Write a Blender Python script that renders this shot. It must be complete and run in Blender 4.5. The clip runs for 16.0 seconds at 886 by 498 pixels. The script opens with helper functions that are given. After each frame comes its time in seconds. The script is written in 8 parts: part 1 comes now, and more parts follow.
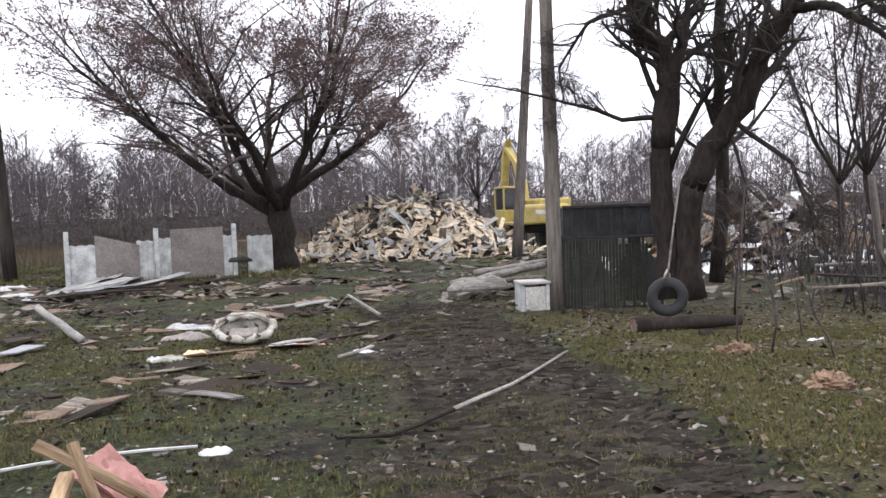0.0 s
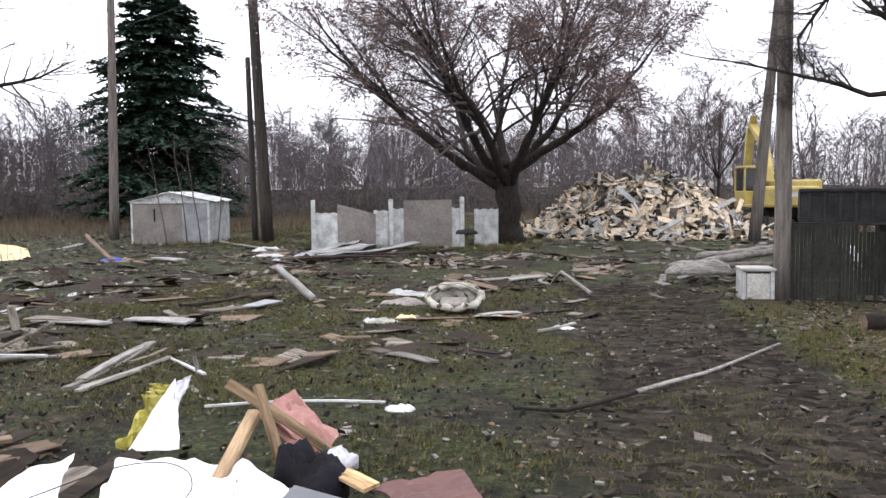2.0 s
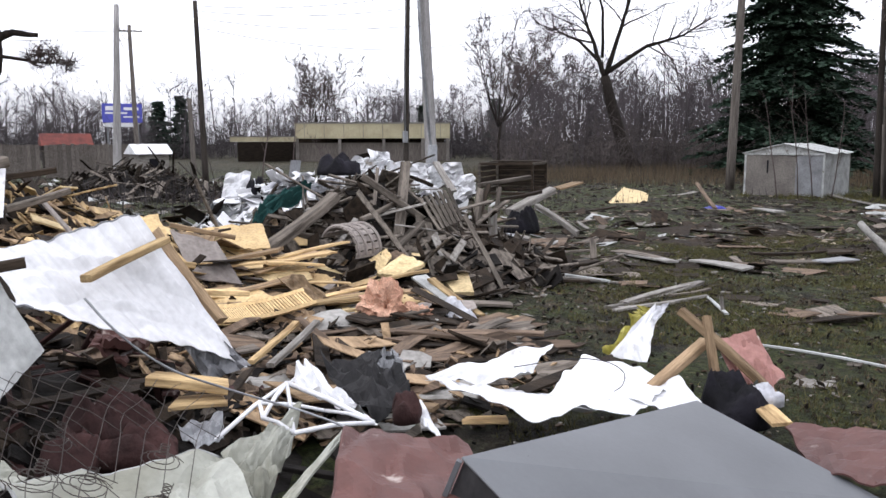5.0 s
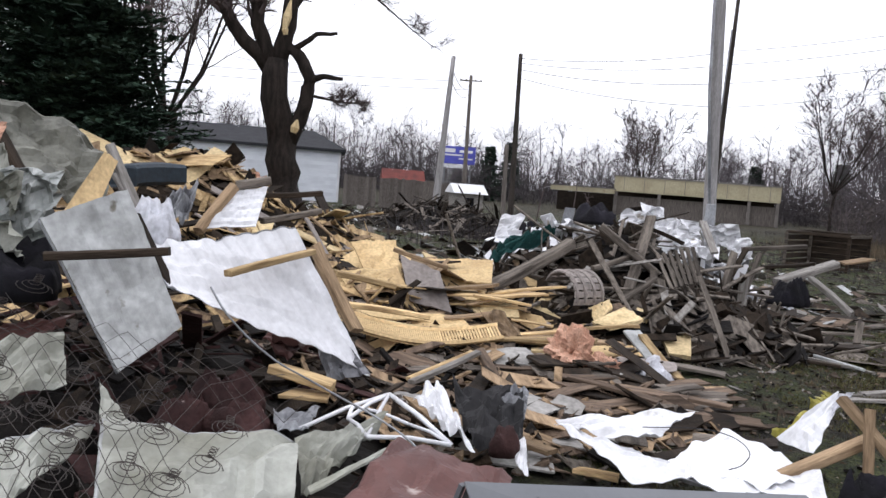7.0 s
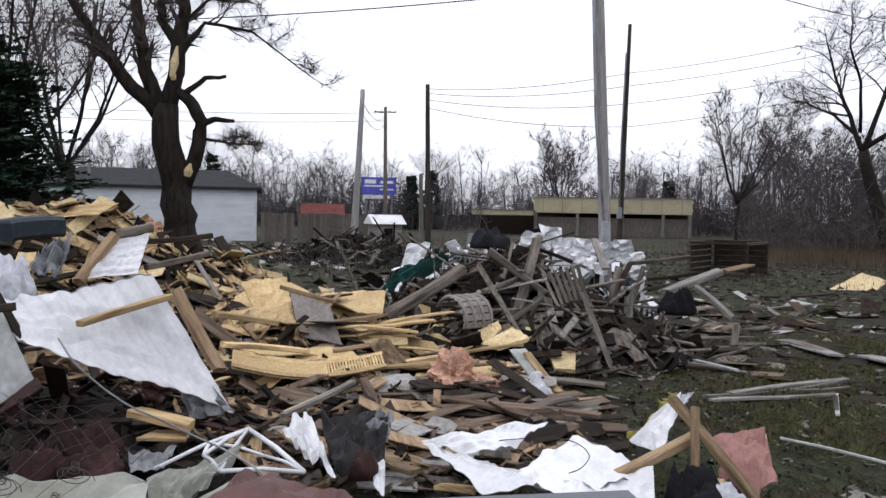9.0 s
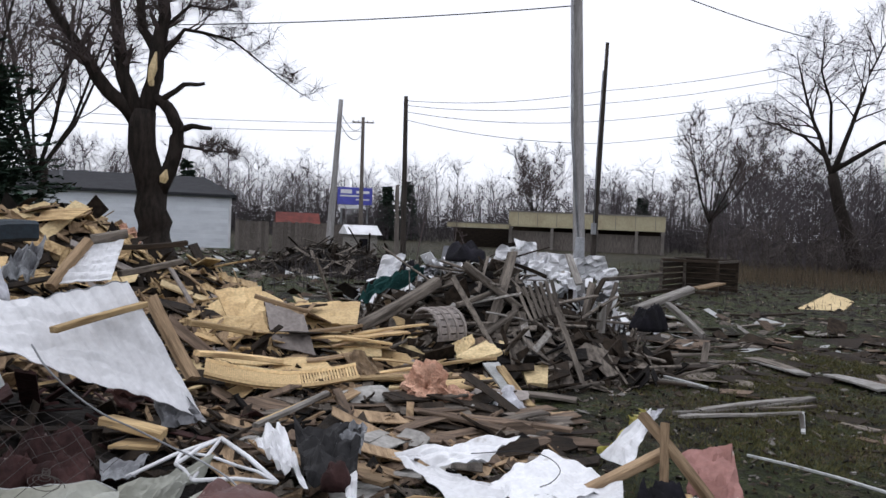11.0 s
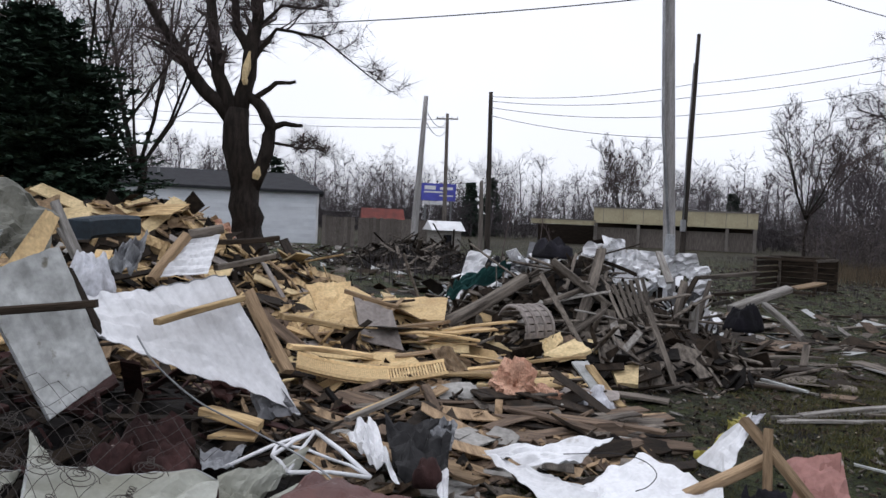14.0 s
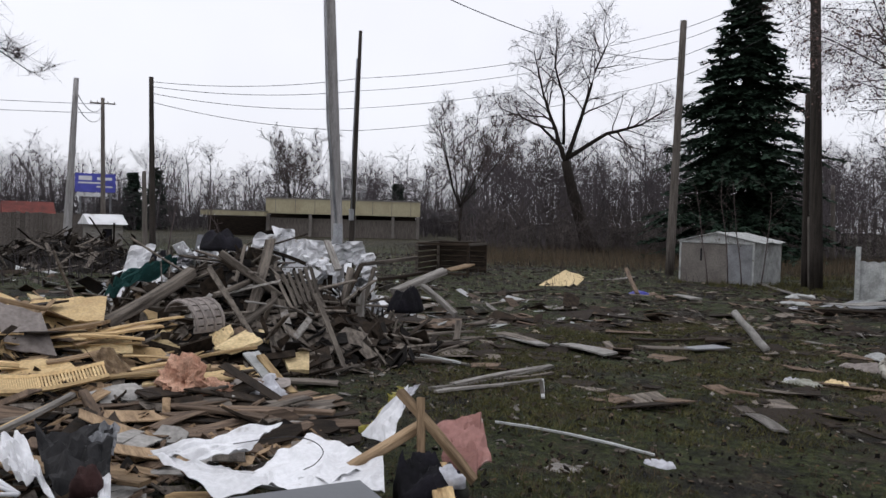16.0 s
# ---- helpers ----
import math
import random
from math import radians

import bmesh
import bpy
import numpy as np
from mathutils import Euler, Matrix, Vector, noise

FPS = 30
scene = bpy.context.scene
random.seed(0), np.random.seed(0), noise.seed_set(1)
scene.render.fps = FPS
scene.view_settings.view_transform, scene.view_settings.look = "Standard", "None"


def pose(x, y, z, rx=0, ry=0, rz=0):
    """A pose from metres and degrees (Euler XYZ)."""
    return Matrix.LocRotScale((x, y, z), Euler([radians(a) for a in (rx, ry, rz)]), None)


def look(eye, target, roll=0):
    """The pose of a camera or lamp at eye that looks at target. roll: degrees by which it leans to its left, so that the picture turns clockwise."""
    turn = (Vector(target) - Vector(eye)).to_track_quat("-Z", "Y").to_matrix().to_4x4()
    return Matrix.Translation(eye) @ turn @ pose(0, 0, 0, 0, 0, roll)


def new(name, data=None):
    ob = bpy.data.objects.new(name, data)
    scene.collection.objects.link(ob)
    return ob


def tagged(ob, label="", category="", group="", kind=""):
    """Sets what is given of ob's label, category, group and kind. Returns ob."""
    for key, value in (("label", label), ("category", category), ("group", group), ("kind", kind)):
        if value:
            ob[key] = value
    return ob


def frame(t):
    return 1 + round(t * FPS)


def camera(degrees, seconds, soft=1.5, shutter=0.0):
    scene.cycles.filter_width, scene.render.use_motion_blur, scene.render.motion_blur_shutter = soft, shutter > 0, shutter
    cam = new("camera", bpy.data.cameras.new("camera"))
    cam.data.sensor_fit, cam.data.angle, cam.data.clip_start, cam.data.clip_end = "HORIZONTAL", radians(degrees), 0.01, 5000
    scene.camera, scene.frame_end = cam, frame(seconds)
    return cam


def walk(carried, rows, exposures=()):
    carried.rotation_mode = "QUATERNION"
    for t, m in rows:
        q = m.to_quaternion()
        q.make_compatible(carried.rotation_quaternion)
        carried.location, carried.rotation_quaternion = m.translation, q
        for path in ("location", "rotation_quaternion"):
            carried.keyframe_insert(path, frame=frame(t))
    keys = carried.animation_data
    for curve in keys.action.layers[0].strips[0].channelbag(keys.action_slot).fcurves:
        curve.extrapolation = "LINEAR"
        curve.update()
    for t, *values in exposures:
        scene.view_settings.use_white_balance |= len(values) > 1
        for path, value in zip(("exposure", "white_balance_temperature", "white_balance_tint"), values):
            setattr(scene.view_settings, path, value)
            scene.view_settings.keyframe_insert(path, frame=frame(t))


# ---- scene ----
cam = camera(57.1, 16.0)
METRES, EYE, TILT, LEAN, TURN = 3.85, 1.68, -3.0, 2.0, 0.0
ROWS = [
    (0.0, 0.0, 0.0, 0.0, -0.0, 0.0, 0.0),
    (0.5, -0.0188, -0.004, -0.0016, -0.67, 0.16, -0.59),
    (1.0, -0.0009, 0.002, -0.0, 1.37, 0.41, -0.56),
    (1.5, 0.0596, 0.0137, 0.0028, 6.85, -0.51, -0.85),
    (2.0, 0.1079, -0.0148, 0.0024, 16.57, -2.01, -2.28),
    (2.5, 0.1378, -0.0394, -0.0004, 30.52, -3.9, -2.37),
    (3.0, 0.1739, -0.0448, -0.0026, 44.79, -4.39, -4.11),
    (3.5, 0.2256, -0.054, 0.0009, 50.62, -2.33, -4.24),
    (4.0, 0.2809, -0.0599, 0.0031, 54.51, -5.3, -2.75),
    (6.5, 0.5314, 0.1934, 0.0191, 73.86, -6.02, -7.15),
    (7.0, 0.5383, 0.2434, 0.0206, 82.49, -6.27, -7.7),
    (7.5, 0.5609, 0.2838, 0.0252, 85.21, -8.2, -7.49),
    (8.0, 0.6016, 0.3273, 0.0361, 82.68, -8.24, -5.82),
    (8.5, 0.6188, 0.3416, 0.0418, 79.55, -6.3, -4.67),
    (9.0, 0.6271, 0.3496, 0.0453, 77.23, -3.69, -4.45),
    (11.5, 0.6377, 0.3422, 0.0495, 75.48, -2.69, -5.94),
    (12.0, 0.6371, 0.3432, 0.0504, 77.85, -2.47, -6.02),
    (12.5, 0.628, 0.3362, 0.0475, 79.56, -3.0, -5.79),
    (13.0, 0.6284, 0.3358, 0.0476, 81.24, -3.6, -5.9),
    (13.5, 0.6219, 0.3322, 0.0466, 83.12, -3.71, -5.25),
    (14.0, 0.6223, 0.3308, 0.0472, 81.36, -3.58, -5.83),
    (14.5, 0.627, 0.3278, 0.048, 75.1, -3.22, -6.53),
    (15.0, 0.6393, 0.3325, 0.0504, 69.48, -2.72, -6.25),
    (15.5, 0.6473, 0.3337, 0.0497, 65.97, -1.93, -5.77),
    (16.0, 0.6628, 0.3341, 0.0505, 58.55, -2.06, -5.1),
]

# world: a bright overcast sky, one wide soft sun
world = bpy.data.worlds.new("overcast")
scene.world = world
world.use_nodes = True
wn, wl = world.node_tree.nodes, world.node_tree.links
wn.clear()
sky = wn.new("ShaderNodeTexSky")
sky.sky_type, sky.sun_disc = "NISHITA", False
sky.sun_elevation, sky.sun_rotation = radians(38), radians(200)
gain = wn.new("ShaderNodeMix")
gain.data_type, gain.blend_type = "RGBA", "MIX"
gain.inputs["Factor"].default_value = 0.93
wn_noise = wn.new("ShaderNodeTexNoise")
wn_noise.inputs["Scale"].default_value, wn_noise.inputs["Detail"].default_value = 2.2, 4.0
wramp = wn.new("ShaderNodeValToRGB")
wramp.color_ramp.elements[0].color = (10.3, 10.3, 11.2, 1)
wramp.color_ramp.elements[1].color = (11.4, 11.5, 12.3, 1)
wramp.color_ramp.elements[0].position, wramp.color_ramp.elements[1].position = 0.3, 0.65
back, wout = wn.new("ShaderNodeBackground"), wn.new("ShaderNodeOutputWorld")
back.inputs["Strength"].default_value = 0.19
wl.new(wn_noise.outputs["Fac"], wramp.inputs["Fac"])
wl.new(sky.outputs["Color"], gain.inputs["A"])
wl.new(wramp.outputs["Color"], gain.inputs["B"])
wtc, wsep, wgrad = wn.new("ShaderNodeTexCoord"), wn.new("ShaderNodeSeparateXYZ"), wn.new("ShaderNodeMapRange")
wgrad.inputs["From Min"].default_value, wgrad.inputs["From Max"].default_value = 0.0, 1.0
wgrad.inputs["To Min"].default_value, wgrad.inputs["To Max"].default_value = 1.12, 1.62
wlift = wn.new("ShaderNodeVectorMath")
wlift.operation = "SCALE"
wl.new(wtc.outputs["Generated"], wsep.inputs[0])
wl.new(wsep.outputs["Z"], wgrad.inputs["Value"])
wl.new(gain.outputs["Result"], wlift.inputs[0])
wl.new(wgrad.outputs[0], wlift.inputs["Scale"])
wl.new(wlift.outputs[0], back.inputs["Color"])
wl.new(back.outputs["Background"], wout.inputs["Surface"])
sun = new("sun", bpy.data.lights.new("sun", "SUN"))
sun.data.energy, sun.data.angle, sun.data.color = 0.9, radians(25), (1.0, 0.98, 0.96)
sun.matrix_world = look((0, 0, 30), (6, 16, 0))
walk(cam, [(t, pose(0, 0, EYE, TILT, LEAN, TURN) @ pose(METRES * x, METRES * y, METRES * z, 90 + pitch, roll, yaw)) for t, x, y, z, yaw, pitch, roll in ROWS],
     [(0.0, -0.06, 6450, 12), (1.5, -0.04, 6450, 12), (2.5, -0.12, 6420, 10), (3.2, -0.24, 6400, 9), (4.2, -0.48, 6380, 10), (6.4, -0.55, 6400, 11), (7.0, -0.75, 6400, 11), (7.5, -1.05, 6420, 11), (9.0, -1.06, 6320, 10), (12.5, -1.26, 6280, 10), (14.5, -1.26, 6280, 10), (15.2, -1.3, 6360, 11), (16.0, -1.38, 6450, 10)])


# ---- materials ----
def mat(name, base, dark, rough=0.85, scale=3.0, fine=40.0, bump=0.3, metal=0.0, rand=0.25, stretch=(1, 1, 1), island=False, spots=None, spot_at=0.62, grit=0.25):
    """A surface with broad stains, fine grain, relief and a random tone for each piece."""
    m = bpy.data.materials.new(name)
    m.use_nodes = True
    n, l = m.node_tree.nodes, m.node_tree.links
    p = n["Principled BSDF"]
    p.inputs["Metallic"].default_value = metal
    p.inputs["Specular IOR Level"].default_value = 0.15 if rough >= 0.8 else 0.4
    tc, add, mp = n.new("ShaderNodeTexCoord"), n.new("ShaderNodeVectorMath"), n.new("ShaderNodeMapping")
    mp.inputs["Scale"].default_value = stretch
    if island:
        geo = n.new("ShaderNodeNewGeometry")
        rnd = geo.outputs["Random Per Island"]
    else:
        rnd = n.new("ShaderNodeObjectInfo").outputs["Random"]
    off = n.new("ShaderNodeMath")
    off.operation, off.inputs[1].default_value = "MULTIPLY", 37.0
    l.new(rnd, off.inputs[0])
    l.new(tc.outputs["Object"], add.inputs[0])
    l.new(off.outputs[0], add.inputs[1])
    l.new(add.outputs[0], mp.inputs["Vector"])
    broad, grain = n.new("ShaderNodeTexNoise"), n.new("ShaderNodeTexNoise")
    broad.inputs["Scale"].default_value, broad.inputs["Detail"].default_value = scale, 5
    grain.inputs["Scale"].default_value, grain.inputs["Detail"].default_value = fine, 4
    l.new(mp.outputs[0], broad.inputs["Vector"])
    l.new(mp.outputs[0], grain.inputs["Vector"])
    ramp = n.new("ShaderNodeValToRGB")
    ramp.color_ramp.elements[0].position, ramp.color_ramp.elements[1].position = 0.34, 0.62
    ramp.color_ramp.elements[0].color, ramp.color_ramp.elements[1].color = (*dark, 1), (*base, 1)
    l.new(broad.outputs["Fac"], ramp.inputs["Fac"])
    g = n.new("ShaderNodeMapRange")
    g.inputs["From Min"].default_value, g.inputs["From Max"].default_value = 0.3, 0.7
    g.inputs["To Min"].default_value, g.inputs["To Max"].default_value = 1 - grit, 1 + grit * 0.7
    l.new(grain.outputs["Fac"], g.inputs["Value"])
    r = n.new("ShaderNodeMapRange")
    r.inputs["To Min"].default_value, r.inputs["To Max"].default_value = 1 - rand, 1 + rand
    l.new(rnd, r.inputs["Value"])
    both = n.new("ShaderNodeMath")
    both.operation = "MULTIPLY"
    l.new(g.outputs[0], both.inputs[0])
    l.new(r.outputs[0], both.inputs[1])
    hsv = n.new("ShaderNodeHueSaturation")
    l.new(both.outputs[0], hsv.inputs["Value"])
    colour = ramp.outputs["Color"]
    if spots:
        blot, br = n.new("ShaderNodeTexNoise"), n.new("ShaderNodeValToRGB")
        blot.inputs["Scale"].default_value, blot.inputs["Detail"].default_value = scale * 2.3, 7
        br.color_ramp.elements[0].position, br.color_ramp.elements[1].position = spot_at, spot_at + 0.06
        l.new(mp.outputs[0], blot.inputs["Vector"])
        l.new(blot.outputs["Fac"], br.inputs["Fac"])
        mx = n.new("ShaderNodeMix")
        mx.data_type = "RGBA"
        mx.inputs["B"].default_value = (*spots, 1)
        l.new(br.outputs["Color"], mx.inputs["Factor"])
        l.new(colour, mx.inputs["A"])
        colour = mx.outputs["Result"]
    l.new(colour, hsv.inputs["Color"])
    l.new(hsv.outputs["Color"], p.inputs["Base Color"])
    rr = n.new("ShaderNodeMapRange")
    rr.inputs["To Min"].default_value, rr.inputs["To Max"].default_value = max(0.05, rough - 0.15), min(1.0, rough + 0.12)
    l.new(broad.outputs["Fac"], rr.inputs["Value"])
    l.new(rr.outputs[0], p.inputs["Roughness"])
    bp = n.new("ShaderNodeBump")
    bp.inputs["Strength"].default_value, bp.inputs["Distance"].default_value = bump, 0.02
    l.new(grain.outputs["Fac"], bp.inputs["Height"])
    l.new(bp.outputs[0], p.inputs["Normal"])
    return m


GRAIN = (1, 8, 8)
M = dict(
    raw_wood=mat("raw_wood", (0.60, 0.434, 0.228), (0.25, 0.163, 0.080), 0.8, 2.5, 14, 0.25, stretch=GRAIN, rand=0.42),
    brown_wood=mat("brown_wood", (0.150, 0.108, 0.077), (0.058, 0.041, 0.030), 0.88, 2.5, 14, 0.3, stretch=GRAIN, rand=0.4),
    plywood=mat("plywood", (0.63, 0.466, 0.248), (0.48, 0.334, 0.170), 0.8, 1.6, 34, 0.2, rand=0.18, spots=(0.22, 0.145, 0.075), spot_at=0.70, grit=0.22),
    tan_wood=mat("tan_wood", (0.32, 0.227, 0.139), (0.150, 0.101, 0.060), 0.85, 2.5, 14, 0.3, stretch=GRAIN, rand=0.35),
    grey_wood=mat("grey_wood", (0.168, 0.145, 0.122), (0.056, 0.047, 0.039), 0.9, 2.0, 16, 0.45, stretch=GRAIN, rand=0.4),
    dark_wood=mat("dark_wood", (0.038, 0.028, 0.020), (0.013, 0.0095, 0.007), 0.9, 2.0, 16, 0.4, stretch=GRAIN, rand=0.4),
    pale_wood=mat("pale_wood", (0.245, 0.232, 0.214), (0.115, 0.103, 0.090), 0.85, 3.0, 18, 0.3, stretch=GRAIN, rand=0.3),
    white_metal=mat("white_metal", (0.71, 0.715, 0.73), (0.56, 0.56, 0.57), 0.42, 1.5, 30, 0.06, rand=0.1, spots=(0.30, 0.27, 0.23), spot_at=0.675, grit=0.1),
    dirty_white=mat("dirty_white", (0.43, 0.44, 0.43), (0.24, 0.245, 0.235), 0.6, 3.6, 26, 0.12, rand=0.15, spots=(0.15, 0.14, 0.11), spot_at=0.655, grit=0.2),
    grey_metal=mat("grey_metal", (0.26, 0.27, 0.28), (0.15, 0.15, 0.16), 0.5, 2.0, 30, 0.15, rand=0.2),
    red_metal=mat("red_metal", (0.102, 0.042, 0.035), (0.068, 0.029, 0.025), 0.6, 2.5, 24, 0.2, rand=0.2, spots=(0.36, 0.30, 0.27), spot_at=0.635, grit=0.1),
    pink=mat("pink_insulation", (0.62, 0.39, 0.28), (0.40, 0.21, 0.14), 1.0, 9.0, 60, 1.0, rand=0.15),
    tan_wool=mat("tan_wool", (0.27, 0.185, 0.128), (0.12, 0.078, 0.052), 1.0, 9.0, 60, 1.0, rand=0.15),
    bark=mat("bark", (0.034, 0.027, 0.023), (0.015, 0.012, 0.010), 0.95, 4.0, 30, 0.9, stretch=(4, 4, 1), rand=0.1),
    # bark of the far woods: distance haze is put into this paler, bluer colour
    bark_hazy=mat("bark_hazy", (0.125, 0.110, 0.115), (0.075, 0.066, 0.070), 0.95, 0.5, 6, 0.2, rand=0.0),
    twig_dark=mat("twig_dark", (0.055, 0.045, 0.041), (0.030, 0.025, 0.023), 0.95, 3.0, 20, 0.1, rand=0.1),
    twig=mat("twig", (0.116, 0.092, 0.088), (0.064, 0.052, 0.050), 0.95, 3.0, 20, 0.1, rand=0.1),
    pole_wood=mat("pole_wood", (0.147, 0.130, 0.115), (0.077, 0.066, 0.059), 0.9, 3.0, 24, 0.4, stretch=(6, 6, 0.5), rand=0.2),
    grey_pole=mat("grey_pole", (0.34, 0.33, 0.325), (0.22, 0.21, 0.205), 0.9, 3.0, 24, 0.4, stretch=(6, 6, 0.5), rand=0.05),
    dark_pole=mat("dark_pole", (0.051, 0.043, 0.037), (0.027, 0.023, 0.020), 0.9, 3.0, 24, 0.4, stretch=(6, 6, 0.5), rand=0.2),
    needle=mat("needle", (0.028, 0.05, 0.032), (0.014, 0.026, 0.018), 0.85, 0.8, 8, 0.2, island=True, rand=0.45),
    leaf=mat("dead_leaf", (0.25, 0.165, 0.145), (0.13, 0.085, 0.078), 0.9, 2.0, 10, 0.1, island=True, rand=0.4),
    grass=mat("grass", (0.108, 0.100, 0.040), (0.050, 0.049, 0.018), 0.9, 0.6, 9, 0.1, island=True, rand=0.45),
    tan_grass=mat("tan_grass", (0.115, 0.089, 0.058), (0.069, 0.052, 0.036), 0.95, 0.4, 6, 0.1, island=True, rand=0.4),
    brush=mat("brush", (0.100, 0.084, 0.079), (0.054, 0.046, 0.044), 0.95, 0.4, 6, 0.1, island=True, rand=0.4),
    yellow=mat("yellow_paint", (0.40, 0.31, 0.085), (0.27, 0.21, 0.07), 0.5, 2.0, 25, 0.1, rand=0.08, spots=(0.14, 0.09, 0.05), spot_at=0.68),
    black=mat("black_rubber", (0.020, 0.020, 0.021), (0.011, 0.011, 0.012), 0.75, 5.0, 40, 0.4, rand=0.15),
    wire=mat("rusty_wire", (0.060, 0.051, 0.045), (0.033, 0.024, 0.021), 0.6, 6.0, 40, 0.2, metal=0.4, rand=0.2),
    fascia=mat("fascia", (0.420, 0.378, 0.252), (0.350, 0.308, 0.203), 0.8, 0.8, 10, 0.1, rand=0.08, spots=(0.28, 0.22, 0.14), spot_at=0.66),
    siding=mat("siding", (0.64, 0.67, 0.70), (0.54, 0.565, 0.60), 0.7, 1.0, 14, 0.02, rand=0.05, grit=0.03),
    roof=mat("dark_roof", (0.032, 0.033, 0.036), (0.02, 0.02, 0.023), 0.9, 2.0, 22, 0.4, rand=0.1),
    red_paint=mat("red_paint", (0.15, 0.042, 0.034), (0.085, 0.028, 0.024), 0.8, 2.0, 16, 0.2, rand=0.1),
    beige=mat("beige_panel", (0.175, 0.158, 0.142), (0.115, 0.102, 0.091), 0.7, 1.5, 18, 0.1, rand=0.08),
    blue=mat("sign_blue", (0.075, 0.085, 0.42), (0.06, 0.065, 0.34), 0.5, 1.0, 12, 0.05, rand=0.05),
    teal=mat("teal_cloth", (0.022, 0.075, 0.07), (0.012, 0.04, 0.038), 0.8, 4.0, 30, 0.5, rand=0.1),
    plastic=mat("clear_plastic", (0.493, 0.501, 0.535), (0.340, 0.340, 0.365), 0.4, 5.0, 30, 0.4, rand=0.1),
    cloth_dark=mat("dark_cloth", (0.015, 0.014, 0.019), (0.007, 0.007, 0.008), 0.9, 4.0, 30, 0.5, rand=0.3),
    maroon=mat("maroon", (0.058, 0.029, 0.027), (0.027, 0.014, 0.013), 0.9, 4.0, 26, 0.7, rand=0.2, spots=(0.32, 0.26, 0.24), spot_at=0.66),
    # mound tones near black: shade in the rubble gaps is put into the colour
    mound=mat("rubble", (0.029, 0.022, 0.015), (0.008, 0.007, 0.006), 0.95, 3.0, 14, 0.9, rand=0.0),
    shaded_rubble=mat("shaded_rubble", (0.014, 0.012, 0.010), (0.005, 0.004, 0.004), 0.95, 3.0, 14, 0.9, rand=0.0),
    tarp=mat("tarp", (0.160, 0.160, 0.132), (0.088, 0.088, 0.072), 0.6, 3.0, 24, 0.3, rand=0.1),
    dark_blue=mat("dark_blue", (0.02, 0.035, 0.05), (0.012, 0.02, 0.028), 0.6, 3.0, 24, 0.2, rand=0.1),
    grey_board=mat("grey_board", (0.27, 0.24, 0.22), (0.20, 0.175, 0.16), 0.8, 2.0, 22, 0.2, rand=0.1),
    foam=mat("foam", (0.64, 0.505, 0.29), (0.47, 0.36, 0.195), 0.9, 3.0, 30, 0.3, rand=0.12),
    ticking=mat("ticking", (0.376, 0.383, 0.339), (0.246, 0.246, 0.202), 0.85, 2.6, 26, 0.4, rand=0.12, spots=(0.22, 0.18, 0.08), spot_at=0.70, grit=0.1),
    dark_metal=mat("dark_metal", (0.036, 0.035, 0.036), (0.018, 0.018, 0.019), 0.8, 3.0, 26, 0.2, rand=0.1),
    chartreuse=mat("chartreuse", (0.46, 0.42, 0.10), (0.30, 0.27, 0.06), 0.5, 4.0, 30, 0.3, rand=0.1),
    slab=mat("slab", (0.112, 0.118, 0.126), (0.078, 0.083, 0.09), 0.45, 1.6, 40, 0.03, rand=0.05, grit=0.04),
    pale_grey=mat("pale_grey", (0.32, 0.31, 0.29), (0.20, 0.19, 0.175), 0.85, 4.0, 26, 0.3, rand=0.1),
    faded_red=mat("faded_red", (0.31, 0.165, 0.145), (0.2, 0.1, 0.085), 0.8, 2.2, 24, 0.2, rand=0.1, spots=(0.40, 0.34, 0.30), spot_at=0.62, grit=0.15),
    brush_grey=mat("brush_grey", (0.072, 0.064, 0.066), (0.034, 0.030, 0.031), 0.95, 0.4, 6, 0.1, island=True, rand=0.4),
    dirty_plastic=mat("dirty_plastic", (0.36, 0.38, 0.36), (0.20, 0.21, 0.20), 0.4, 4.0, 24, 0.2, rand=0.2),
    clod=mat("clod", (0.034, 0.028, 0.021), (0.014, 0.011, 0.009), 0.95, 3.0, 30, 0.5, island=True, rand=0.6),
    chip=mat("chip", (0.25, 0.215, 0.165), (0.11, 0.088, 0.062), 0.9, 3.0, 20, 0.3, island=True, rand=0.6),
    litter_leaf=mat("litter_leaf", (0.10, 0.068, 0.038), (0.045, 0.030, 0.018), 0.9, 3.0, 20, 0.3, island=True, rand=0.6),
    muddy_cloth=mat("muddy_cloth", (0.36, 0.35, 0.31), (0.16, 0.14, 0.11), 0.9, 4.0, 26, 0.5, rand=0.1, spots=(0.055, 0.045, 0.035), spot_at=0.53, grit=0.2),
    split_wood=mat("split_wood", (0.62, 0.53, 0.40), (0.32, 0.245, 0.170), 0.9, 3.0, 18, 0.3, stretch=GRAIN, rand=0.4),
    concrete=mat("concrete", (0.40, 0.39, 0.36), (0.28, 0.27, 0.25), 0.9, 3.0, 25, 0.3, rand=0.1),
    dark_green=mat("dark_green", (0.036, 0.037, 0.030), (0.020, 0.021, 0.017), 0.8, 2.0, 20, 0.2, rand=0.1),
    glass=mat("dark_glass", (0.03, 0.035, 0.04), (0.02, 0.022, 0.025), 0.12, 1.0, 5, 0.0, rand=0.0),
)


# ---- mesh helpers ----
def mesh_of(name, V, F, material, smooth=False):
    me = bpy.data.meshes.new(name)
    me.from_pydata([tuple(v) for v in V], [], F)
    me.materials.append(M[material])
    if smooth:
        me.shade_smooth()
    me.update()
    return me


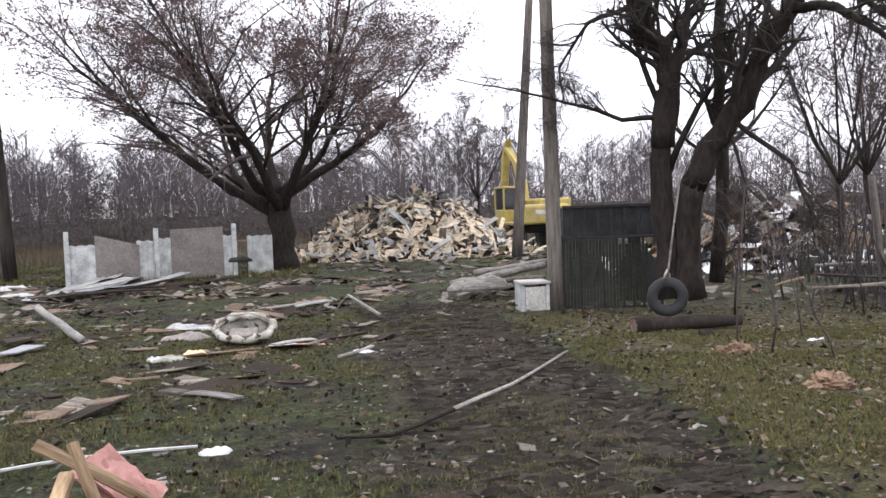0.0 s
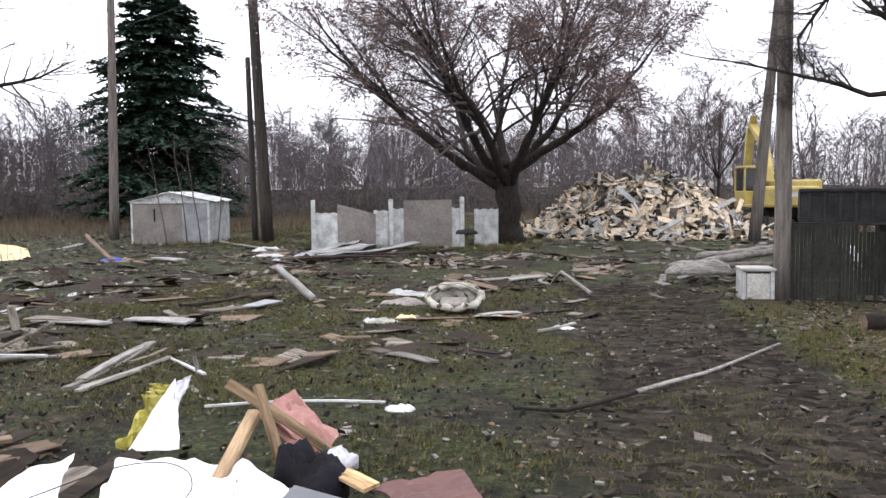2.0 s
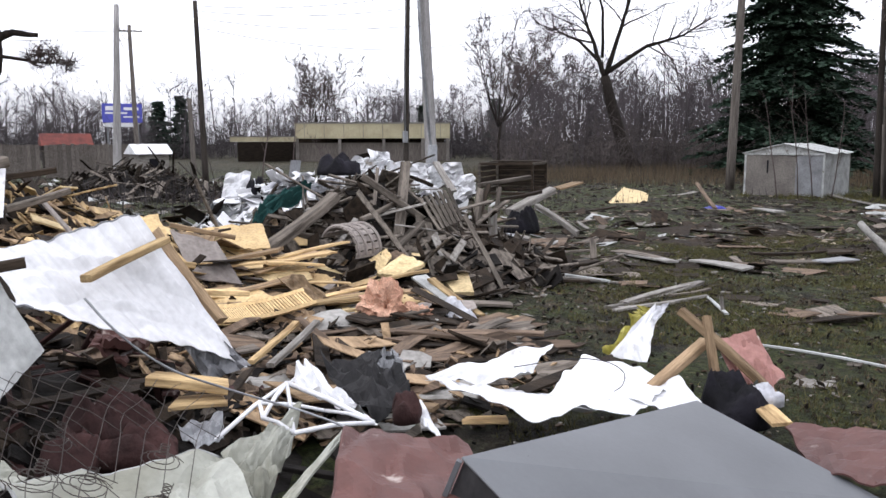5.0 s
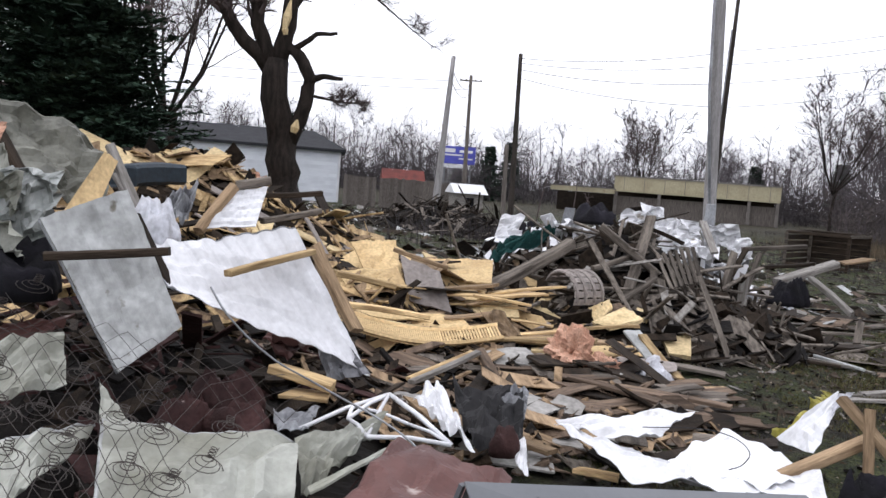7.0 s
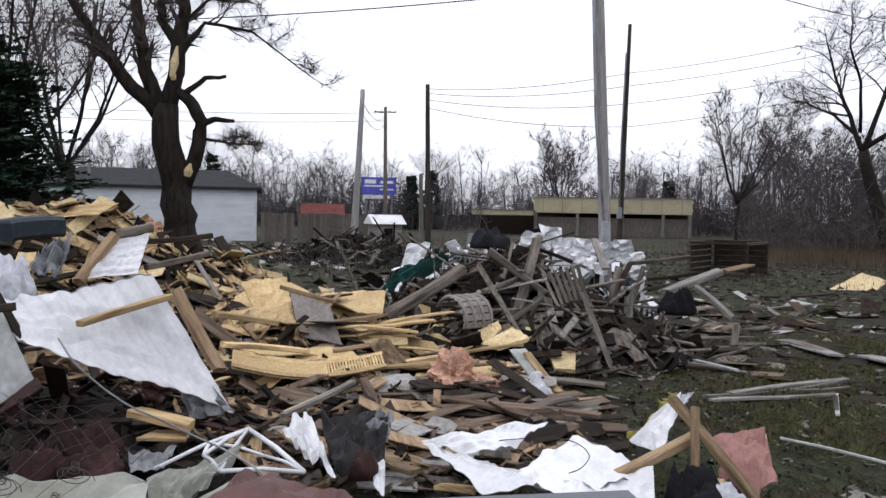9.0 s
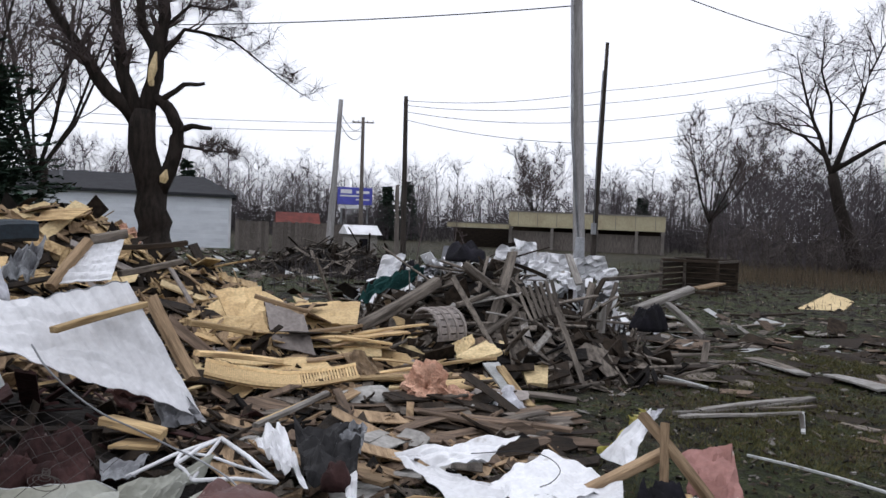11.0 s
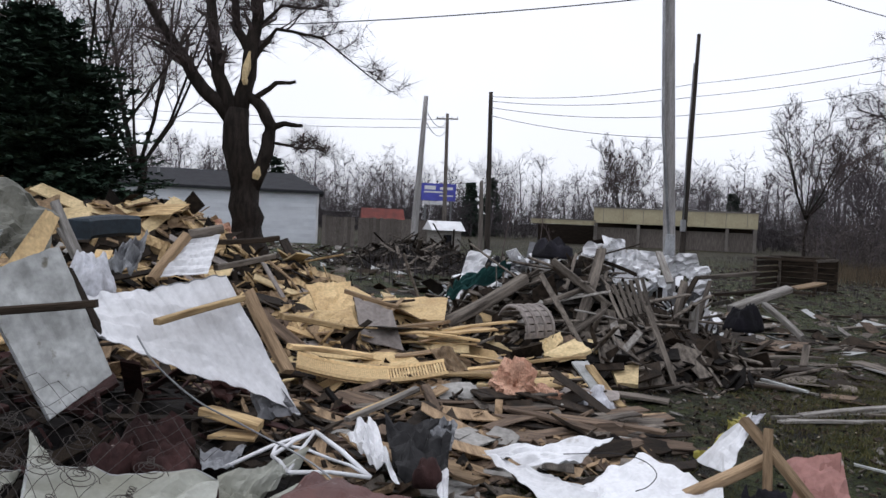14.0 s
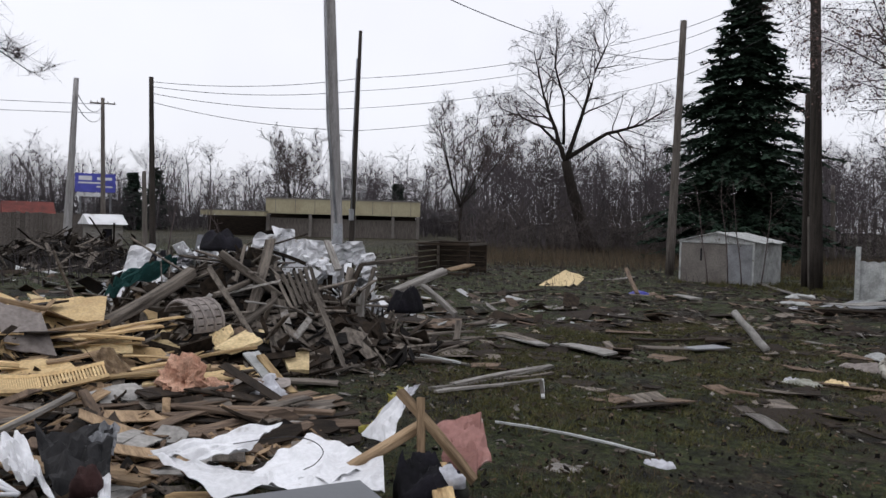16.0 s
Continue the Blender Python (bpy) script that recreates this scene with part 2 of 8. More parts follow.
def part(name, bm, material, parent=None, label=""):
    """Links a bmesh, or a mesh, as one object under its thing."""
    if isinstance(bm, bmesh.types.BMesh):
        me = bpy.data.meshes.new(name)
        bm.to_mesh(me)
        bm.free()
        me.materials.append(M[material])
    else:
        me = bm
    ob = new(name, me)
    ob.parent = parent
    return tagged(ob, label)


def thing(name, m, label, category, group="", kind="", data=None):
    ob = new(name, data)
    ob.matrix_basis = m
    return tagged(ob, label, category, group, kind)


def box(bm, c, s, bevel=0.0, turn=None):
    """A block of size s about c, with worn edges."""
    made = bmesh.ops.create_cube(bm, size=1.0)["verts"]
    m = Matrix.Translation(c) @ (turn or Matrix.Identity(4)) @ Matrix.Diagonal((*s, 1))
    bmesh.ops.transform(bm, matrix=m, verts=made)
    if bevel:
        edges = list({e for v in made for e in v.link_edges})
        bmesh.ops.bevel(bm, geom=edges, offset=bevel, segments=2, affect="EDGES", profile=0.5)
    return bm


def blocks(*rows, bevel=0.008):
    bm = bmesh.new()
    for c, s in rows:
        box(bm, c, s, bevel)
    return bm


def tube(V, F, pts, radii, sides=6, cap=True):
    """A tapered round run through pts."""
    base = len(V)
    pts = [Vector(p) for p in pts]
    up = Vector((0.13, 0.21, 1)).normalized()
    for i, p in enumerate(pts):
        d = pts[min(i + 1, len(pts) - 1)] - pts[max(i - 1, 0)]
        d = d.normalized() if d.length > 1e-6 else Vector((0, 0, 1))
        a = d.cross(up)
        if a.length < 0.1:
            a = d.cross(Vector((1, 0, 0)))
        a.normalize()
        b = d.cross(a)
        for k in range(sides):
            w = 2 * math.pi * k / sides
            V.append(p + (a * math.cos(w) + b * math.sin(w)) * radii[i])
    if sides == 2:
        F += [(base + 2 * i, base + 2 * i + 1, base + 2 * i + 3, base + 2 * i + 2) for i in range(len(pts) - 1)]
        return
    for i in range(len(pts) - 1):
        for k in range(sides):
            k2 = (k + 1) % sides
            F.append((base + i * sides + k, base + i * sides + k2, base + (i + 1) * sides + k2, base + (i + 1) * sides + k))
    if cap:
        F.append(tuple(base + k for k in reversed(range(sides))))
        F.append(tuple(base + (len(pts) - 1) * sides + k for k in range(sides)))


def smoothstep(a, b, x):
    x = min(1.0, max(0.0, (x - a) / (b - a)))
    return x * x * (3 - 2 * x)


def ground_z(x, y):
    """Height of the lot: it falls a little away from the first eye; the far bank rises behind the field."""
    z = -0.2 * smoothstep(1, 14, y)
    n = noise.noise((x * 0.35, y * 0.35, 0)) * 0.035 + noise.noise((x * 1.6, y * 1.6, 3)) * 0.018
    d = math.hypot(x, y)
    if -8 < x < 8 and 0 < y < 18:
        edge = 2.25 - 0.0075 * y * y + 0.12 * noise.noise((y * 1.3, 0, 9))
        lip = smoothstep(edge - 0.12, edge + 0.12, x) * smoothstep(15, 10, y) * smoothstep(8, 6, x)
        rut = max(0.0, 1 - abs(x - edge + 0.45) / 0.4) + 0.8 * max(0.0, 1 - abs(x - edge + 1.9) / 0.4)
        z += 0.05 * lip - 0.06 * rut * smoothstep(0.5, 3, y) * smoothstep(17, 13, y) * (0.7 + 0.3 * math.sin(y * 22))
        n += noise.noise((x * 3.7, y * 3.7, 6)) * 0.016
    return z + n * smoothstep(60, 12, d) * smoothstep(0.3, 2.0, abs(d))


def aim(a, b, roll=0.0):
    """The pose whose x runs from a to b, with its origin half way."""
    a, b = Vector(a), Vector(b)
    q = (b - a).to_track_quat("X", "Z")
    return Matrix.Translation((a + b) / 2) @ q.to_matrix().to_4x4() @ pose(0, 0, 0, roll)


# ---- ground ----
def build_ground():
    """One sheet, fine in the lot and coarse out to the horizon."""
    def axis():
        out, v, step = [], 0.0, 0.13
        while v < 16:
            out.append(v)
            v += step
        while v < 1500:
            out.append(v)
            step *= 1.22
            v += step
        return sorted({-a for a in out} | set(out))
    xs = [a - 3.0 for a in axis()]
    ys = [a + 7.0 for a in axis()]
    V = [(x, y, ground_z(x, y)) for y in ys for x in xs]
    w = len(xs)
    F = [(j * w + i, j * w + i + 1, (j + 1) * w + i + 1, (j + 1) * w + i) for j in range(len(ys) - 1) for i in range(w - 1)]
    ob = thing("ground", Matrix.Identity(4), "muddy lot with thin grass and trodden dirt", "ground", kind="structure", data=mesh_of("ground", V, F, "mound", True))
    ob.data.materials[0] = ground_material()


def ground_material():
    m = bpy.data.materials.new("mud_and_grass")
    m.use_nodes = True
    n, l = m.node_tree.nodes, m.node_tree.links
    p = n["Principled BSDF"]
    p.inputs["Specular IOR Level"].default_value = 0.16
    tc = n.new("ShaderNodeTexCoord")

    def noisy(scale, detail=6, rough=0.6):
        t = n.new("ShaderNodeTexNoise")
        t.inputs["Scale"].default_value, t.inputs["Detail"].default_value, t.inputs["Roughness"].default_value = scale, detail, rough
        l.new(tc.outputs["Object"], t.inputs["Vector"])
        return t.outputs["Fac"]

    def ramp(fac, *stops):
        r = n.new("ShaderNodeValToRGB")
        while len(r.color_ramp.elements) < len(stops):
            r.color_ramp.elements.new(0.5)
        for e, (at, c) in zip(r.color_ramp.elements, stops):
            e.position, e.color = at, (*c, 1)
        l.new(fac, r.inputs["Fac"])
        return r.outputs["Color"]

    def mix(fac, a, b):
        x = n.new("ShaderNodeMix")
        x.data_type = "RGBA"
        l.new(fac, x.inputs["Factor"])
        l.new(a, x.inputs["A"])
        l.new(b, x.inputs["B"])
        return x.outputs["Result"]

    mud = ramp(noisy(2.2, 9, 0.72), (0.36, (0.006, 0.0050, 0.0036)), (0.52, (0.027, 0.0225, 0.0150)), (0.68, (0.092, 0.077, 0.055)))
    turf = ramp(noisy(9, 8, 0.72), (0.34, (0.008, 0.011, 0.0035)), (0.52, (0.038, 0.047, 0.014)), (0.68, (0.088, 0.094, 0.034)))
    straw = ramp(noisy(14), (0.3, (0.030, 0.024, 0.016)), (0.7, (0.092, 0.073, 0.048)))
    patch = ramp(noisy(0.55, 8, 0.68), (0.41, (0, 0, 0)), (0.51, (1, 1, 1)))
    patch2 = ramp(noisy(1.3, 8, 0.7), (0.55, (0, 0, 0)), (0.64, (1, 1, 1)))
    col = mix(patch, mud, turf)
    col = mix(patch2, col, straw)
    sep = n.new("ShaderNodeSeparateXYZ")
    l.new(tc.outputs["Object"], sep.inputs[0])

    def calc(op, a, b2, clamp=False):
        x = n.new("ShaderNodeMath")
        x.operation, x.use_clamp = op, clamp
        for k, v in enumerate((a, b2)):
            if isinstance(v, (int, float)):
                x.inputs[k].default_value = v
            else:
                l.new(v, x.inputs[k])
        return x.outputs[0]

    # grass verge beside the wheel ruts
    wob = calc("MULTIPLY", calc("SUBTRACT", noisy(1.6, 5), 0.5), 0.9)
    across = calc("ADD", calc("SUBTRACT", calc("ADD", sep.outputs["X"], calc("MULTIPLY", calc("MULTIPLY", sep.outputs["Y"], sep.outputs["Y"]), 0.0075)), 2.25), wob)
    near_end = calc("MULTIPLY", calc("SUBTRACT", 16.0, sep.outputs["Y"]), 0.25, True)
    verge = calc("MULTIPLY", calc("MULTIPLY", across, 5.0, True), near_end)
    lawn = ramp(noisy(7, 8, 0.7), (0.3, (0.026, 0.024, 0.009)), (0.5, (0.070, 0.065, 0.024)), (0.7, (0.13, 0.11, 0.05)))
    rut = calc("MULTIPLY", calc("MULTIPLY", calc("MULTIPLY", calc("ADD", across, 2.5), 1.2, True), calc("MULTIPLY", across, -4.0, True)), calc("MULTIPLY", near_end, 0.75))
    wet = ramp(noisy(4, 8, 0.7), (0.3, (0.012, 0.010, 0.009)), (0.55, (0.032, 0.027, 0.022)), (0.75, (0.09, 0.082, 0.072)))
    col = mix(rut, col, wet)
    col = mix(verge, col, lawn)
    length = n.new("ShaderNodeVectorMath")
    length.operation = "LENGTH"
    l.new(tc.outputs["Object"], length.inputs[0])
    far = n.new("ShaderNodeMapRange")
    far.inputs["From Min"].default_value, far.inputs["From Max"].default_value = 44, 66
    l.new(length.outputs["Value"], far.inputs["Value"])
    field = ramp(noisy(0.6, 10, 0.75), (0.38, (0.016, 0.015, 0.008)), (0.62, (0.056, 0.049, 0.028)))
    col = mix(far.outputs[0], col, field)
    speck = n.new("ShaderNodeMapRange")
    speck.inputs["From Min"].default_value, speck.inputs["From Max"].default_value = 0.3, 0.7
    speck.inputs["To Min"].default_value, speck.inputs["To Max"].default_value = 0.15, 1.7
    l.new(noisy(38, 5, 0.75), speck.inputs["Value"])
    clump = n.new("ShaderNodeMapRange")
    clump.inputs["From Min"].default_value, clump.inputs["From Max"].default_value = 0.34, 0.66
    clump.inputs["To Min"].default_value, clump.inputs["To Max"].default_value = 0.5, 1.5
    l.new(noisy(6.5, 6, 0.7), clump.inputs["Value"])
    tone = n.new("ShaderNodeHueSaturation")
    l.new(calc("MULTIPLY", speck.outputs[0], clump.outputs[0]), tone.inputs["Value"])
    l.new(col, tone.inputs["Color"])
    l.new(tone.outputs["Color"], p.inputs["Base Color"])
    rough = n.new("ShaderNodeMapRange")
    rough.inputs["To Min"].default_value, rough.inputs["To Max"].default_value = 0.6, 1.0
    l.new(noisy(3.0), rough.inputs["Value"])
    l.new(rough.outputs[0], p.inputs["Roughness"])
    b = n.new("ShaderNodeBump")
    b.inputs["Strength"].default_value, b.inputs["Distance"].default_value = 1.0, 0.13
    l.new(noisy(11, 8, 0.75), b.inputs["Height"])
    l.new(b.outputs[0], p.inputs["Normal"])
    return m


build_ground()


# ---- trees ----
def branch(V, F, p, d, length, r, level, rng, up=0.15, wob=0.22, kids=(5, 4, 4), ratio=0.62, tips=None, minr=0.006, sides=(7, 5, 4, 3, 3)):
    """A bent limb with its side shoots, level by level."""
    n = (5 if level < 2 else 3 if level < 3 else 2) if kids[0] not in (6, 8) else (2 if level < 3 else 1)
    pts, radii = [Vector(p)], [r]
    d = Vector(d).normalized()
    for i in range(n):
        d = (d + Vector((rng.uniform(-wob, wob), rng.uniform(-wob, wob), rng.uniform(-wob, wob) + up * 0.35))).normalized()
        pts.append(pts[-1] + d * length / n)
        radii.append(max(minr, r * (1 - 0.75 * (i + 1) / n)))
    tube(V, F, pts, radii, sides[min(level, len(sides) - 1)], cap=level < 1)
    if tips is not None and level >= len(kids) - 1:
        tips.append(pts[-1])
        tips.append(pts[-2])
    shoots(V, F, pts, radii, length, level, rng, up, wob, kids, ratio, tips, minr, sides)


def shoots(V, F, pts, radii, length, level, rng, up=0.15, wob=0.22, kids=(5, 4, 4), ratio=0.62, tips=None, minr=0.006, sides=(7, 5, 4, 3, 3), start=0.25):
    if level >= len(kids):
        return
    for k in range(kids[level]):
        f = start + (1 - start) * (k + rng.uniform(0.1, 0.9)) / kids[level]
        i = min(int(f * (len(pts) - 1)), len(pts) - 2)
        q = pts[i].lerp(pts[i + 1], f * (len(pts) - 1) - i)
        along = (pts[i + 1] - pts[i]).normalized()
        side = Vector((rng.uniform(-1, 1), rng.uniform(-1, 1), rng.uniform(-0.5, 0.9)))
        side = (side - along * side.dot(along)).normalized()
        nd = (along * rng.uniform(0.5, 1.0) + side * rng.uniform(0.6, 1.1)).normalized()
        branch(V, F, q, nd, length * ratio * rng.uniform(0.65, 1.1) * (1.15 - 0.5 * f), max(minr, radii[i] * rng.uniform(0.4, 0.6)), level + 1, rng, up, wob, kids, ratio, tips, minr, sides)


def slivers(V, F, tips, rng, each, length, width, up=0.1):
    """The finest twigs: thin tapering slips sprouting from the ends of the shoots."""
    for p in tips:
        for _ in range(each):
            d = Vector((rng.gauss(0, 1), rng.gauss(0, 1), rng.gauss(0, 0.8) + up)).normalized() * length * rng.uniform(0.5, 1.3)
            w = d.cross(Vector((rng.uniform(-1, 1), rng.uniform(-1, 1), rng.uniform(-1, 1)))).normalized() * width
            k = len(V)
            V += [p - w, p + w, p + d]
            F.append((k, k + 1, k + 2))


def bare_tree(name, at, limbs, label, seed, kids=(5, 5, 4), leaves=0, leaf_size=0.05, minr=0.006, ratio=0.55, up=0.1, wood="bark", fine_twigs=(5, 0.4), shoot="twig"):
    """A leafless tree: its main limbs as given runs, with side shoots grown from each."""
    rng = random.Random(seed)
    root = thing(name, Matrix.Translation(at), label, "tree")
    tips, V2, F2 = [], [], []
    for pts, r0, r1, grow in limbs:
        V, F = [], []
        pts = [Vector(p) for p in pts]
        fine = []
        for i in range(len(pts) - 1):
            for s in range(3):
                w = pts[i].lerp(pts[i + 1], s / 3)
                fine.append(w + Vector((rng.uniform(-1, 1), rng.uniform(-1, 1), rng.uniform(-1, 1))) * r0 * (0.25 if i + s else 0))
        fine.append(pts[-1])
        radii = [r0 + (r1 - r0) * i / (len(fine) - 1) for i in range(len(fine))]
        if grow == "trunk":
            radii[0] *= 1.45
            radii[1] *= 1.15
        tube(V, F, fine, radii, 10)
        part("trunk" if grow == "trunk" else "limb", mesh_of("limb", V, F, wood, True), wood, root)
        if grow != "trunk" and grow:
            length = sum((fine[i + 1] - fine[i]).length for i in range(len(fine) - 1))
            shoots(V2, F2, fine, radii, length * grow, 0, rng, up, 0.24, kids, ratio, tips, minr, (5, 4, 3, 3, 3), 0.32)
    slivers(V2, F2, tips, rng, fine_twigs[0], fine_twigs[1], minr * 0.7, up * 3)
    if V2:
        tagged(part("crown", mesh_of("crown", V2, F2, shoot, True), shoot, root), kind="stuff")
    if leaves:
        V, F = [], []
        for _ in range(leaves):
            p = rng.choice(tips) + Vector((rng.gauss(0, 0.12), rng.gauss(0, 0.12), rng.gauss(-0.03, 0.1)))
            a = Vector((rng.uniform(-1, 1), rng.uniform(-1, 1), rng.uniform(-1, 0.4))).normalized() * leaf_size * rng.uniform(0.6, 1.4)
            b = a.cross(Vector((rng.uniform(-1, 1), rng.uniform(-1, 1), rng.uniform(-1, 1)))).normalized() * leaf_size * 0.45
            k = len(V)
            V += [p, p + a * 0.5 + b, p + a, p + a * 0.5 - b]
            F.append((k, k + 1, k + 2, k + 3))
        tagged(part("dry_foliage", mesh_of("dry_foliage", V, F, "leaf"), "leaf", root), kind="stuff")
    return root


def from_points(runs, base):
    """Limbs given as runs of places, turned to places about the tree's foot."""
    base = Vector(base)
    return [([tuple(Vector(p) - base) for p in pts], r0, r1, grow) for pts, r0, r1, grow in runs]


def maple():
    rng = random.Random(5)
    limbs = [(((0, 0, 0), (0.05, 0, 1.2), (0, 0, 2.45)), 0.42, 0.40, "trunk")]
    for i in range(10):
        a = 2.39996 * i + rng.uniform(-0.25, 0.25)
        el = 0.3 + 1.1 * (i + 0.5) / 10
        c, s = math.cos(a), math.sin(a)
        reach = (math.cos(el) * 0.75 + 0.2) * rng.uniform(5.0, 6.0) * (1.8 if c < -0.3 else 1.0)
        rise = 2.2 + math.sin(el) * rng.uniform(5.6, 6.8)
        z0 = 2.05 + rng.uniform(0, 0.35)
        r0 = rng.uniform(0.14, 0.19)
        bend = rng.uniform(-0.25, 0.25)

        def spot(f, turn=0.0, out=1.0, lift=0.0):
            w = a + bend * f + turn
            q = 0.1 + reach * out * (f ** 0.8)
            sway = 0.28 * math.sin(f * 7 + a * 3) * f
            return Vector((math.cos(w) * q - math.sin(w) * sway, math.sin(w) * q + math.cos(w) * sway, z0 + rise * (f ** 1.2) + lift + 0.5 * f * (1 - f) + 0.2 * math.sin(f * 9 + a)))
        limbs.append(([spot(f) for f in (0.0, 0.12, 0.3, 0.52, 0.76, 1.0)], r0, 0.01, 0.55))
        for k in range(8):
            f0 = 0.2 + 0.075 * k
            side = (-1 if k % 2 else 1) * rng.uniform(0.4, 1.15)
            lift = rng.uniform(-3.2, 1.2) * (1.15 - f0)
            f1 = min(1.05, f0 + rng.uniform(0.4, 0.6))
            p0, p1 = spot(f0), spot(f1, side, 1.08, lift)
            m1 = p0.lerp(p1, 0.35) + Vector((0, 0, 0.2)) + (spot(f0 + 0.15) - p0) * 0.4
            m2 = p0.lerp(p1, 0.7) + Vector((rng.uniform(-0.3, 0.3), rng.uniform(-0.3, 0.3), 0.35))
            limbs.append(([p0, m1, m2, p1], r0 * (1 - f0) * rng.uniform(0.32, 0.48), 0.008, 0.62))
    limbs.append((((-0.2, 0, 1.8), (-1.9, -0.4, 3.0), (-4.6, -0.6, 5.2), (-7.4, -0.5, 8.6)), 0.16, 0.02, 0.5))
    bare_tree("maple_tree", (-5.3, 26.6, -0.2), limbs, "spreading bare maple with a few dry reddish leaves", 11, kids=(12, 7), leaves=28000, leaf_size=0.075, minr=0.006, ratio=0.6, up=-0.12, fine_twigs=(4, 0.4))


def swing_tree():
    base = (3.84, 13.26, 0.10)
    limbs = from_points([
        (((3.69, 13.30, 0.07), (3.63, 13.31, 1.23), (3.56, 13.33, 2.30), (3.73, 13.29, 3.43)), 0.19, 0.165, "trunk"),
        (((3.95, 13.12, 0.08), (3.92, 13.13, 1.05), (4.03, 13.09, 1.95)), 0.19, 0.2, "trunk"),
        (((3.60, 13.32, 2.51), (3.70, 13.29, 3.38), (3.61, 13.32, 4.11), (3.20, 13.42, 4.83), (2.90, 13.60, 6.07)), 0.2, 0.09, 0.6),
        (((3.64, 13.31, 2.78), (3.79, 13.27, 3.47), (3.91, 13.23, 4.13), (4.09, 13.28, 4.86), (4.27, 13.54, 6.28)), 0.14, 0.05, 0.6),
        (((4.02, 13.10, 1.86), (4.32, 13.00, 2.46), (4.69, 12.76, 3.14), (4.95, 12.67, 3.81), (5.37, 12.50, 4.53), (5.87, 12.27, 5.53)), 0.215, 0.12, 0.5),
        (((4.75, 14.23, 0.18), (4.87, 14.19, 2.15), (4.82, 14.21, 3.62), (4.98, 14.36, 6.06)), 0.135, 0.08, 0.5),
        (((3.76, 13.28, 3.02), (2.96, 13.38, 2.99), (2.41, 13.38, 3.21), (1.41, 13.43, 3.48), (0.28, 13.50, 3.76)), 0.05, 0.008, 0.3),
        (((4.57, 12.81, 2.87), (5.27, 12.32, 2.14), (5.45, 12.13, 1.45), (5.47, 12.01, 1.03)), 0.045, 0.008, 0.5),
        (((3.68, 13.30, 2.11), (4.08, 12.97, 3.10), (4.30, 12.90, 3.44), (4.62, 12.79, 4.20)), 0.06, 0.02, 0.5),
        (((3.69, 13.30, 2.87), (3.31, 13.40, 3.91), (3.13, 13.44, 4.75), (3.04, 13.46, 5.66)), 0.06, 0.02, 0.5),
        (((5.33, 12.51, 4.49), (5.75, 11.88, 4.37), (6.07, 11.27, 3.83), (6.38, 10.75, 3.05)), 0.09, 0.015, 0.6),
        (((5.52, 12.43, 4.84), (6.47, 12.98, 4.96), (7.26, 13.13, 4.35), (7.91, 12.74, 4.07)), 0.09, 0.015, 0.6),
        (((4.52, 12.83, 2.76), (4.70, 12.65, 1.83), (4.64, 12.57, 1.04)), 0.03, 0.008, 0.4),
        (((3.20, 13.42, 4.83), (2.52, 13.77, 4.66), (2.04, 13.85, 3.94), (2.15, 14.04, 3.30)), 0.05, 0.008, 0.5),
    ], base)
    bare_tree("old_tree", base, limbs, "old dark tree with a forked leaning trunk", 23, kids=(17, 8), minr=0.0035, ratio=0.72, up=-0.08, fine_twigs=(4, 0.55), shoot="twig_dark")


def lean_tree():
    base = (-40.76, 40.18, 0.05)
    limbs = from_points([
        (((-40.76, 40.18, -0.35), (-41.70, 39.19, 3.24), (-42.19, 38.65, 6.15)), 0.5, 0.34, "trunk"),
        (((-42.19, 38.66, 6.03), (-42.74, 38.04, 8.41), (-43.36, 37.32, 10.98), (-43.82, 36.77, 14.13)), 0.19, 0.03, 0.75),
        (((-42.19, 38.65, 6.15), (-41.54, 39.36, 9.21), (-40.89, 40.04, 12.57), (-40.23, 40.72, 15.11)), 0.19, 0.03, 0.75),
        (((-42.14, 38.71, 6.43), (-40.29, 40.66, 8.15), (-38.60, 42.29, 8.81), (-37.02, 43.71, 9.97)), 0.18, 0.03, 0.75),
        (((-42.33, 38.50, 7.02), (-44.15, 37.92, 8.72), (-45.19, 36.66, 9.51), (-46.07, 35.54, 10.09)), 0.13, 0.03, 0.75),
        (((-42.33, 38.49, 7.42), (-41.61, 37.79, 10.44), (-41.27, 36.67, 12.57), (-40.41, 36.14, 14.24)), 0.12, 0.03, 0.75),
    ], base)
    bare_tree("leaning_tree", base, limbs, "bare tree with a leaning trunk at the field's edge", 31, kids=(16, 9), minr=0.011, ratio=0.58, up=0.0, fine_twigs=(4, 0.6))


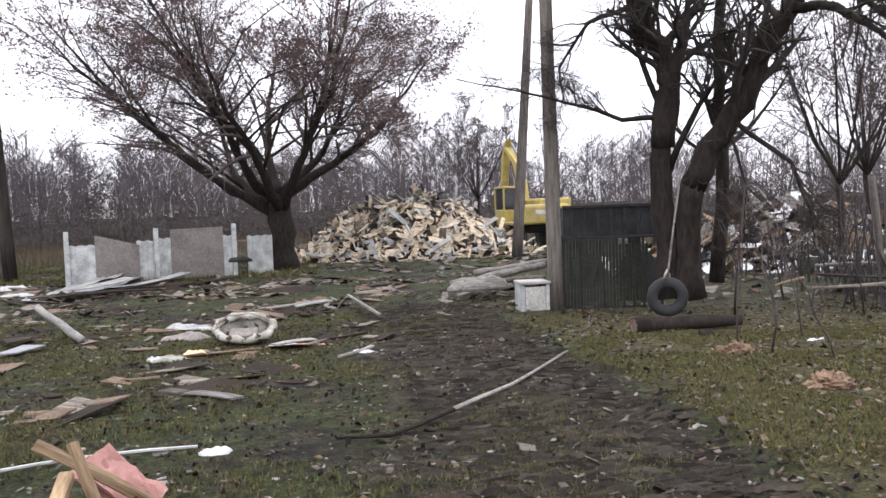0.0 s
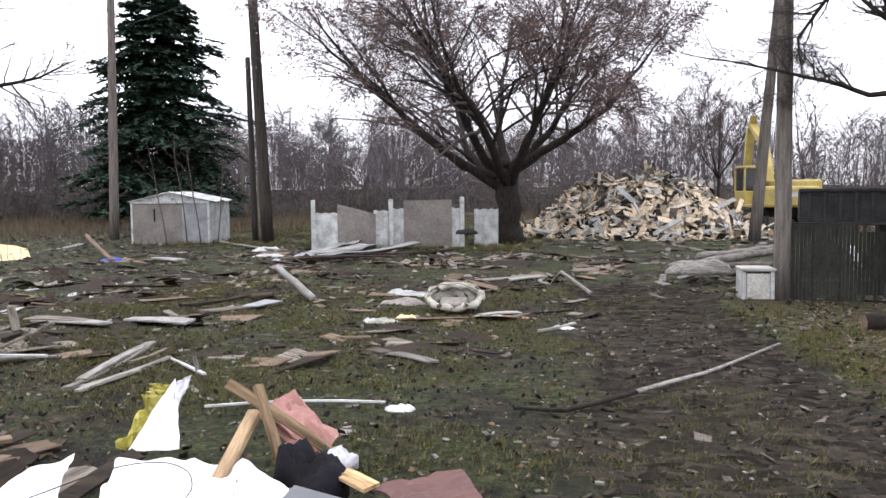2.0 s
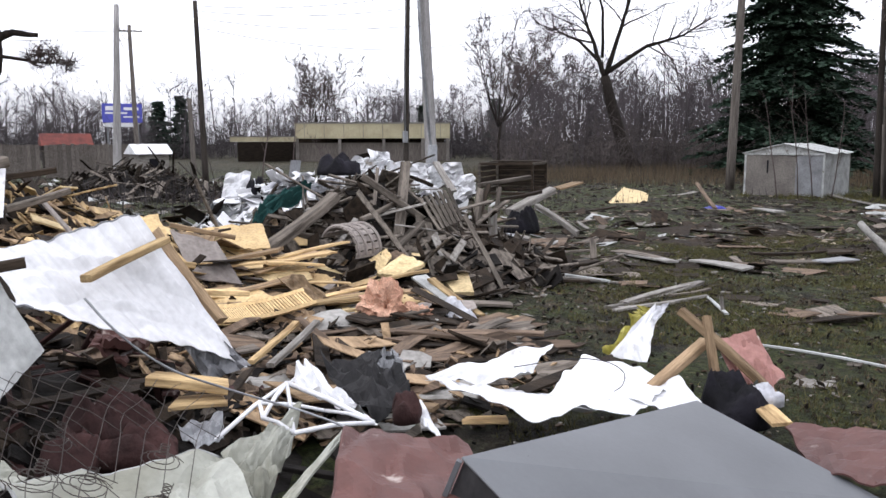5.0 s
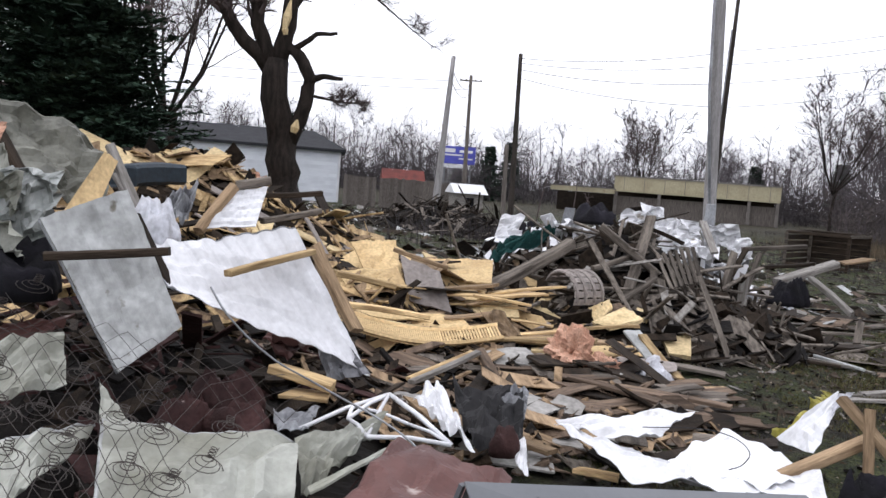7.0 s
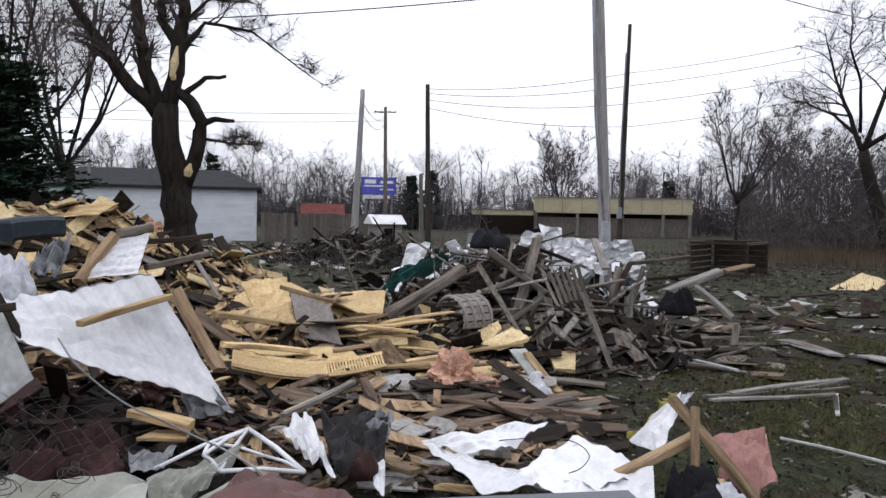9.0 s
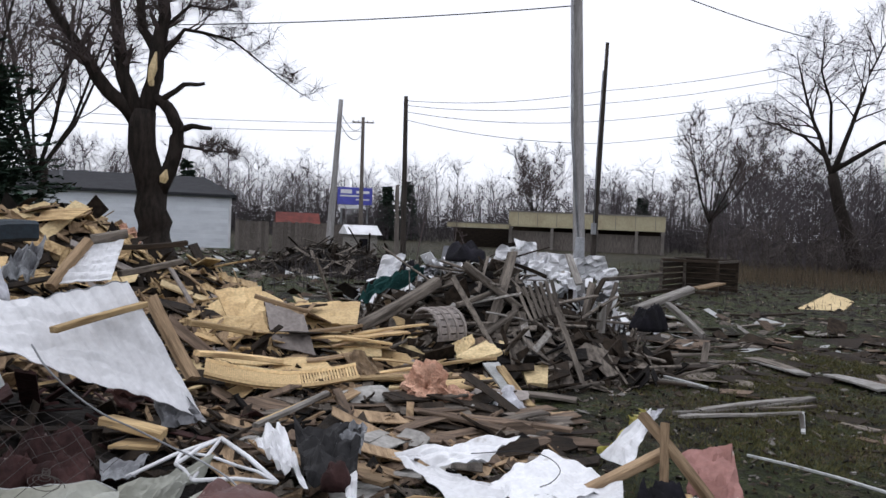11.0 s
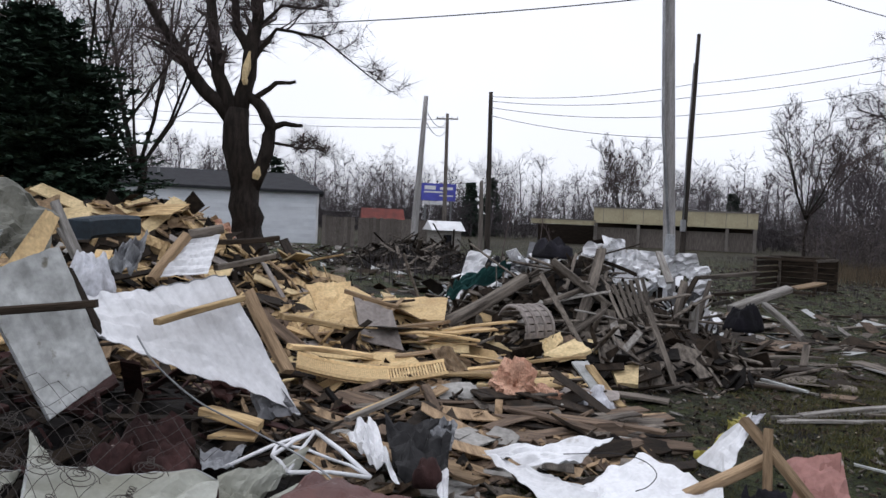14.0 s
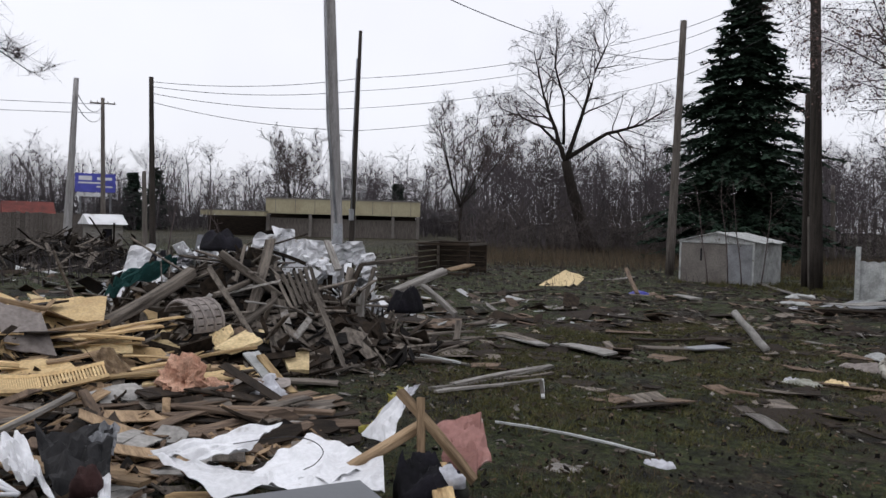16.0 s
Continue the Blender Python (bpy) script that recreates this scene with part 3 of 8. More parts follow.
def broken_tree():
    base = (-10.93, 0.19, 1.03)
    base = (base[0], base[1], 0.0)
    limbs = from_points([
        (((-10.93, 0.19, 0.85), (-10.93, 0.14, 1.57), (-10.92, 0.05, 2.37), (-10.91, -0.05, 3.30)), 0.29, 0.19, "trunk"),
        (((-10.91, -0.11, 3.11), (-10.82, -0.73, 3.80), (-10.77, -1.07, 4.33), (-10.67, -1.56, 5.07)), 0.13, 0.05, 0.5),
        (((-10.90, -0.15, 3.24), (-10.88, -0.36, 3.84), (-10.96, -0.48, 4.46), (-11.04, -0.62, 5.88)), 0.13, 0.07, 0.3),
        (((-10.91, -0.03, 3.21), (-10.93, 0.14, 4.15), (-10.93, 0.19, 4.78), (-10.93, 0.19, 5.93)), 0.14, 0.08, 0.3),
        (((-10.94, 0.21, 2.06), (-10.85, 0.43, 2.61), (-10.85, 0.47, 3.06), (-10.84, 0.32, 3.40), (-10.92, 0.01, 3.54)), 0.13, 0.08, 0.0),
        (((-11.03, 0.13, 4.17), (-11.31, -0.13, 4.66), (-11.49, -0.28, 5.97)), 0.09, 0.05, 0.3),
        (((-10.85, 0.44, 3.01), (-10.77, 0.70, 3.12), (-10.68, 0.98, 3.09)), 0.06, 0.03, 0.0),
        (((-10.88, 0.19, 3.48), (-10.76, 0.55, 3.73), (-10.67, 0.85, 3.77)), 0.05, 0.025, 0.0),
        (((-10.85, 0.48, 2.82), (-10.77, 0.85, 2.76), (-10.78, 1.33, 2.74)), 0.03, 0.008, 0.5),
        (((-10.93, 0.20, 4.16), (-10.96, 0.51, 4.62), (-10.98, 1.22, 4.56), (-10.94, 2.38, 3.74)), 0.045, 0.006, 0.45),
        (((-10.93, 0.21, 4.60), (-10.96, 0.58, 5.00), (-11.18, 1.38, 5.03)), 0.04, 0.006, 0.45),
    ], base)
    root = bare_tree("broken_tree", base, limbs, "storm-broken bare tree with snapped limbs and torn pale wood", 41, kids=(13, 9), minr=0.0045, fine_twigs=(3, 0.35))
    for p, q, w in (((-10.67, 0.06, 3.77), (-10.68, 0.13, 4.19), 0.13), ((-10.59, 0.29, 2.21), (-10.59, 0.34, 2.41), 0.13), ((-10.67, 0.08, 3.67), (-10.67, 0.05, 3.84), 0.1)):
        p, q = Vector(p) - Vector(base), Vector(q) - Vector(base)
        V, F = [], []
        tube(V, F, [p, p.lerp(q, 0.4), q], [w * 0.35, w * 0.55, w * 0.12], 5)
        part("torn_wood", mesh_of("torn_wood", V, F, "foam"), "foam", root, "pale torn heartwood")


def plain_tree(name, at, h, label, seed, kids=(12, 8), n=9, minr=0.008):
    rng = random.Random(seed)
    limbs = [(((0, 0, 0), (0.05 * h * 0.1, 0, h * 0.15), (0, 0.02 * h, h * 0.3)), h * 0.0115, h * 0.009, "trunk")]
    for i in range(n):
        a = 6.283 * i / n + rng.uniform(-0.3, 0.3)
        r = h * rng.uniform(0.12, 0.4)
        t = h * rng.uniform(0.8, 1.05) - r * 0.4
        limbs.append((((0, 0, h * 0.28), (math.cos(a) * r * 0.35, math.sin(a) * r * 0.35, h * 0.42), (math.cos(a) * r * 0.7, math.sin(a) * r * 0.7, h * 0.3 + t * 0.4), (math.cos(a) * r, math.sin(a) * r, t)), h * 0.0055, h * 0.0013, 0.55))
    return bare_tree(name, at, limbs, label, seed, kids=kids, minr=minr, ratio=0.55, up=0.2, fine_twigs=(2, h * 0.05))


def needles(V, F, p, d, length, rng, width):
    """One drooping spray of needles as small blades off a stem."""
    k = max(4, int(length / (width * 0.5)))
    side = d.cross(Vector((0, 0, 1))).normalized()
    for i in range(k):
        f = (i + 0.5) / k
        q = p + d * length * f + Vector((0, 0, -0.25 * length * f * f))
        for s in (-1, 1):
            a = (d * 0.7 + side * s * rng.uniform(0.5, 1.2) + Vector((0, 0, rng.uniform(-0.6, 0.3)))).normalized() * width * rng.uniform(0.8, 1.7) * (1.3 - 0.7 * f)
            b = a.cross(Vector((rng.uniform(-1, 1), rng.uniform(-1, 1), 1))).normalized() * width * 0.28
            n = len(V)
            V += [q - b, q + b, q + a + b * 0.4, q + a - b * 0.4]
            F.append((n, n + 1, n + 2, n + 3))


def conifer(name, at, height, spread, label, seed, rings, per, width, base=0.06, full=False):
    rng = random.Random(seed)
    root = thing(name, Matrix.Translation(at), label, "tree")
    V, F = [], []
    tube(V, F, [(0, 0, 0), (0.03, 0, height * 0.5), (0, 0, height)], [height * 0.02, height * 0.012, 0.015], 8)
    part("trunk", mesh_of("trunk", V, F, "bark", True), "bark", root)
    V, F = [], []
    for i in range(rings):
        f = base + (1 - base) * i / rings
        shape = (1 - f) ** 0.7 if not full else math.sin(math.pi * min(0.99, 0.3 + 0.7 * f)) ** 0.75
        for k in range(per):
            a = rng.uniform(0, 2 * math.pi)
            reach = spread * shape * rng.uniform(0.35, 1.15) + 0.12
            d = Vector((math.cos(a), math.sin(a), rng.uniform(-0.25, 0.25) + (0.5 if full else 0))).normalized()
            p = Vector((0, 0, height * f + rng.uniform(-0.02, 0.02) * height))
            st = 0.1 if not full else 0.35
            needles(V, F, p + d * reach * st, d, reach * (1 - st), rng, width)
            for s in range(3):
                g = rng.uniform(0.3, 0.85)
                d2 = (d + d.cross(Vector((0, 0, 1))) * rng.choice((-1, 1)) * rng.uniform(0.5, 0.9)).normalized()
                needles(V, F, p + d * reach * g + Vector((0, 0, -0.25 * reach * g * g)), d2, reach * 0.35, rng, width)
    tagged(part("foliage", mesh_of("foliage", V, F, "needle"), "needle", root), kind="stuff")
    return root


maple()
swing_tree()
lean_tree()
broken_tree()
SPRUCE, SPIRE = (-27.29, 38.66, 0.14), (-27.87, 38.24, 14.17)
conifer("spruce_tree", (SPRUCE[0], SPRUCE[1], -0.2), SPIRE[2] + 1.2, 5.7, "tall dark green spruce behind the shed", 3, 58, 12, 0.27)
conifer("cedar_tree", (-9.9, -2.75, 0.0), 4.4, 1.75, "dense dark green cedar beside the rubble", 4, 56, 16, 0.09, full=True)
BT1, BT2 = (-18.12, -3.07, 0.98), (-13.94, -3.33, 1.08)
plain_tree("bare_tree", (BT2[0], BT2[1], 0.0), 8.0, "bare tree rising behind the cedar", 59, minr=0.006)
plain_tree("bare_tree", (BT1[0], BT1[1], 0.0), 9.0, "bare tree beyond the cedar", 51, minr=0.007)
plain_tree("bare_tree", (-24.0, -9.0, 0.0), 10.0, "tall bare tree near the pale house", 52, minr=0.009)
plain_tree("bare_tree", (-44.0, 31.0, -0.2), 10.5, "bare spreading tree beyond the leaning tree", 53, minr=0.014)
plain_tree("bare_tree", (-68.0, 52.0, -0.2), 13.0, "round crowned bare tree by the flat-roofed building", 54, minr=0.02)
plain_tree("bare_tree", (-88.0, 36.0, -0.2), 12.5, "bare tree behind the flat-roofed building", 55, minr=0.022)
plain_tree("bare_tree", (2.0, 46.0, -0.2), 8.0, "bare tree behind the excavator", 56, minr=0.012)
plain_tree("bare_tree", (9.5, 19.5, -0.2), 7.5, "bare tree tangled with brush", 57, minr=0.007)
plain_tree("bare_tree", (12.5, 24.0, -0.2), 8.5, "bare tree at the lot's edge", 58, minr=0.008)


# ---- far woods ----
def slip(V, F, p, q, w, rng):
    """One thin tapering shoot from p to q."""
    side = (q - p).cross(Vector((rng.uniform(-1, 1), rng.uniform(-1, 1), rng.uniform(-0.4, 0.4)))).normalized() * w
    k = len(V)
    V += [p - side, p + side, q]
    F.append((k, k + 1, k + 2))


def small_tree(rng, h):
    """A bare far tree: trunk, rising limbs, and a haze of fine twigs with a rounded top."""
    V, F = [], []
    fork, lean = rng.uniform(0.3, 0.55), Vector((rng.uniform(-0.1, 0.1), rng.uniform(-0.1, 0.1), 0))
    broad = rng.uniform(0.6, 1.15)
    pts = [Vector((0, 0, 0)), lean * 0.3 + Vector((0, 0, h * fork * 0.5)), lean * 0.6 + Vector((0, 0, h * fork)), lean + Vector((0, 0, h * 0.85))]
    tube(V, F, pts, [h * 0.009, h * 0.0075, h * 0.0055, h * 0.0015], 3, cap=False)
    for i in range(17):
        f = rng.uniform(0.0, 1.0)
        z = h * (0.12 + 0.7 * f)
        p = lean * (z / h) + Vector((0, 0, z))
        a, r = rng.uniform(0, 6.283), broad * h * rng.uniform(0.12, 0.3) * (1.15 - 0.6 * f)
        d = Vector((math.cos(a) * r, math.sin(a) * r, h * rng.uniform(0.16, 0.34) * (1.25 - 0.75 * f)))
        mid, end = p + d * 0.5 + Vector((0, 0, -0.012 * h)), p + d
        slip(V, F, p, mid + d * 0.12, h * 0.0042, rng)
        slip(V, F, mid, end, h * 0.0026, rng)
        for k in range(6):
            g = rng.uniform(0.25, 1.0)
            q = p + d * g
            e = (d.normalized() * rng.uniform(0.3, 1.0) + Vector((rng.gauss(0, 0.55), rng.gauss(0, 0.55), rng.gauss(0.15, 0.4)))).normalized() * h * rng.uniform(0.06, 0.13)
            slip(V, F, q, q + e, h * 0.0017, rng)
            for m in range(3):
                o = q + e * rng.uniform(0.3, 1.0)
                t = (e.normalized() * 0.7 + Vector((rng.gauss(0, 0.6), rng.gauss(0, 0.6), rng.gauss(0.1, 0.5)))).normalized() * h * rng.uniform(0.03, 0.075)
                slip(V, F, o, o + t, h * 0.0011, rng)
    return np.array([tuple(v) for v in V]), F


def woods(name, label, seed, spots, heights, kinds=9, material="bark_hazy", low=False):
    """Many bare trees in one mesh."""
    rng = random.Random(seed)
    stock = [shrub(rng) if low else small_tree(rng, 1.0) for _ in range(kinds)]
    VV, FF, base = [], [], 0
    for x, y in spots:
        v, f = rng.choice(stock)
        a, s = rng.uniform(0, 6.28), rng.uniform(*heights)
        c, n = math.cos(a) * s * 1.15, math.sin(a) * s * 1.15
        VV.append(np.stack([v[:, 0] * c - v[:, 1] * n + x, v[:, 0] * n + v[:, 1] * c + y, v[:, 2] * s - 0.4], 1))
        FF += [tuple(base + i for i in q) for q in f]
        base += len(v)
    me = bpy.data.meshes.new(name)
    me.from_pydata(np.concatenate(VV).tolist(), [], FF)
    me.materials.append(M[material])
    return thing(name, Matrix.Identity(4), label, "woods", kind="stuff", data=me)


def shrub(rng):
    """A bush of thin arching stems, twigs all the way down."""
    V, F = [], []
    for _ in range(9):
        a = rng.uniform(0, 6.283)
        p = Vector((math.cos(a) * 0.12, math.sin(a) * 0.12, 0))
        d = Vector((math.cos(a) * rng.uniform(0.1, 0.55), math.sin(a) * rng.uniform(0.1, 0.55), rng.uniform(0.5, 1.0)))
        slip(V, F, p, p + d, 0.006, rng)
        for k in range(8):
            q = p + d * rng.uniform(0.1, 0.95)
            e = Vector((rng.gauss(0, 0.17), rng.gauss(0, 0.17), rng.uniform(0.0, 0.26)))
            slip(V, F, q, q + e, 0.0045, rng)
            for m in range(2):
                o = q + e * rng.uniform(0.3, 1.0)
                slip(V, F, o, o + Vector((rng.gauss(0, 0.1), rng.gauss(0, 0.1), rng.gauss(0.05, 0.08))), 0.003, rng)
    return np.array([tuple(v) for v in V]), F


def ring(rng, n, a0, a1, r0, r1):
    """Places between two bearings (degrees left of straight ahead) and two distances."""
    out = []
    for _ in range(n):
        a, r = radians(rng.uniform(a0, a1)), rng.uniform(r0, r1)
        out.append((-math.sin(a) * r, math.cos(a) * r))
    return out


rw = random.Random(77)
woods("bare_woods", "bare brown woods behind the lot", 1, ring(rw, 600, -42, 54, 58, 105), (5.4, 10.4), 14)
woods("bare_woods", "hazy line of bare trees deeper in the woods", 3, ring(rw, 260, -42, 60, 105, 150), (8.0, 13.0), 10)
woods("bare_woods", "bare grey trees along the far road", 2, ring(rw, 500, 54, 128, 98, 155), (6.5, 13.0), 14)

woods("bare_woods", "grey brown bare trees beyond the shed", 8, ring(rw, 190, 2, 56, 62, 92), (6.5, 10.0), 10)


def thicket(name, label, spots, h0, h1, material, seed, blades=26, spread=1.0):
    """Brush or tall grass as many thin stems."""
    rng = random.Random(seed)
    V, F = [], []
    for x, y in spots:
        z = ground_z(x, y) if abs(x) < 60 and abs(y) < 60 else -0.2
        for _ in range(blades):
            px, py = x + rng.gauss(0, spread), y + rng.gauss(0, spread)
            h = rng.uniform(h0, h1)
            w = 0.012 * h + 0.008
            a = rng.uniform(0, 3.14)
            dx, dy = math.cos(a) * w, math.sin(a) * w
            lx, ly = rng.gauss(0, 0.22) * h, rng.gauss(0, 0.22) * h
            n = len(V)
            V += [(px - dx, py - dy, z - 0.05), (px + dx, py + dy, z - 0.05), (px + lx, py + ly, z + h)]
            F.append((n, n + 1, n + 2))
    return thing(name, Matrix.Identity(4), label, "brush", kind="stuff", data=mesh_of(name, V, F, material))


woods("undergrowth", "brown undergrowth at the foot of the woods", 6, ring(rw, 680, -42, 54, 50, 92), (1.9, 4.6), 10, "brush", True)
woods("undergrowth", "grey brown undergrowth along the road", 7, ring(rw, 700, 52, 128, 93, 150), (3.0, 6.4), 10, "brush_grey", True)
thicket("tall_grass", "dry tan grass in the field", ring(rw, 700, -40, 56, 36, 60), 0.2, 0.7, "tan_grass", 8, 60, 1.3)
for k, (x, y, h) in enumerate(((-98, 20, 7), (-104, 24, 8), (-90, 62, 8), (-80, 70, 7), (-99, -4, 9), (-92, 52, 7))):
    conifer("far_spruce", (x, y, -0.2), h, h * 0.24, "small dark spruce on the far horizon", 300 + k, 16, 7, 0.4)


# ---- loose parts of the place ----
def board_mesh(length, width, thick, material, rng, rag=0.5):
    """A sawn board with a slight bow, worn edges and broken ends."""
    V, F = [], []
    n = 5
    bow, twist = rng.uniform(-0.02, 0.02) * length, rng.uniform(-0.12, 0.12)
    ends = [rng.uniform(0, rag) * width for _ in range(4)]
    for i in range(n):
        f = i / (n - 1)
        x = (f - 0.5) * length
        z0 = bow * (1 - (2 * f - 1) ** 2)
        c, s = math.cos(twist * (f - 0.5)), math.sin(twist * (f - 0.5))
        w, h, e = width / 2, thick / 2, min(thick, width) * 0.16
        for k, (y, z) in enumerate(((-w + e, -h), (w - e, -h), (w, -h + e), (w, h - e), (w - e, h), (-w + e, h), (-w, h - e), (-w, -h + e))):
            dx = (ends[0] if y < 0 else ends[1]) if i == 0 else -(ends[2] if y < 0 else ends[3]) if i == n - 1 else 0
            V.append((x + dx, y * c - z * s, z0 + y * s + z * c))
    for i in range(n - 1):
        for k in range(8):
            F.append((i * 8 + k, i * 8 + (k + 1) % 8, i * 8 + 8 + (k + 1) % 8, i * 8 + 8 + k))
    F += [tuple(reversed(range(8))), tuple((n - 1) * 8 + k for k in range(8))]
    return mesh_of("board", V, F, material)


BR = random.Random(99)


def board(a, b, width, thick, material="raw_wood", label="broken wooden board lying on the rubble", name="board", roll=0.0, group="loose boards"):
    a, b = Vector(a), Vector(b)
    return thing(name, aim(a, b, roll), label, "board", group, data=board_mesh((b - a).length, width, thick, material, BR))


def flow(pts, per=6):
    """A smooth line through the given places."""
    pts = [Vector(p) for p in pts]
    ext = [pts[0] * 2 - pts[1]] + pts + [pts[-1] * 2 - pts[-2]]
    out = []
    for i in range(1, len(ext) - 2):
        a, b, c, d = ext[i - 1:i + 3]
        for k in range(per):
            t = k / per
            out.append(0.5 * (2 * b + (c - a) * t + (2 * a - 5 * b + 4 * c - d) * t * t + (3 * b - a - 3 * c + d) * t ** 3))
    return out + [pts[-1]]


def sheet(corners, material, label, name="metal_sheet", category="panel", thick=0.006, crumple=0.02, cells=18, seed=1, ribs=0, rib=0.012, fold=None, group=""):
    """A bent or crumpled panel spanned by four corners (round its edge), with real thickness."""
    a, b, c, d = (Vector(p) for p in corners)
    mid = (a + b + c + d) / 4
    nrm = (b - a).cross(d - a).normalized()
    V, F = [], []
    n = cells
    for j in range(n + 1):
        for i in range(n + 1):
            u, v = i / n, j / n
            p = a.lerp(b, u).lerp(d.lerp(c, u), v)
            q = Vector((u * 3.1 + seed * 7.3, v * 3.1, seed * 1.7))
            h = noise.noise(q) * crumple * 0.9
            w1 = u * 2.1 + v * 1.3 + noise.noise(q * 0.9) * 0.9 + seed * 0.37
            w2 = v * 2.9 - u * 1.2 + noise.noise(q * 1.3 + Vector((5, 0, 0))) * 0.7 + seed * 0.71
            h += crumple * (1.5 * abs(w1 % 1 - 0.5) + 0.9 * abs(w2 % 1 - 0.5) - 0.6)
            if ribs:
                h += rib * math.copysign(abs(math.sin(u * math.pi * ribs)) ** 0.5, math.sin(u * math.pi * ribs))
            if fold:
                h += fold * (1 - (2 * u - 1) ** 2) * (1 - (2 * v - 1) ** 2)
            edge = 0.5 - max(abs(u - 0.5), abs(v - 0.5))
            jag = noise.noise(q * 5) * 0.008 if edge < 0.001 else 0
            V.append(p + nrm * h + (mid - p) * jag - mid)
    for j in range(n):
        for i in range(n):
            k = j * (n + 1) + i
            F.append((k, k + 1, k + n + 2, k + n + 1))
    m = len(V)
    V += [v - nrm * thick for v in V]
    F += [tuple(reversed([m + k for k in f])) for f in F]
    rim = [i for i in range(n)] + [n + (n + 1) * j for j in range(n)] + [(n + 1) * n + i for i in range(n, 0, -1)] + [(n + 1) * j for j in range(n, 0, -1)]
    for i, k in enumerate(rim):
        k2 = rim[(i + 1) % len(rim)]
        F.append((k2, k, m + k, m + k2))
    return thing(name, Matrix.Translation(mid), label, category, group, data=mesh_of(name, V, F, material))


def hem(ob, cells, material, name, r, label=""):
    """Rolled edges along two sides of a sheet, as parts of it."""
    n = cells
    for run in ([i for i in range(n + 1)], [(n + 1) * j for j in range(n + 1)]):
        V, F = [], []
        tube(V, F, [ob.data.vertices[k].co.copy() for k in run], [r] * (n + 1), 5)
        part(name, mesh_of(name, V, F, material, True), material, ob, label)


def cloth(at, size, material, label, name="cloth", category="cloth", seed=1, tall=0.3, cells=16, rough=1.0):
    """A crumpled heap of cloth, paper or wadding."""
    V, F = [], []
    n = cells
    for j in range(n + 1):
        for i in range(n + 1):
            u, v = i / n * 2 - 1, j / n * 2 - 1
            r = max(abs(u), abs(v))
            q = Vector((u * 2.2 + seed * 9.1, v * 2.2, seed))
            x, y = u * math.sqrt(1 - v * v / 2), v * math.sqrt(1 - u * u / 2)
            edge = 1 + noise.noise(Vector((x, y, seed)) * 1.1) * 0.5
            h = (1 - r ** 5) * tall * (0.34 + noise.noise(q * 0.7) * 0.5 * rough) + (0.5 - abs(noise.noise(q * 1.7))) * tall * 0.5 * rough * (1 - r ** 4) + noise.noise(q * 4.3) * tall * 0.16 * rough * (1 - r ** 4)
            V.append((x * size[0] / 2 * edge, y * size[1] / 2 * edge, max(-0.02, h)))
    for j in range(n):
        for i in range(n):
            k = j * (n + 1) + i
            F.append((k, k + 1, k + n + 2, k + n + 1))
    rim = [i for i in range(n)] + [n + (n + 1) * j for j in range(n)] + [(n + 1) * n + i for i in range(n, 0, -1)] + [(n + 1) * j for j in range(n, 0, -1)]
    m = len(V)
    V += [(V[k][0], V[k][1], -0.06) for k in rim]
    for i, k in enumerate(rim):
        F.append((rim[(i + 1) % len(rim)], k, m + i, m + (i + 1) % len(rim)))
    F.append(tuple(reversed(range(m, m + len(rim)))))
    turn = size[2] if len(size) > 2 else 0
    return thing(name, pose(*at, 0, 0, turn), label, category, data=mesh_of(name, V, F, material, True))


def wool(at, size, material, label, seed, name="insulation_wad"):
    """A torn, fluffy wad of glass wool."""
    bm = bmesh.new()
    bmesh.ops.create_icosphere(bm, subdivisions=4, radius=1.0)
    for v in bm.verts:
        d = v.co.normalized()
        n1 = noise.noise(d * 1.6 + Vector((seed, 0, 0)))
        n2 = abs(noise.noise(d * 3.7 + Vector((0, seed, 0))))
        n3 = noise.noise(d * 9.0 + Vector((0, 0, seed))) + 0.6 * noise.noise(d * 19.0 + Vector((0, 0, seed)))
        r = 0.85 + 0.45 * n1 - 0.55 * n2 + 0.22 * n3
        v.co = Vector((d.x * size[0], d.y * size[1], max(-0.25, d.z) * size[2])) * r
    me = bpy.data.meshes.new(name)
    bm.to_mesh(me)
    bm.free()
    me.materials.append(M[material])
    return thing(name, Matrix.Translation(at), label, "insulation", data=me)


def log(a, b, r0, r1, material, label, name="pole", category="pole", sides=12, bend=0.0, seed=1):
    a, b = Vector(a), Vector(b)
    rng = random.Random(seed)
    V, F = [], []
    pts, radii = [], []
    for i in range(9):
        f = i / 8
        w = Vector((rng.uniform(-1, 1), rng.uniform(-1, 1), rng.uniform(-1, 1))) * r0 * bend
        pts.append((b - a) * f + (w if 0 < i < 8 else Vector()))
        radii.append((r0 + (r1 - r0) * f) * (1 + rng.uniform(-0.06, 0.06)))
    tube(V, F, pts, radii, sides)
    return thing(name, Matrix.Translation(a), label, category, data=mesh_of(name, V, F, material, True))


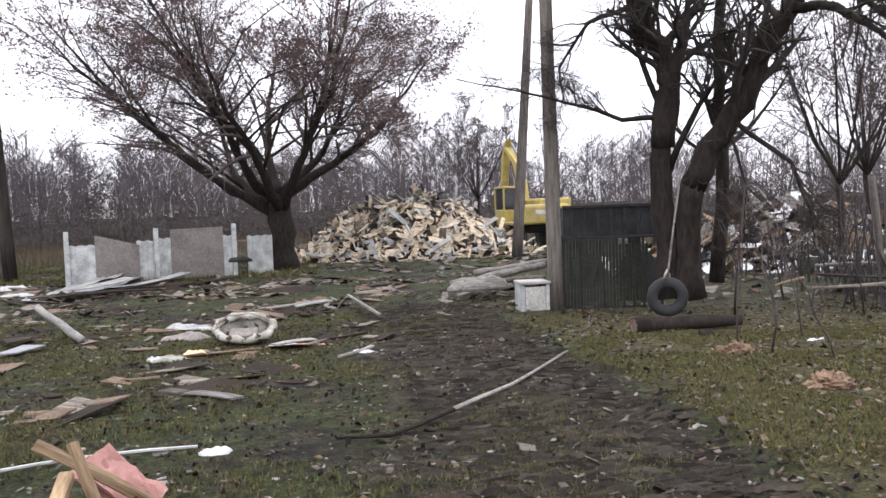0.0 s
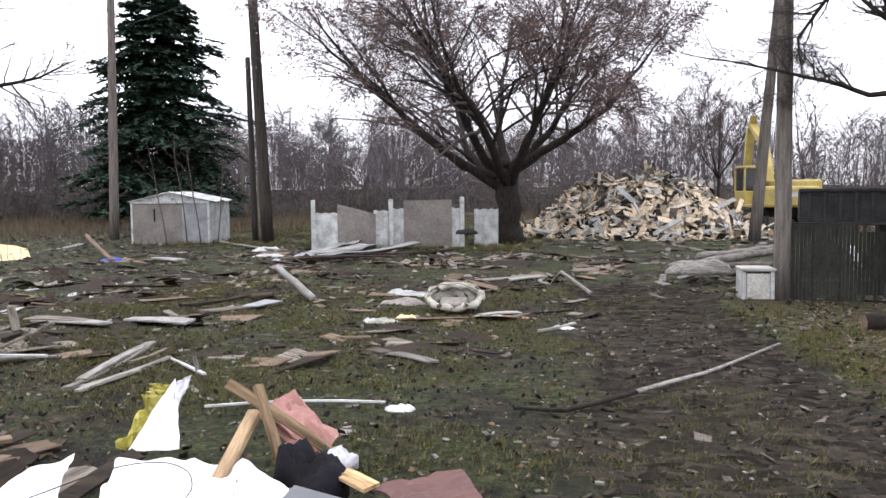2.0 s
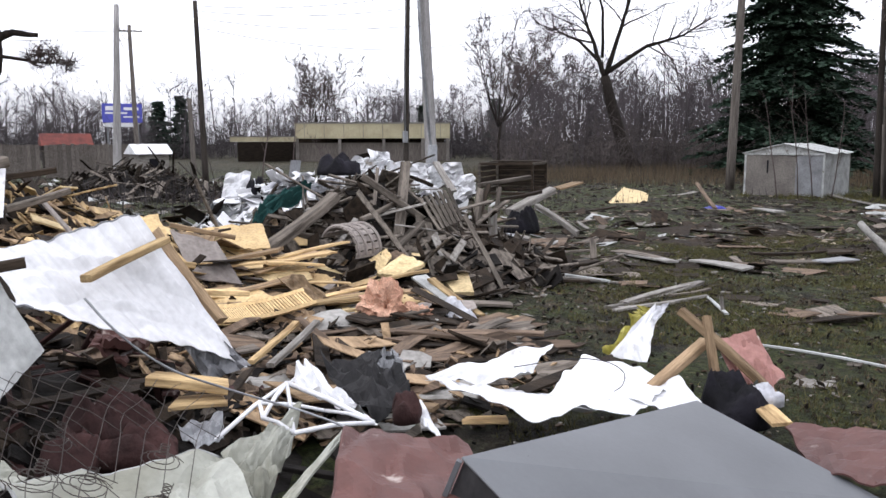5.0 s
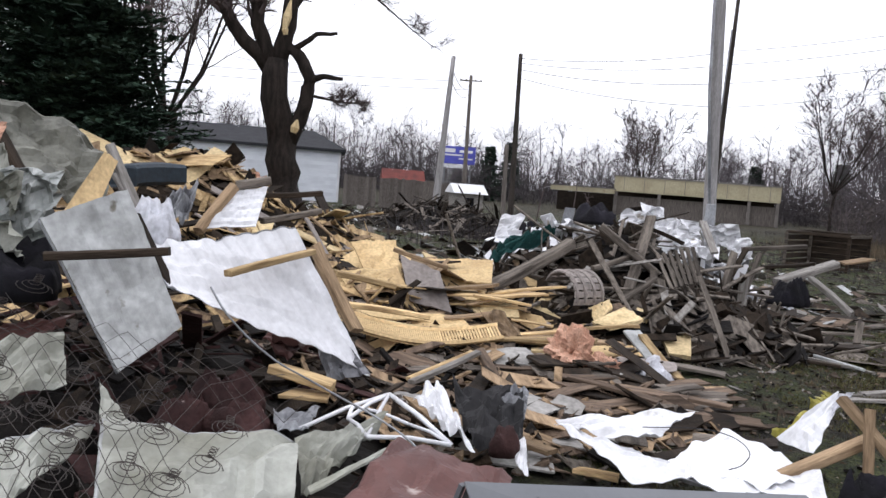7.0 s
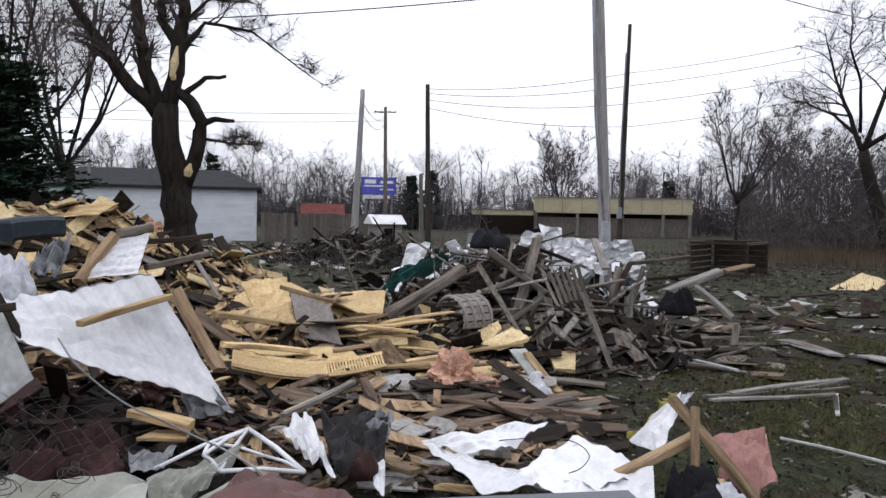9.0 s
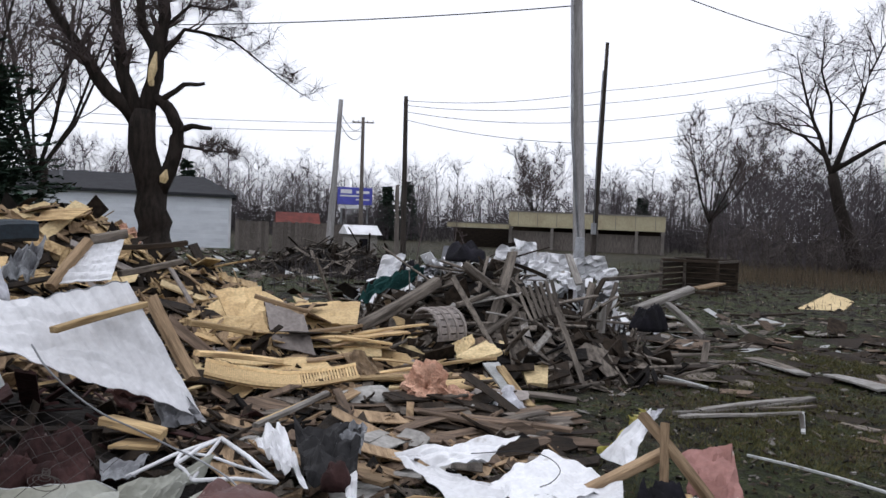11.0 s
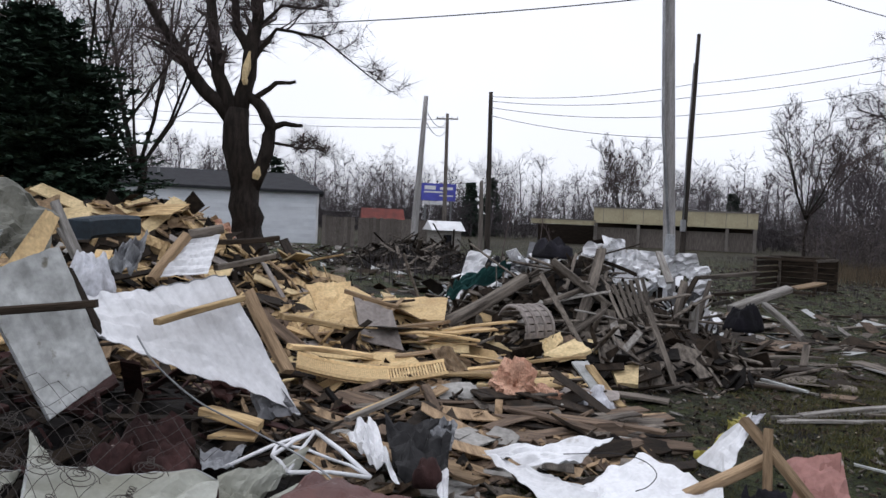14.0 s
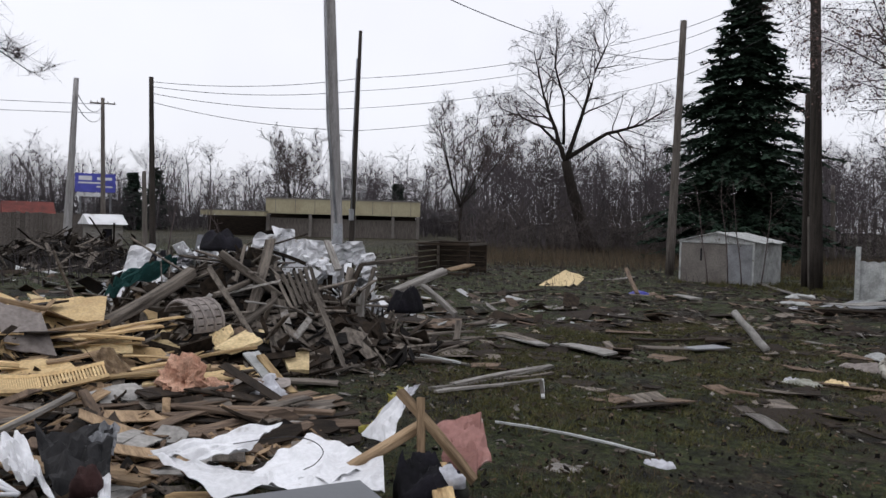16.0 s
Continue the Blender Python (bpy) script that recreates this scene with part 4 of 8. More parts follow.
# mounds: (x, y, radius x, radius y, height)
MOUNDS = dict(
    wood=(-1.4, 31.8, 4.6, 3.0, 2.15),
    near=(-9.2, -2.0, 5.4, 5.0, 1.55),
    under=(-3.4, -0.7, 2.5, 2.6, 0.5),
    grey=(-8.6, 4.9, 2.6, 2.3, 0.95),
    white=(-13.6, 6.5, 2.2, 2.9, 1.0),
    right=(9.5, 22.5, 4.5, 2.6, 1.45),
    brush=(-28.0, 5.0, 4.0, 2.8, 0.85),
    tan=(-5.0, 2.3, 2.6, 1.9, 0.16),
    mid=(-7.6, 1.0, 2.6, 2.8, 0.72),
)


def mound_z(x, y, only=None):
    z = 0.0
    for k, (cx, cy, rx, ry, h) in MOUNDS.items():
        if only and k != only:
            continue
        r = math.hypot((x - cx) / rx, (y - cy) / ry)
        if r < 1:
            z = max(z, h * (1 - r ** 1.6) * (1 + 0.35 * noise.noise((x * 0.9, y * 0.9, 5))))
    return ground_z(x, y) + z


def build_mound(key, label, material="mound"):
    cx, cy, rx, ry, h = MOUNDS[key]
    n = 56
    V, F = [], []
    for j in range(n + 1):
        for i in range(n + 1):
            x, y = cx + (i / n * 2 - 1) * rx, cy + (j / n * 2 - 1) * ry
            z = mound_z(x, y, key)
            lift = z - ground_z(x, y)
            V.append((x, y, z - 0.07 + min(1, lift * 4) * 0.1 * noise.noise((x * 4, y * 4, 1))))
    for j in range(n):
        for i in range(n):
            k = j * (n + 1) + i
            F.append((k, k + 1, k + n + 2, k + n + 1))
    return thing("rubble_mound", Matrix.Identity(4), label, "rubble", kind="stuff", data=mesh_of("rubble_mound", V, F, material))


def slope(x, y):
    e = 0.15
    return (mound_z(x + e, y) - mound_z(x - e, y)) / (2 * e), (mound_z(x, y + e) - mound_z(x, y - e)) / (2 * e)


def strew(key, count, mats, lengths, widths, seed, label, stuff=900, out=1.0, tilt=14, group="boards of the rubble pile", scrap=(0.08, 0.4), thick=(0.012, 0.042), joined=0, bias=None, fill=None, plates=0.0):
    """Boards lying over a mound: the larger ones things of their own, the scraps joined."""
    rng = random.Random(seed)
    cx, cy, rx, ry, h = MOUNDS[key]

    def spot():
        while True:
            u, v = rng.uniform(-1, 1), rng.uniform(-1, 1)
            if math.hypot(u, v) < 1:
                return cx + u * rx * out, cy + v * ry * out

    def lie(x, y, lift):
        gx, gy = slope(x, y)
        nrm = Vector((-gx, -gy, 1)).normalized()
        a = rng.uniform(0, 6.283) if bias is None or rng.random() < 0.25 else radians(rng.gauss(bias, 24))
        d = Vector((math.cos(a), math.sin(a), 0))
        d = (d - nrm * d.dot(nrm)).normalized()
        d = (d + nrm * math.tan(radians(rng.gauss(0, tilt)))).normalized()
        side = nrm.cross(d).normalized()
        m = Matrix((d, side, d.cross(side))).transposed().to_4x4()
        return Matrix.Translation((x, y, mound_z(x, y) + lift)) @ m

    stock = [board_mesh(rng.uniform(*lengths), rng.uniform(*widths), rng.uniform(*thick), mats[i % len(mats)], rng, 0.9) for i in range(26)]
    for i in range(count):
        x, y = spot()
        thing("board", lie(x, y, rng.uniform(0.0, 0.08)), label, "board", group, data=rng.choice(stock))
    per = {}
    for i in range(joined):
        x, y = spot()
        me, m = rng.choice(stock), lie(x, y, rng.uniform(-0.03, 0.06))
        V, F = per.setdefault(me.materials[0].name, ([], []))
        k = len(V)
        V += [m @ v.co for v in me.vertices]
        F += [tuple(k + i for i in f.vertices) for f in me.polygons]
    # fill: darker scraps, painting in the shade between the larger boards
    for i in range(stuff):
        x, y = spot()
        V, F = per.setdefault(rng.choice(fill or mats), ([], []))
        m = lie(x, y, rng.uniform(-0.04, 0.035) if fill else rng.uniform(-0.02, 0.06)) @ pose(0, 0, 0, rng.gauss(0, 20), rng.gauss(0, 20), 0)
        a = rng.uniform(*scrap)
        b, t = a * rng.choice((0.08, 0.12, 0.2, 0.35, 0.6)), rng.uniform(0.003, 0.012)
        k = len(V)
        if rng.random() < plates:
            n, bow = 8, rng.uniform(-0.4, 0.4)
            rim = []
            for q in range(n):
                w, r = 6.2832 * q / n + rng.uniform(-0.3, 0.3), a * rng.uniform(0.45, 1.05)
                u, v = math.cos(w) * r, math.sin(w) * r * rng.uniform(0.45, 0.7)
                rim.append((u, v, bow * u * u / a))
            V += [m @ Vector((u, v, z - 0.004)) for u, v, z in rim] + [m @ Vector((u, v, z + 0.004)) for u, v, z in rim]
            F += [tuple(k + n - 1 - q for q in range(n)), tuple(k + n + q for q in range(n))] + [(k + q, k + (q + 1) % n, k + n + (q + 1) % n, k + n + q) for q in range(n)]
            continue
        j = [rng.uniform(0.55, 1.0) for _ in range(8)]
        for z in (-t, t):
            V += [m @ Vector((-a * j[0], -b * j[1], z)), m @ Vector((a * j[2], -b * j[3], z)), m @ Vector((a * j[4], b * j[5], z)), m @ Vector((-a * j[6], b * j[7], z))]
        F += [(k + 3, k + 2, k + 1, k), (k + 4, k + 5, k + 6, k + 7)] + [(k + s, k + (s + 1) % 4, k + 4 + (s + 1) % 4, k + 4 + s) for s in range(4)]
    for name, (V, F) in per.items():
        thing("wood_scraps", Matrix.Identity(4), "splintered scraps over the rubble", "scraps", kind="stuff", data=mesh_of("wood_scraps", V, F, name))


# ---- utility poles ----
def utility_pole(a, b, r0, r1, material, label, arm=0.0, box_at=None, turn=0):
    a, b = Vector(a), Vector(b)
    root = thing("utility_pole", Matrix.Translation(a), label, "pole", "utility poles")
    V, F = [], []
    d = b - a
    tube(V, F, [d * (i / 8) for i in range(9)], [r0 + (r1 - r0) * i / 8 for i in range(9)], 12)
    part("shaft", mesh_of("shaft", V, F, material, True), material, root)
    if arm:
        c = d * 0.96
        w = Vector((math.cos(radians(turn)), math.sin(radians(turn)), 0))
        bm = bmesh.new()
        box(bm, c, (arm, 0.1, 0.1), 0.01, pose(0, 0, 0, 0, 0, turn))
        part("crossarm", bm, material, root)
        for s in (-0.45, -0.2, 0.2, 0.45):
            bm = bmesh.new()
            bmesh.ops.create_cone(bm, cap_ends=True, segments=10, radius1=0.05, radius2=0.03, depth=0.14, matrix=Matrix.Translation(c + w * arm * s + Vector((0, 0, 0.11))))
            part("insulator", bm, "concrete", root)
    if box_at:
        bm = bmesh.new()
        box(bm, Vector(box_at) - a, (0.22, 0.14, 0.45), 0.015)
        part("meter_box", bm, "grey_metal", root)
        V, F = [], []
        tube(V, F, [Vector(box_at) - a, d * 0.5 + Vector((0.1, -r0 - 0.05, 0)), d * 0.88 + Vector((0.1, -r0 - 0.03, 0))], [0.03] * 3, 6)
        part("conduit", mesh_of("conduit", V, F, "grey_metal", True), "grey_metal", root, "grey steel conduit")
    return root


utility_pole((1.91, 14.1, -0.2), (1.85, 14.1, 7.6), 0.135, 0.10, "pole_wood", "weathered grey utility pole beside the concrete block")
utility_pole((2.57, 28.9, -0.2), (3.3, 28.8, 9.4), 0.2, 0.13, "pole_wood", "grey utility pole leaning beside the excavator")
utility_pole((-20.45, 26.0, -0.2), (-20.3, 26.15, 9.9), 0.18, 0.13, "pole_wood", "grey utility pole standing by the shed")
utility_pole((-13.6, 25.4, -0.2), (-14.0, 25.2, 11.2), 0.21, 0.15, "dark_pole", "dark utility pole by the fence")
utility_pole((-12.75, 8.2, -0.1), (-12.45, 7.65, 7.4), 0.125, 0.095, "grey_pole", "tall grey utility pole behind the scrap metal", box_at=(-12.6, 8.05, 1.4))
utility_pole((-27.5, 15.3, -0.2), (-27.45, 15.5, 9.3), 0.12, 0.07, "dark_pole", "thin dark utility pole across the lot", box_at=(-27.3, 15.2, 1.9))
utility_pole((-32.8, 8.7, -0.2), (-32.85, 8.55, 7.4), 0.14, 0.09, "dark_pole", "dark bare utility pole")
utility_pole((-37.3, 5.9, -0.2), (-37.28, 6.25, 7.7), 0.19, 0.11, "grey_pole", "grey utility pole leaning over the brush")
utility_pole((-66.8, 12.0, -0.2), (-66.8, 11.85, 10.8), 0.2, 0.14, "pole_wood", "distant utility pole with a crossarm", arm=1.9, turn=80)
utility_pole((-36.8, 9.2, -0.2), (-36.8, 9.1, 3.7), 0.12, 0.1, "pole_wood", "short grey post at the road")
utility_pole((-30.5, 47.0, -0.2), (-31.0, 47.0, 3.6), 0.16, 0.12, "pole_wood", "pale dead stub before the woods")
utility_pole((-27.7, 48.0, -0.2), (-27.9, 48.0, 4.6), 0.16, 0.12, "pole_wood", "pale post before the woods")


# ---- white metal fence ----
def fence():
    a, b = Vector((-10.54, 22.67, 0.08)), Vector((-5.34, 25.45, -0.12))
    a.z = b.z = -0.22
    along = (b - a).normalized()
    length = (b - a).length
    turn = math.degrees(math.atan2(along.y, along.x))
    root = thing("metal_fence", Matrix.Translation(a) @ pose(0, 0, 0, 0, 0, turn), "white corrugated metal fence patched with grey brown boards", "fence")
    for f, h in ((0.0, 1.55), (0.405, 1.55), (0.79, 1.6)):
        part("post", blocks(((f * length, -0.06, h / 2), (0.13, 0.1, h)), bevel=0.01), "dirty_white", root)
    for f0, f1, h in ((0.01, 0.125, 1.15), (0.315, 0.40, 1.2), (0.41, 0.48, 1.25), (0.73, 0.785, 1.25), (0.86, 0.995, 1.2)):
        V, F = [], []
        n = int((f1 - f0) * length / 0.05)
        for i in range(n + 1):
            x = (f0 + (f1 - f0) * i / n) * length
            y = 0.02 * ((i // 2) % 2)
            V += [(x, y, 0), (x, y, h + 0.02 * math.sin(i * 1.3)), (x, y + 0.008, h + 0.02 * math.sin(i * 1.3)), (x, y + 0.008, 0)]
        for i in range(n):
            for s in range(4):
                F.append((i * 4 + s, i * 4 + (s + 1) % 4, i * 4 + 4 + (s + 1) % 4, i * 4 + 4 + s))
        part("corrugated_panel", mesh_of("corrugated_panel", V, F, "dirty_white"), "dirty_white", root)
    for f0, f1, h0, h1 in ((0.125, 0.325, 1.42, 1.1), (0.475, 0.735, 1.5, 1.52)):
        bm = bmesh.new()
        vs = [bm.verts.new(p) for p in ((f0 * length, -0.03, 0), (f1 * length, -0.03, 0), (f1 * length, -0.03, h1), (f0 * length, -0.03, h0))]
        g = bmesh.ops.extrude_face_region(bm, geom=[bm.faces.new(vs)])
        bmesh.ops.translate(bm, verts=[v for v in g["geom"] if isinstance(v, bmesh.types.BMVert)], vec=(0, 0.03, 0))
        bmesh.ops.recalc_face_normals(bm, faces=bm.faces)
        part("patch_board", bm, "beige", root, "grey brown board")
    for z in (0.45, 1.05):
        part("rail", blocks(((length / 2, 0.07, z), (length, 0.05, 0.07)), bevel=0.006), "grey_wood", root)


fence()


# ---- garden shed ----
def shed():
    a, b, c = Vector((-18.2, 24.1, 0)), Vector((-15.49, 24.72, 0)), Vector((-15.97, 26.86, 0))
    a.z = b.z = c.z = -0.2
    turn = math.degrees(math.atan2(b.y - a.y, b.x - a.x))
    w, d, h = (b - a).length, (c - b).length, 1.47
    root = thing("garden_shed", Matrix.Translation(a) @ pose(0, 0, 0, 0, 0, turn), "small beige metal garden shed with a dented pale roof", "shed")
    t = 0.03
    part("wall", blocks(((0.33 * w, t / 2, h / 2), (0.66 * w, t, h))), "beige", root)
    part("door", blocks(((0.82 * w, t / 2 - 0.01, h / 2), (0.33 * w, t, h * 0.97))), "grey_metal", root, "dull grey sliding door")
    part("wall", blocks(((w - t / 2, d / 2, h / 2), (t, d - 0.08, h))), "dirty_white", root, "pale side wall")
    part("wall", blocks(((t / 2, d / 2, h / 2), (t, d - 0.08, h))), "beige", root)
    part("wall", blocks(((w / 2, d - t / 2, h / 2), (w, t, h))), "beige", root)
    for x in (0.02, w - 0.02):
        part("corner_trim", blocks(((x, -0.012, h / 2), (0.07, 0.02, h))), "dirty_white", root, "white trim")
    # dark block laid on the wall stands in for the shaded window opening
    part("gap", blocks(((0.30 * w, -0.008, h * 0.68), (0.06, 0.012, 0.45))), "cloth_dark", root, "narrow dark window")
    part("lintel", blocks(((w / 2, -0.02, h - 0.03), (w + 0.06, 0.03, 0.07))), "dirty_white", root)
    for s, n in ((0, 0), (1, 1)):
        V, F = [], []
        rid = h + 0.34
        for i in range(13):
            y = d * i / 12 * 1.06 - 0.03 * d
            x0, x1 = (-0.08, w / 2) if s == 0 else (w / 2, w + 0.08)
            z0, z1 = (h + 0.01, rid) if s == 0 else (rid, h + 0.01)
            sag = 0.03 * math.sin(i * 1.1 + s)
            V += [(x0, y, z0), (x1, y, z1 + sag), (x1, y, z1 + sag - 0.02), (x0, y, z0 - 0.02)]
        for i in range(12):
            for k in range(4):
                F.append((i * 4 + k, i * 4 + (k + 1) % 4, i * 4 + 4 + (k + 1) % 4, i * 4 + 4 + k))
        F += [(0, 3, 2, 1), (48, 49, 50, 51)]
        part("roof_panel", mesh_of("roof_panel", V, F, "dirty_white"), "dirty_white", root)
    bm = bmesh.new()
    vs = [bm.verts.new(p) for p in ((0, 0.012, h), (w, 0.012, h), (w / 2, 0.012, h + 0.31))]
    g = bmesh.ops.extrude_face_region(bm, geom=[bm.faces.new(vs)])
    bmesh.ops.translate(bm, verts=[v for v in g["geom"] if isinstance(v, bmesh.types.BMVert)], vec=(0, 0.02, 0))
    part("gable", bm, "dirty_white", root)


shed()


# ---- far house, fence, building and billboard ----
def house():
    root = thing("house", pose(-45.6, -4.6, -0.2, 0, 0, 90), "low pale house with a dark shingled roof", "house")
    w, d, h = 11.6, 7.0, 3.25
    part("wall", blocks(((0, 0.06, h / 2), (w, 0.12, h)), bevel=0.01), "siding", root)
    part("wall", blocks(((w / 2 - 0.06, d / 2 + 0.06, h / 2), (0.12, d - 0.12, h)), bevel=0.01), "siding", root)
    part("wall", blocks(((-w / 2 + 0.06, d / 2 + 0.06, h / 2), (0.12, d - 0.12, h)), bevel=0.01), "siding", root)
    part("corner_board", blocks(((w / 2 + 0.01, -0.02, h / 2), (0.12, 0.06, h))), "white_metal", root, "white corner board")
    for i in range(14):
        part("clapboard", blocks(((0, -0.012, 0.2 + i * 0.22), (w - 0.2, 0.02, 0.2)), bevel=0.004), "siding", root)
    bm = bmesh.new()
    e = 0.35
    pts = [(-w / 2 - e, -e, h), (w / 2 + e, -e, h), (w / 2 - 1.6, d / 2, h + 1.1), (-w / 2 + 1.6, d / 2, h + 1.1), (w / 2 + e, d + e, h), (-w / 2 - e, d + e, h)]
    v = [bm.verts.new(p) for p in pts]
    low = [bm.verts.new((p[0], p[1], h - 0.16)) for p in (pts[0], pts[1], pts[4], pts[5])]
    for f in ((0, 1, 2, 3), (1, 4, 2), (4, 5, 3, 2), (5, 0, 3)):
        bm.faces.new([v[i] for i in f])
    ring4 = [v[0], v[1], v[4], v[5]]
    for i in range(4):
        bm.faces.new((ring4[i], low[i], low[(i + 1) % 4], ring4[(i + 1) % 4]))
    bm.faces.new(low)
    bmesh.ops.recalc_face_normals(bm, faces=bm.faces)
    part("roof", bm, "roof", root)
    part("vent_pipe", blocks(((-3.5, 2.0, h + 1.0), (0.12, 0.12, 0.7))), "grey_metal", root)


house()


def board_fence():
    root = thing("board_fence", Matrix.Translation((-43.3, 1.6, -0.2)), "old grey board fence by the house", "fence")
    rng = random.Random(8)
    slat = board_mesh(1.9, 0.19, 0.03, "pole_wood", rng, 0.1)
    for i in range(34):
        if i == 9:
            continue
        ob = part("slat", slat, "grey_wood", root)
        ob.matrix_basis = pose(0, i * 0.2, 0.9 + rng.uniform(-0.04, 0.04), 0, 90 + rng.uniform(-1, 1), 0)
    for z in (0.4, 1.5):
        part("rail", blocks(((-0.06, 3.3, z), (0.06, 6.8, 0.09))), "grey_wood", root)


board_fence()


def small_gable(name, at, size, wall, roof, label, turn=0, rise=0.8):
    w, d, h = size
    root = thing(name, pose(*at, 0, 0, turn), label, "shed")
    part("wall", blocks(((0, 0, h / 2), (w, d, h)), bevel=0.01), wall, root)
    bm = bmesh.new()
    e = 0.2
    v = [bm.verts.new(p) for p in ((-w / 2 - e, -d / 2 - e, h), (w / 2 + e, -d / 2 - e, h), (w / 2 + e, d / 2 + e, h), (-w / 2 - e, d / 2 + e, h), (-w / 2 - e, 0, h + rise), (w / 2 + e, 0, h + rise))]
    for f in ((0, 1, 5, 4), (2, 3, 4, 5), (0, 4, 3), (1, 2, 5), (3, 2, 1, 0)):
        bm.faces.new([v[i] for i in f])
    part("roof", bm, roof, root)
    part("door", blocks(((0, -d / 2 - 0.02, h * 0.42), (w * 0.3, 0.04, h * 0.84))), "cloth_dark", root, "dark doorway")
    return root


small_gable("red_shed", (-57.5, 5.9, -0.2), (2.7, 2.6, 1.75), "dark_wood", "red_paint", "low red shed behind the board fence", 90, 0.8)
small_gable("play_house", (-41.0, 8.0, -0.2), (1.5, 1.3, 1.35), "pale_wood", "white_metal", "tiny weathered playhouse with a pale roof", 100, 0.5)


def fascia_building():
    """Low flat-roofed building with a deep yellow fascia over an open front."""
    a, b = Vector((-77.9, 29.2, 0)), Vector((-71.4, 43.6, 0))
    turn = math.degrees(math.atan2(b.y - a.y, b.x - a.x))
    w = (b - a).length
    root = thing("flat_roofed_building", Matrix.Translation((a.x, a.y, -0.2)) @ pose(0, 0, 0, 0, 0, turn), "low flat-roofed building with a weathered yellow fascia", "building")
    part("fascia", blocks(((w / 2, 0, 3.1), (w, 0.3, 1.55)), bevel=0.02), "fascia", root)
    part("roof", blocks(((w / 2, 4, 3.4), (w, 7.6, 0.25)), bevel=0.02), "roof", root)
    part("trim", blocks(((w / 2, -0.16, 3.9), (w + 0.2, 0.12, 0.14))), "pale_wood", root)
    # walls below the roofs are dark_wood: the open front's shade as colour
    part("back_wall", blocks(((w / 2, 5.5, 1.2), (w, 0.2, 2.4))), "dark_wood", root, "back wall coloured dark for shade")
    part("canopy", blocks(((-3.0, -1.2, 2.25), (6.2, 2.4, 0.45)), bevel=0.02), "fascia", root)
    part("canopy_roof", blocks(((-3.0, -1.2, 2.52), (6.4, 2.6, 0.09))), "pale_wood", root)
    part("wall", blocks(((-3.0, 2.0, 1.0), (6.0, 0.2, 2.0))), "dark_wood", root)
    for x in (0.2, 4.5, 9.0, 13.0, w - 0.2):
        part("column", blocks(((x, 0, 1.16), (0.3, 0.26, 2.32))), "beige", root)
    # added wall, in place of the brown bank before the opening
    part("low_wall", blocks(((w * 0.5, 0.6, 0.95), (w * 0.98, 0.2, 1.9))), "pole_wood", root, "low wall standing in for a brown bank")
    for i in range(8):
        part("panel_joint", blocks(((w * (i + 0.5) / 8, -0.155, 3.1), (0.05, 0.02, 1.4))), "beige", root)


fascia_building()


def billboard():
    root = thing("billboard", pose(-91.6, 15.0, -0.2, 0, 0, 81.5), "blue roadside sign board on steel posts", "sign")
    part("board", blocks(((0, 0, 5.1), (4.0, 0.25, 2.0)), bevel=0.02), "blue", root)
    for x in (-1.5, 1.5):
        part("post", blocks(((x, 0.1, 2.05), (0.22, 0.22, 4.1))), "grey_metal", root)
    for x, z, w, h in ((-1.0, 5.6, 1.3, 0.45), (0.9, 5.55, 1.5, 0.3), (-0.6, 5.1, 2.2, 0.18), (0.9, 4.7, 1.6, 0.16)):
        part("lettering_bar", blocks(((x, -0.14, z), (w, 0.03, h)), bevel=0.0), "white_metal", root, "pale bar")
    part("lower_strip", blocks(((-0.3, -0.02, 3.85), (3.0, 0.2, 0.4))), "white_metal", root, "white strip")


billboard()


# ---- wires ----
def cable(a, b, sag, label="thin black overhead cable strung between poles", r=0.012):
    a, b = Vector(a), Vector(b)
    V, F = [], []
    pts = [(b - a) * (i / 16) - Vector((0, 0, sag * (1 - (i / 8 - 1) ** 2))) for i in range(17)]
    tube(V, F, pts, [r] * 17, 5)
    thing("overhead_cable", Matrix.Translation(a), label, "cable", "overhead cables", data=mesh_of("overhead_cable", V, F, "black", True))


for k, dz in enumerate((0.0, 0.5, 1.2, 2.1)):
    cable((-32.8, 8.6, 7.2 - dz * 0.4), (-27.45, 15.5, 7.4 - dz), 0.25, r=0.012)
    cable((-27.45, 15.5, 7.4 - dz), (-20.3, 26.15, 9.6 - dz * 0.9), 0.35, r=0.010)
    cable((-20.3, 26.15, 9.6 - dz * 0.9), (-13.95, 25.2, 10.2 - dz * 0.6), 0.15, r=0.012)
    if k == 3:
        cable((-13.95, 25.2, 10.2 - dz * 0.6), (8.0, 40.0, 8.6 - dz * 0.7), 0.5, r=0.014)
for dz in (0.0, 0.7):
    cable((-66.8, 11.9, 10.3 - dz), (-37.28, 6.2, 7.2 - dz * 0.8), 0.8, r=0.02)
    cable((-66.8, 11.9, 10.3 - dz), (-60.0, -40.0, 9.5 - dz), 0.8, r=0.02)
cable((-12.45, 7.65, 7.2), (-20.3, 26.15, 8.4), 0.7, r=0.012)
cable((-12.45, 7.7, 6.15), (-17.25, -8.56, 5.53), 0.35, r=0.012)


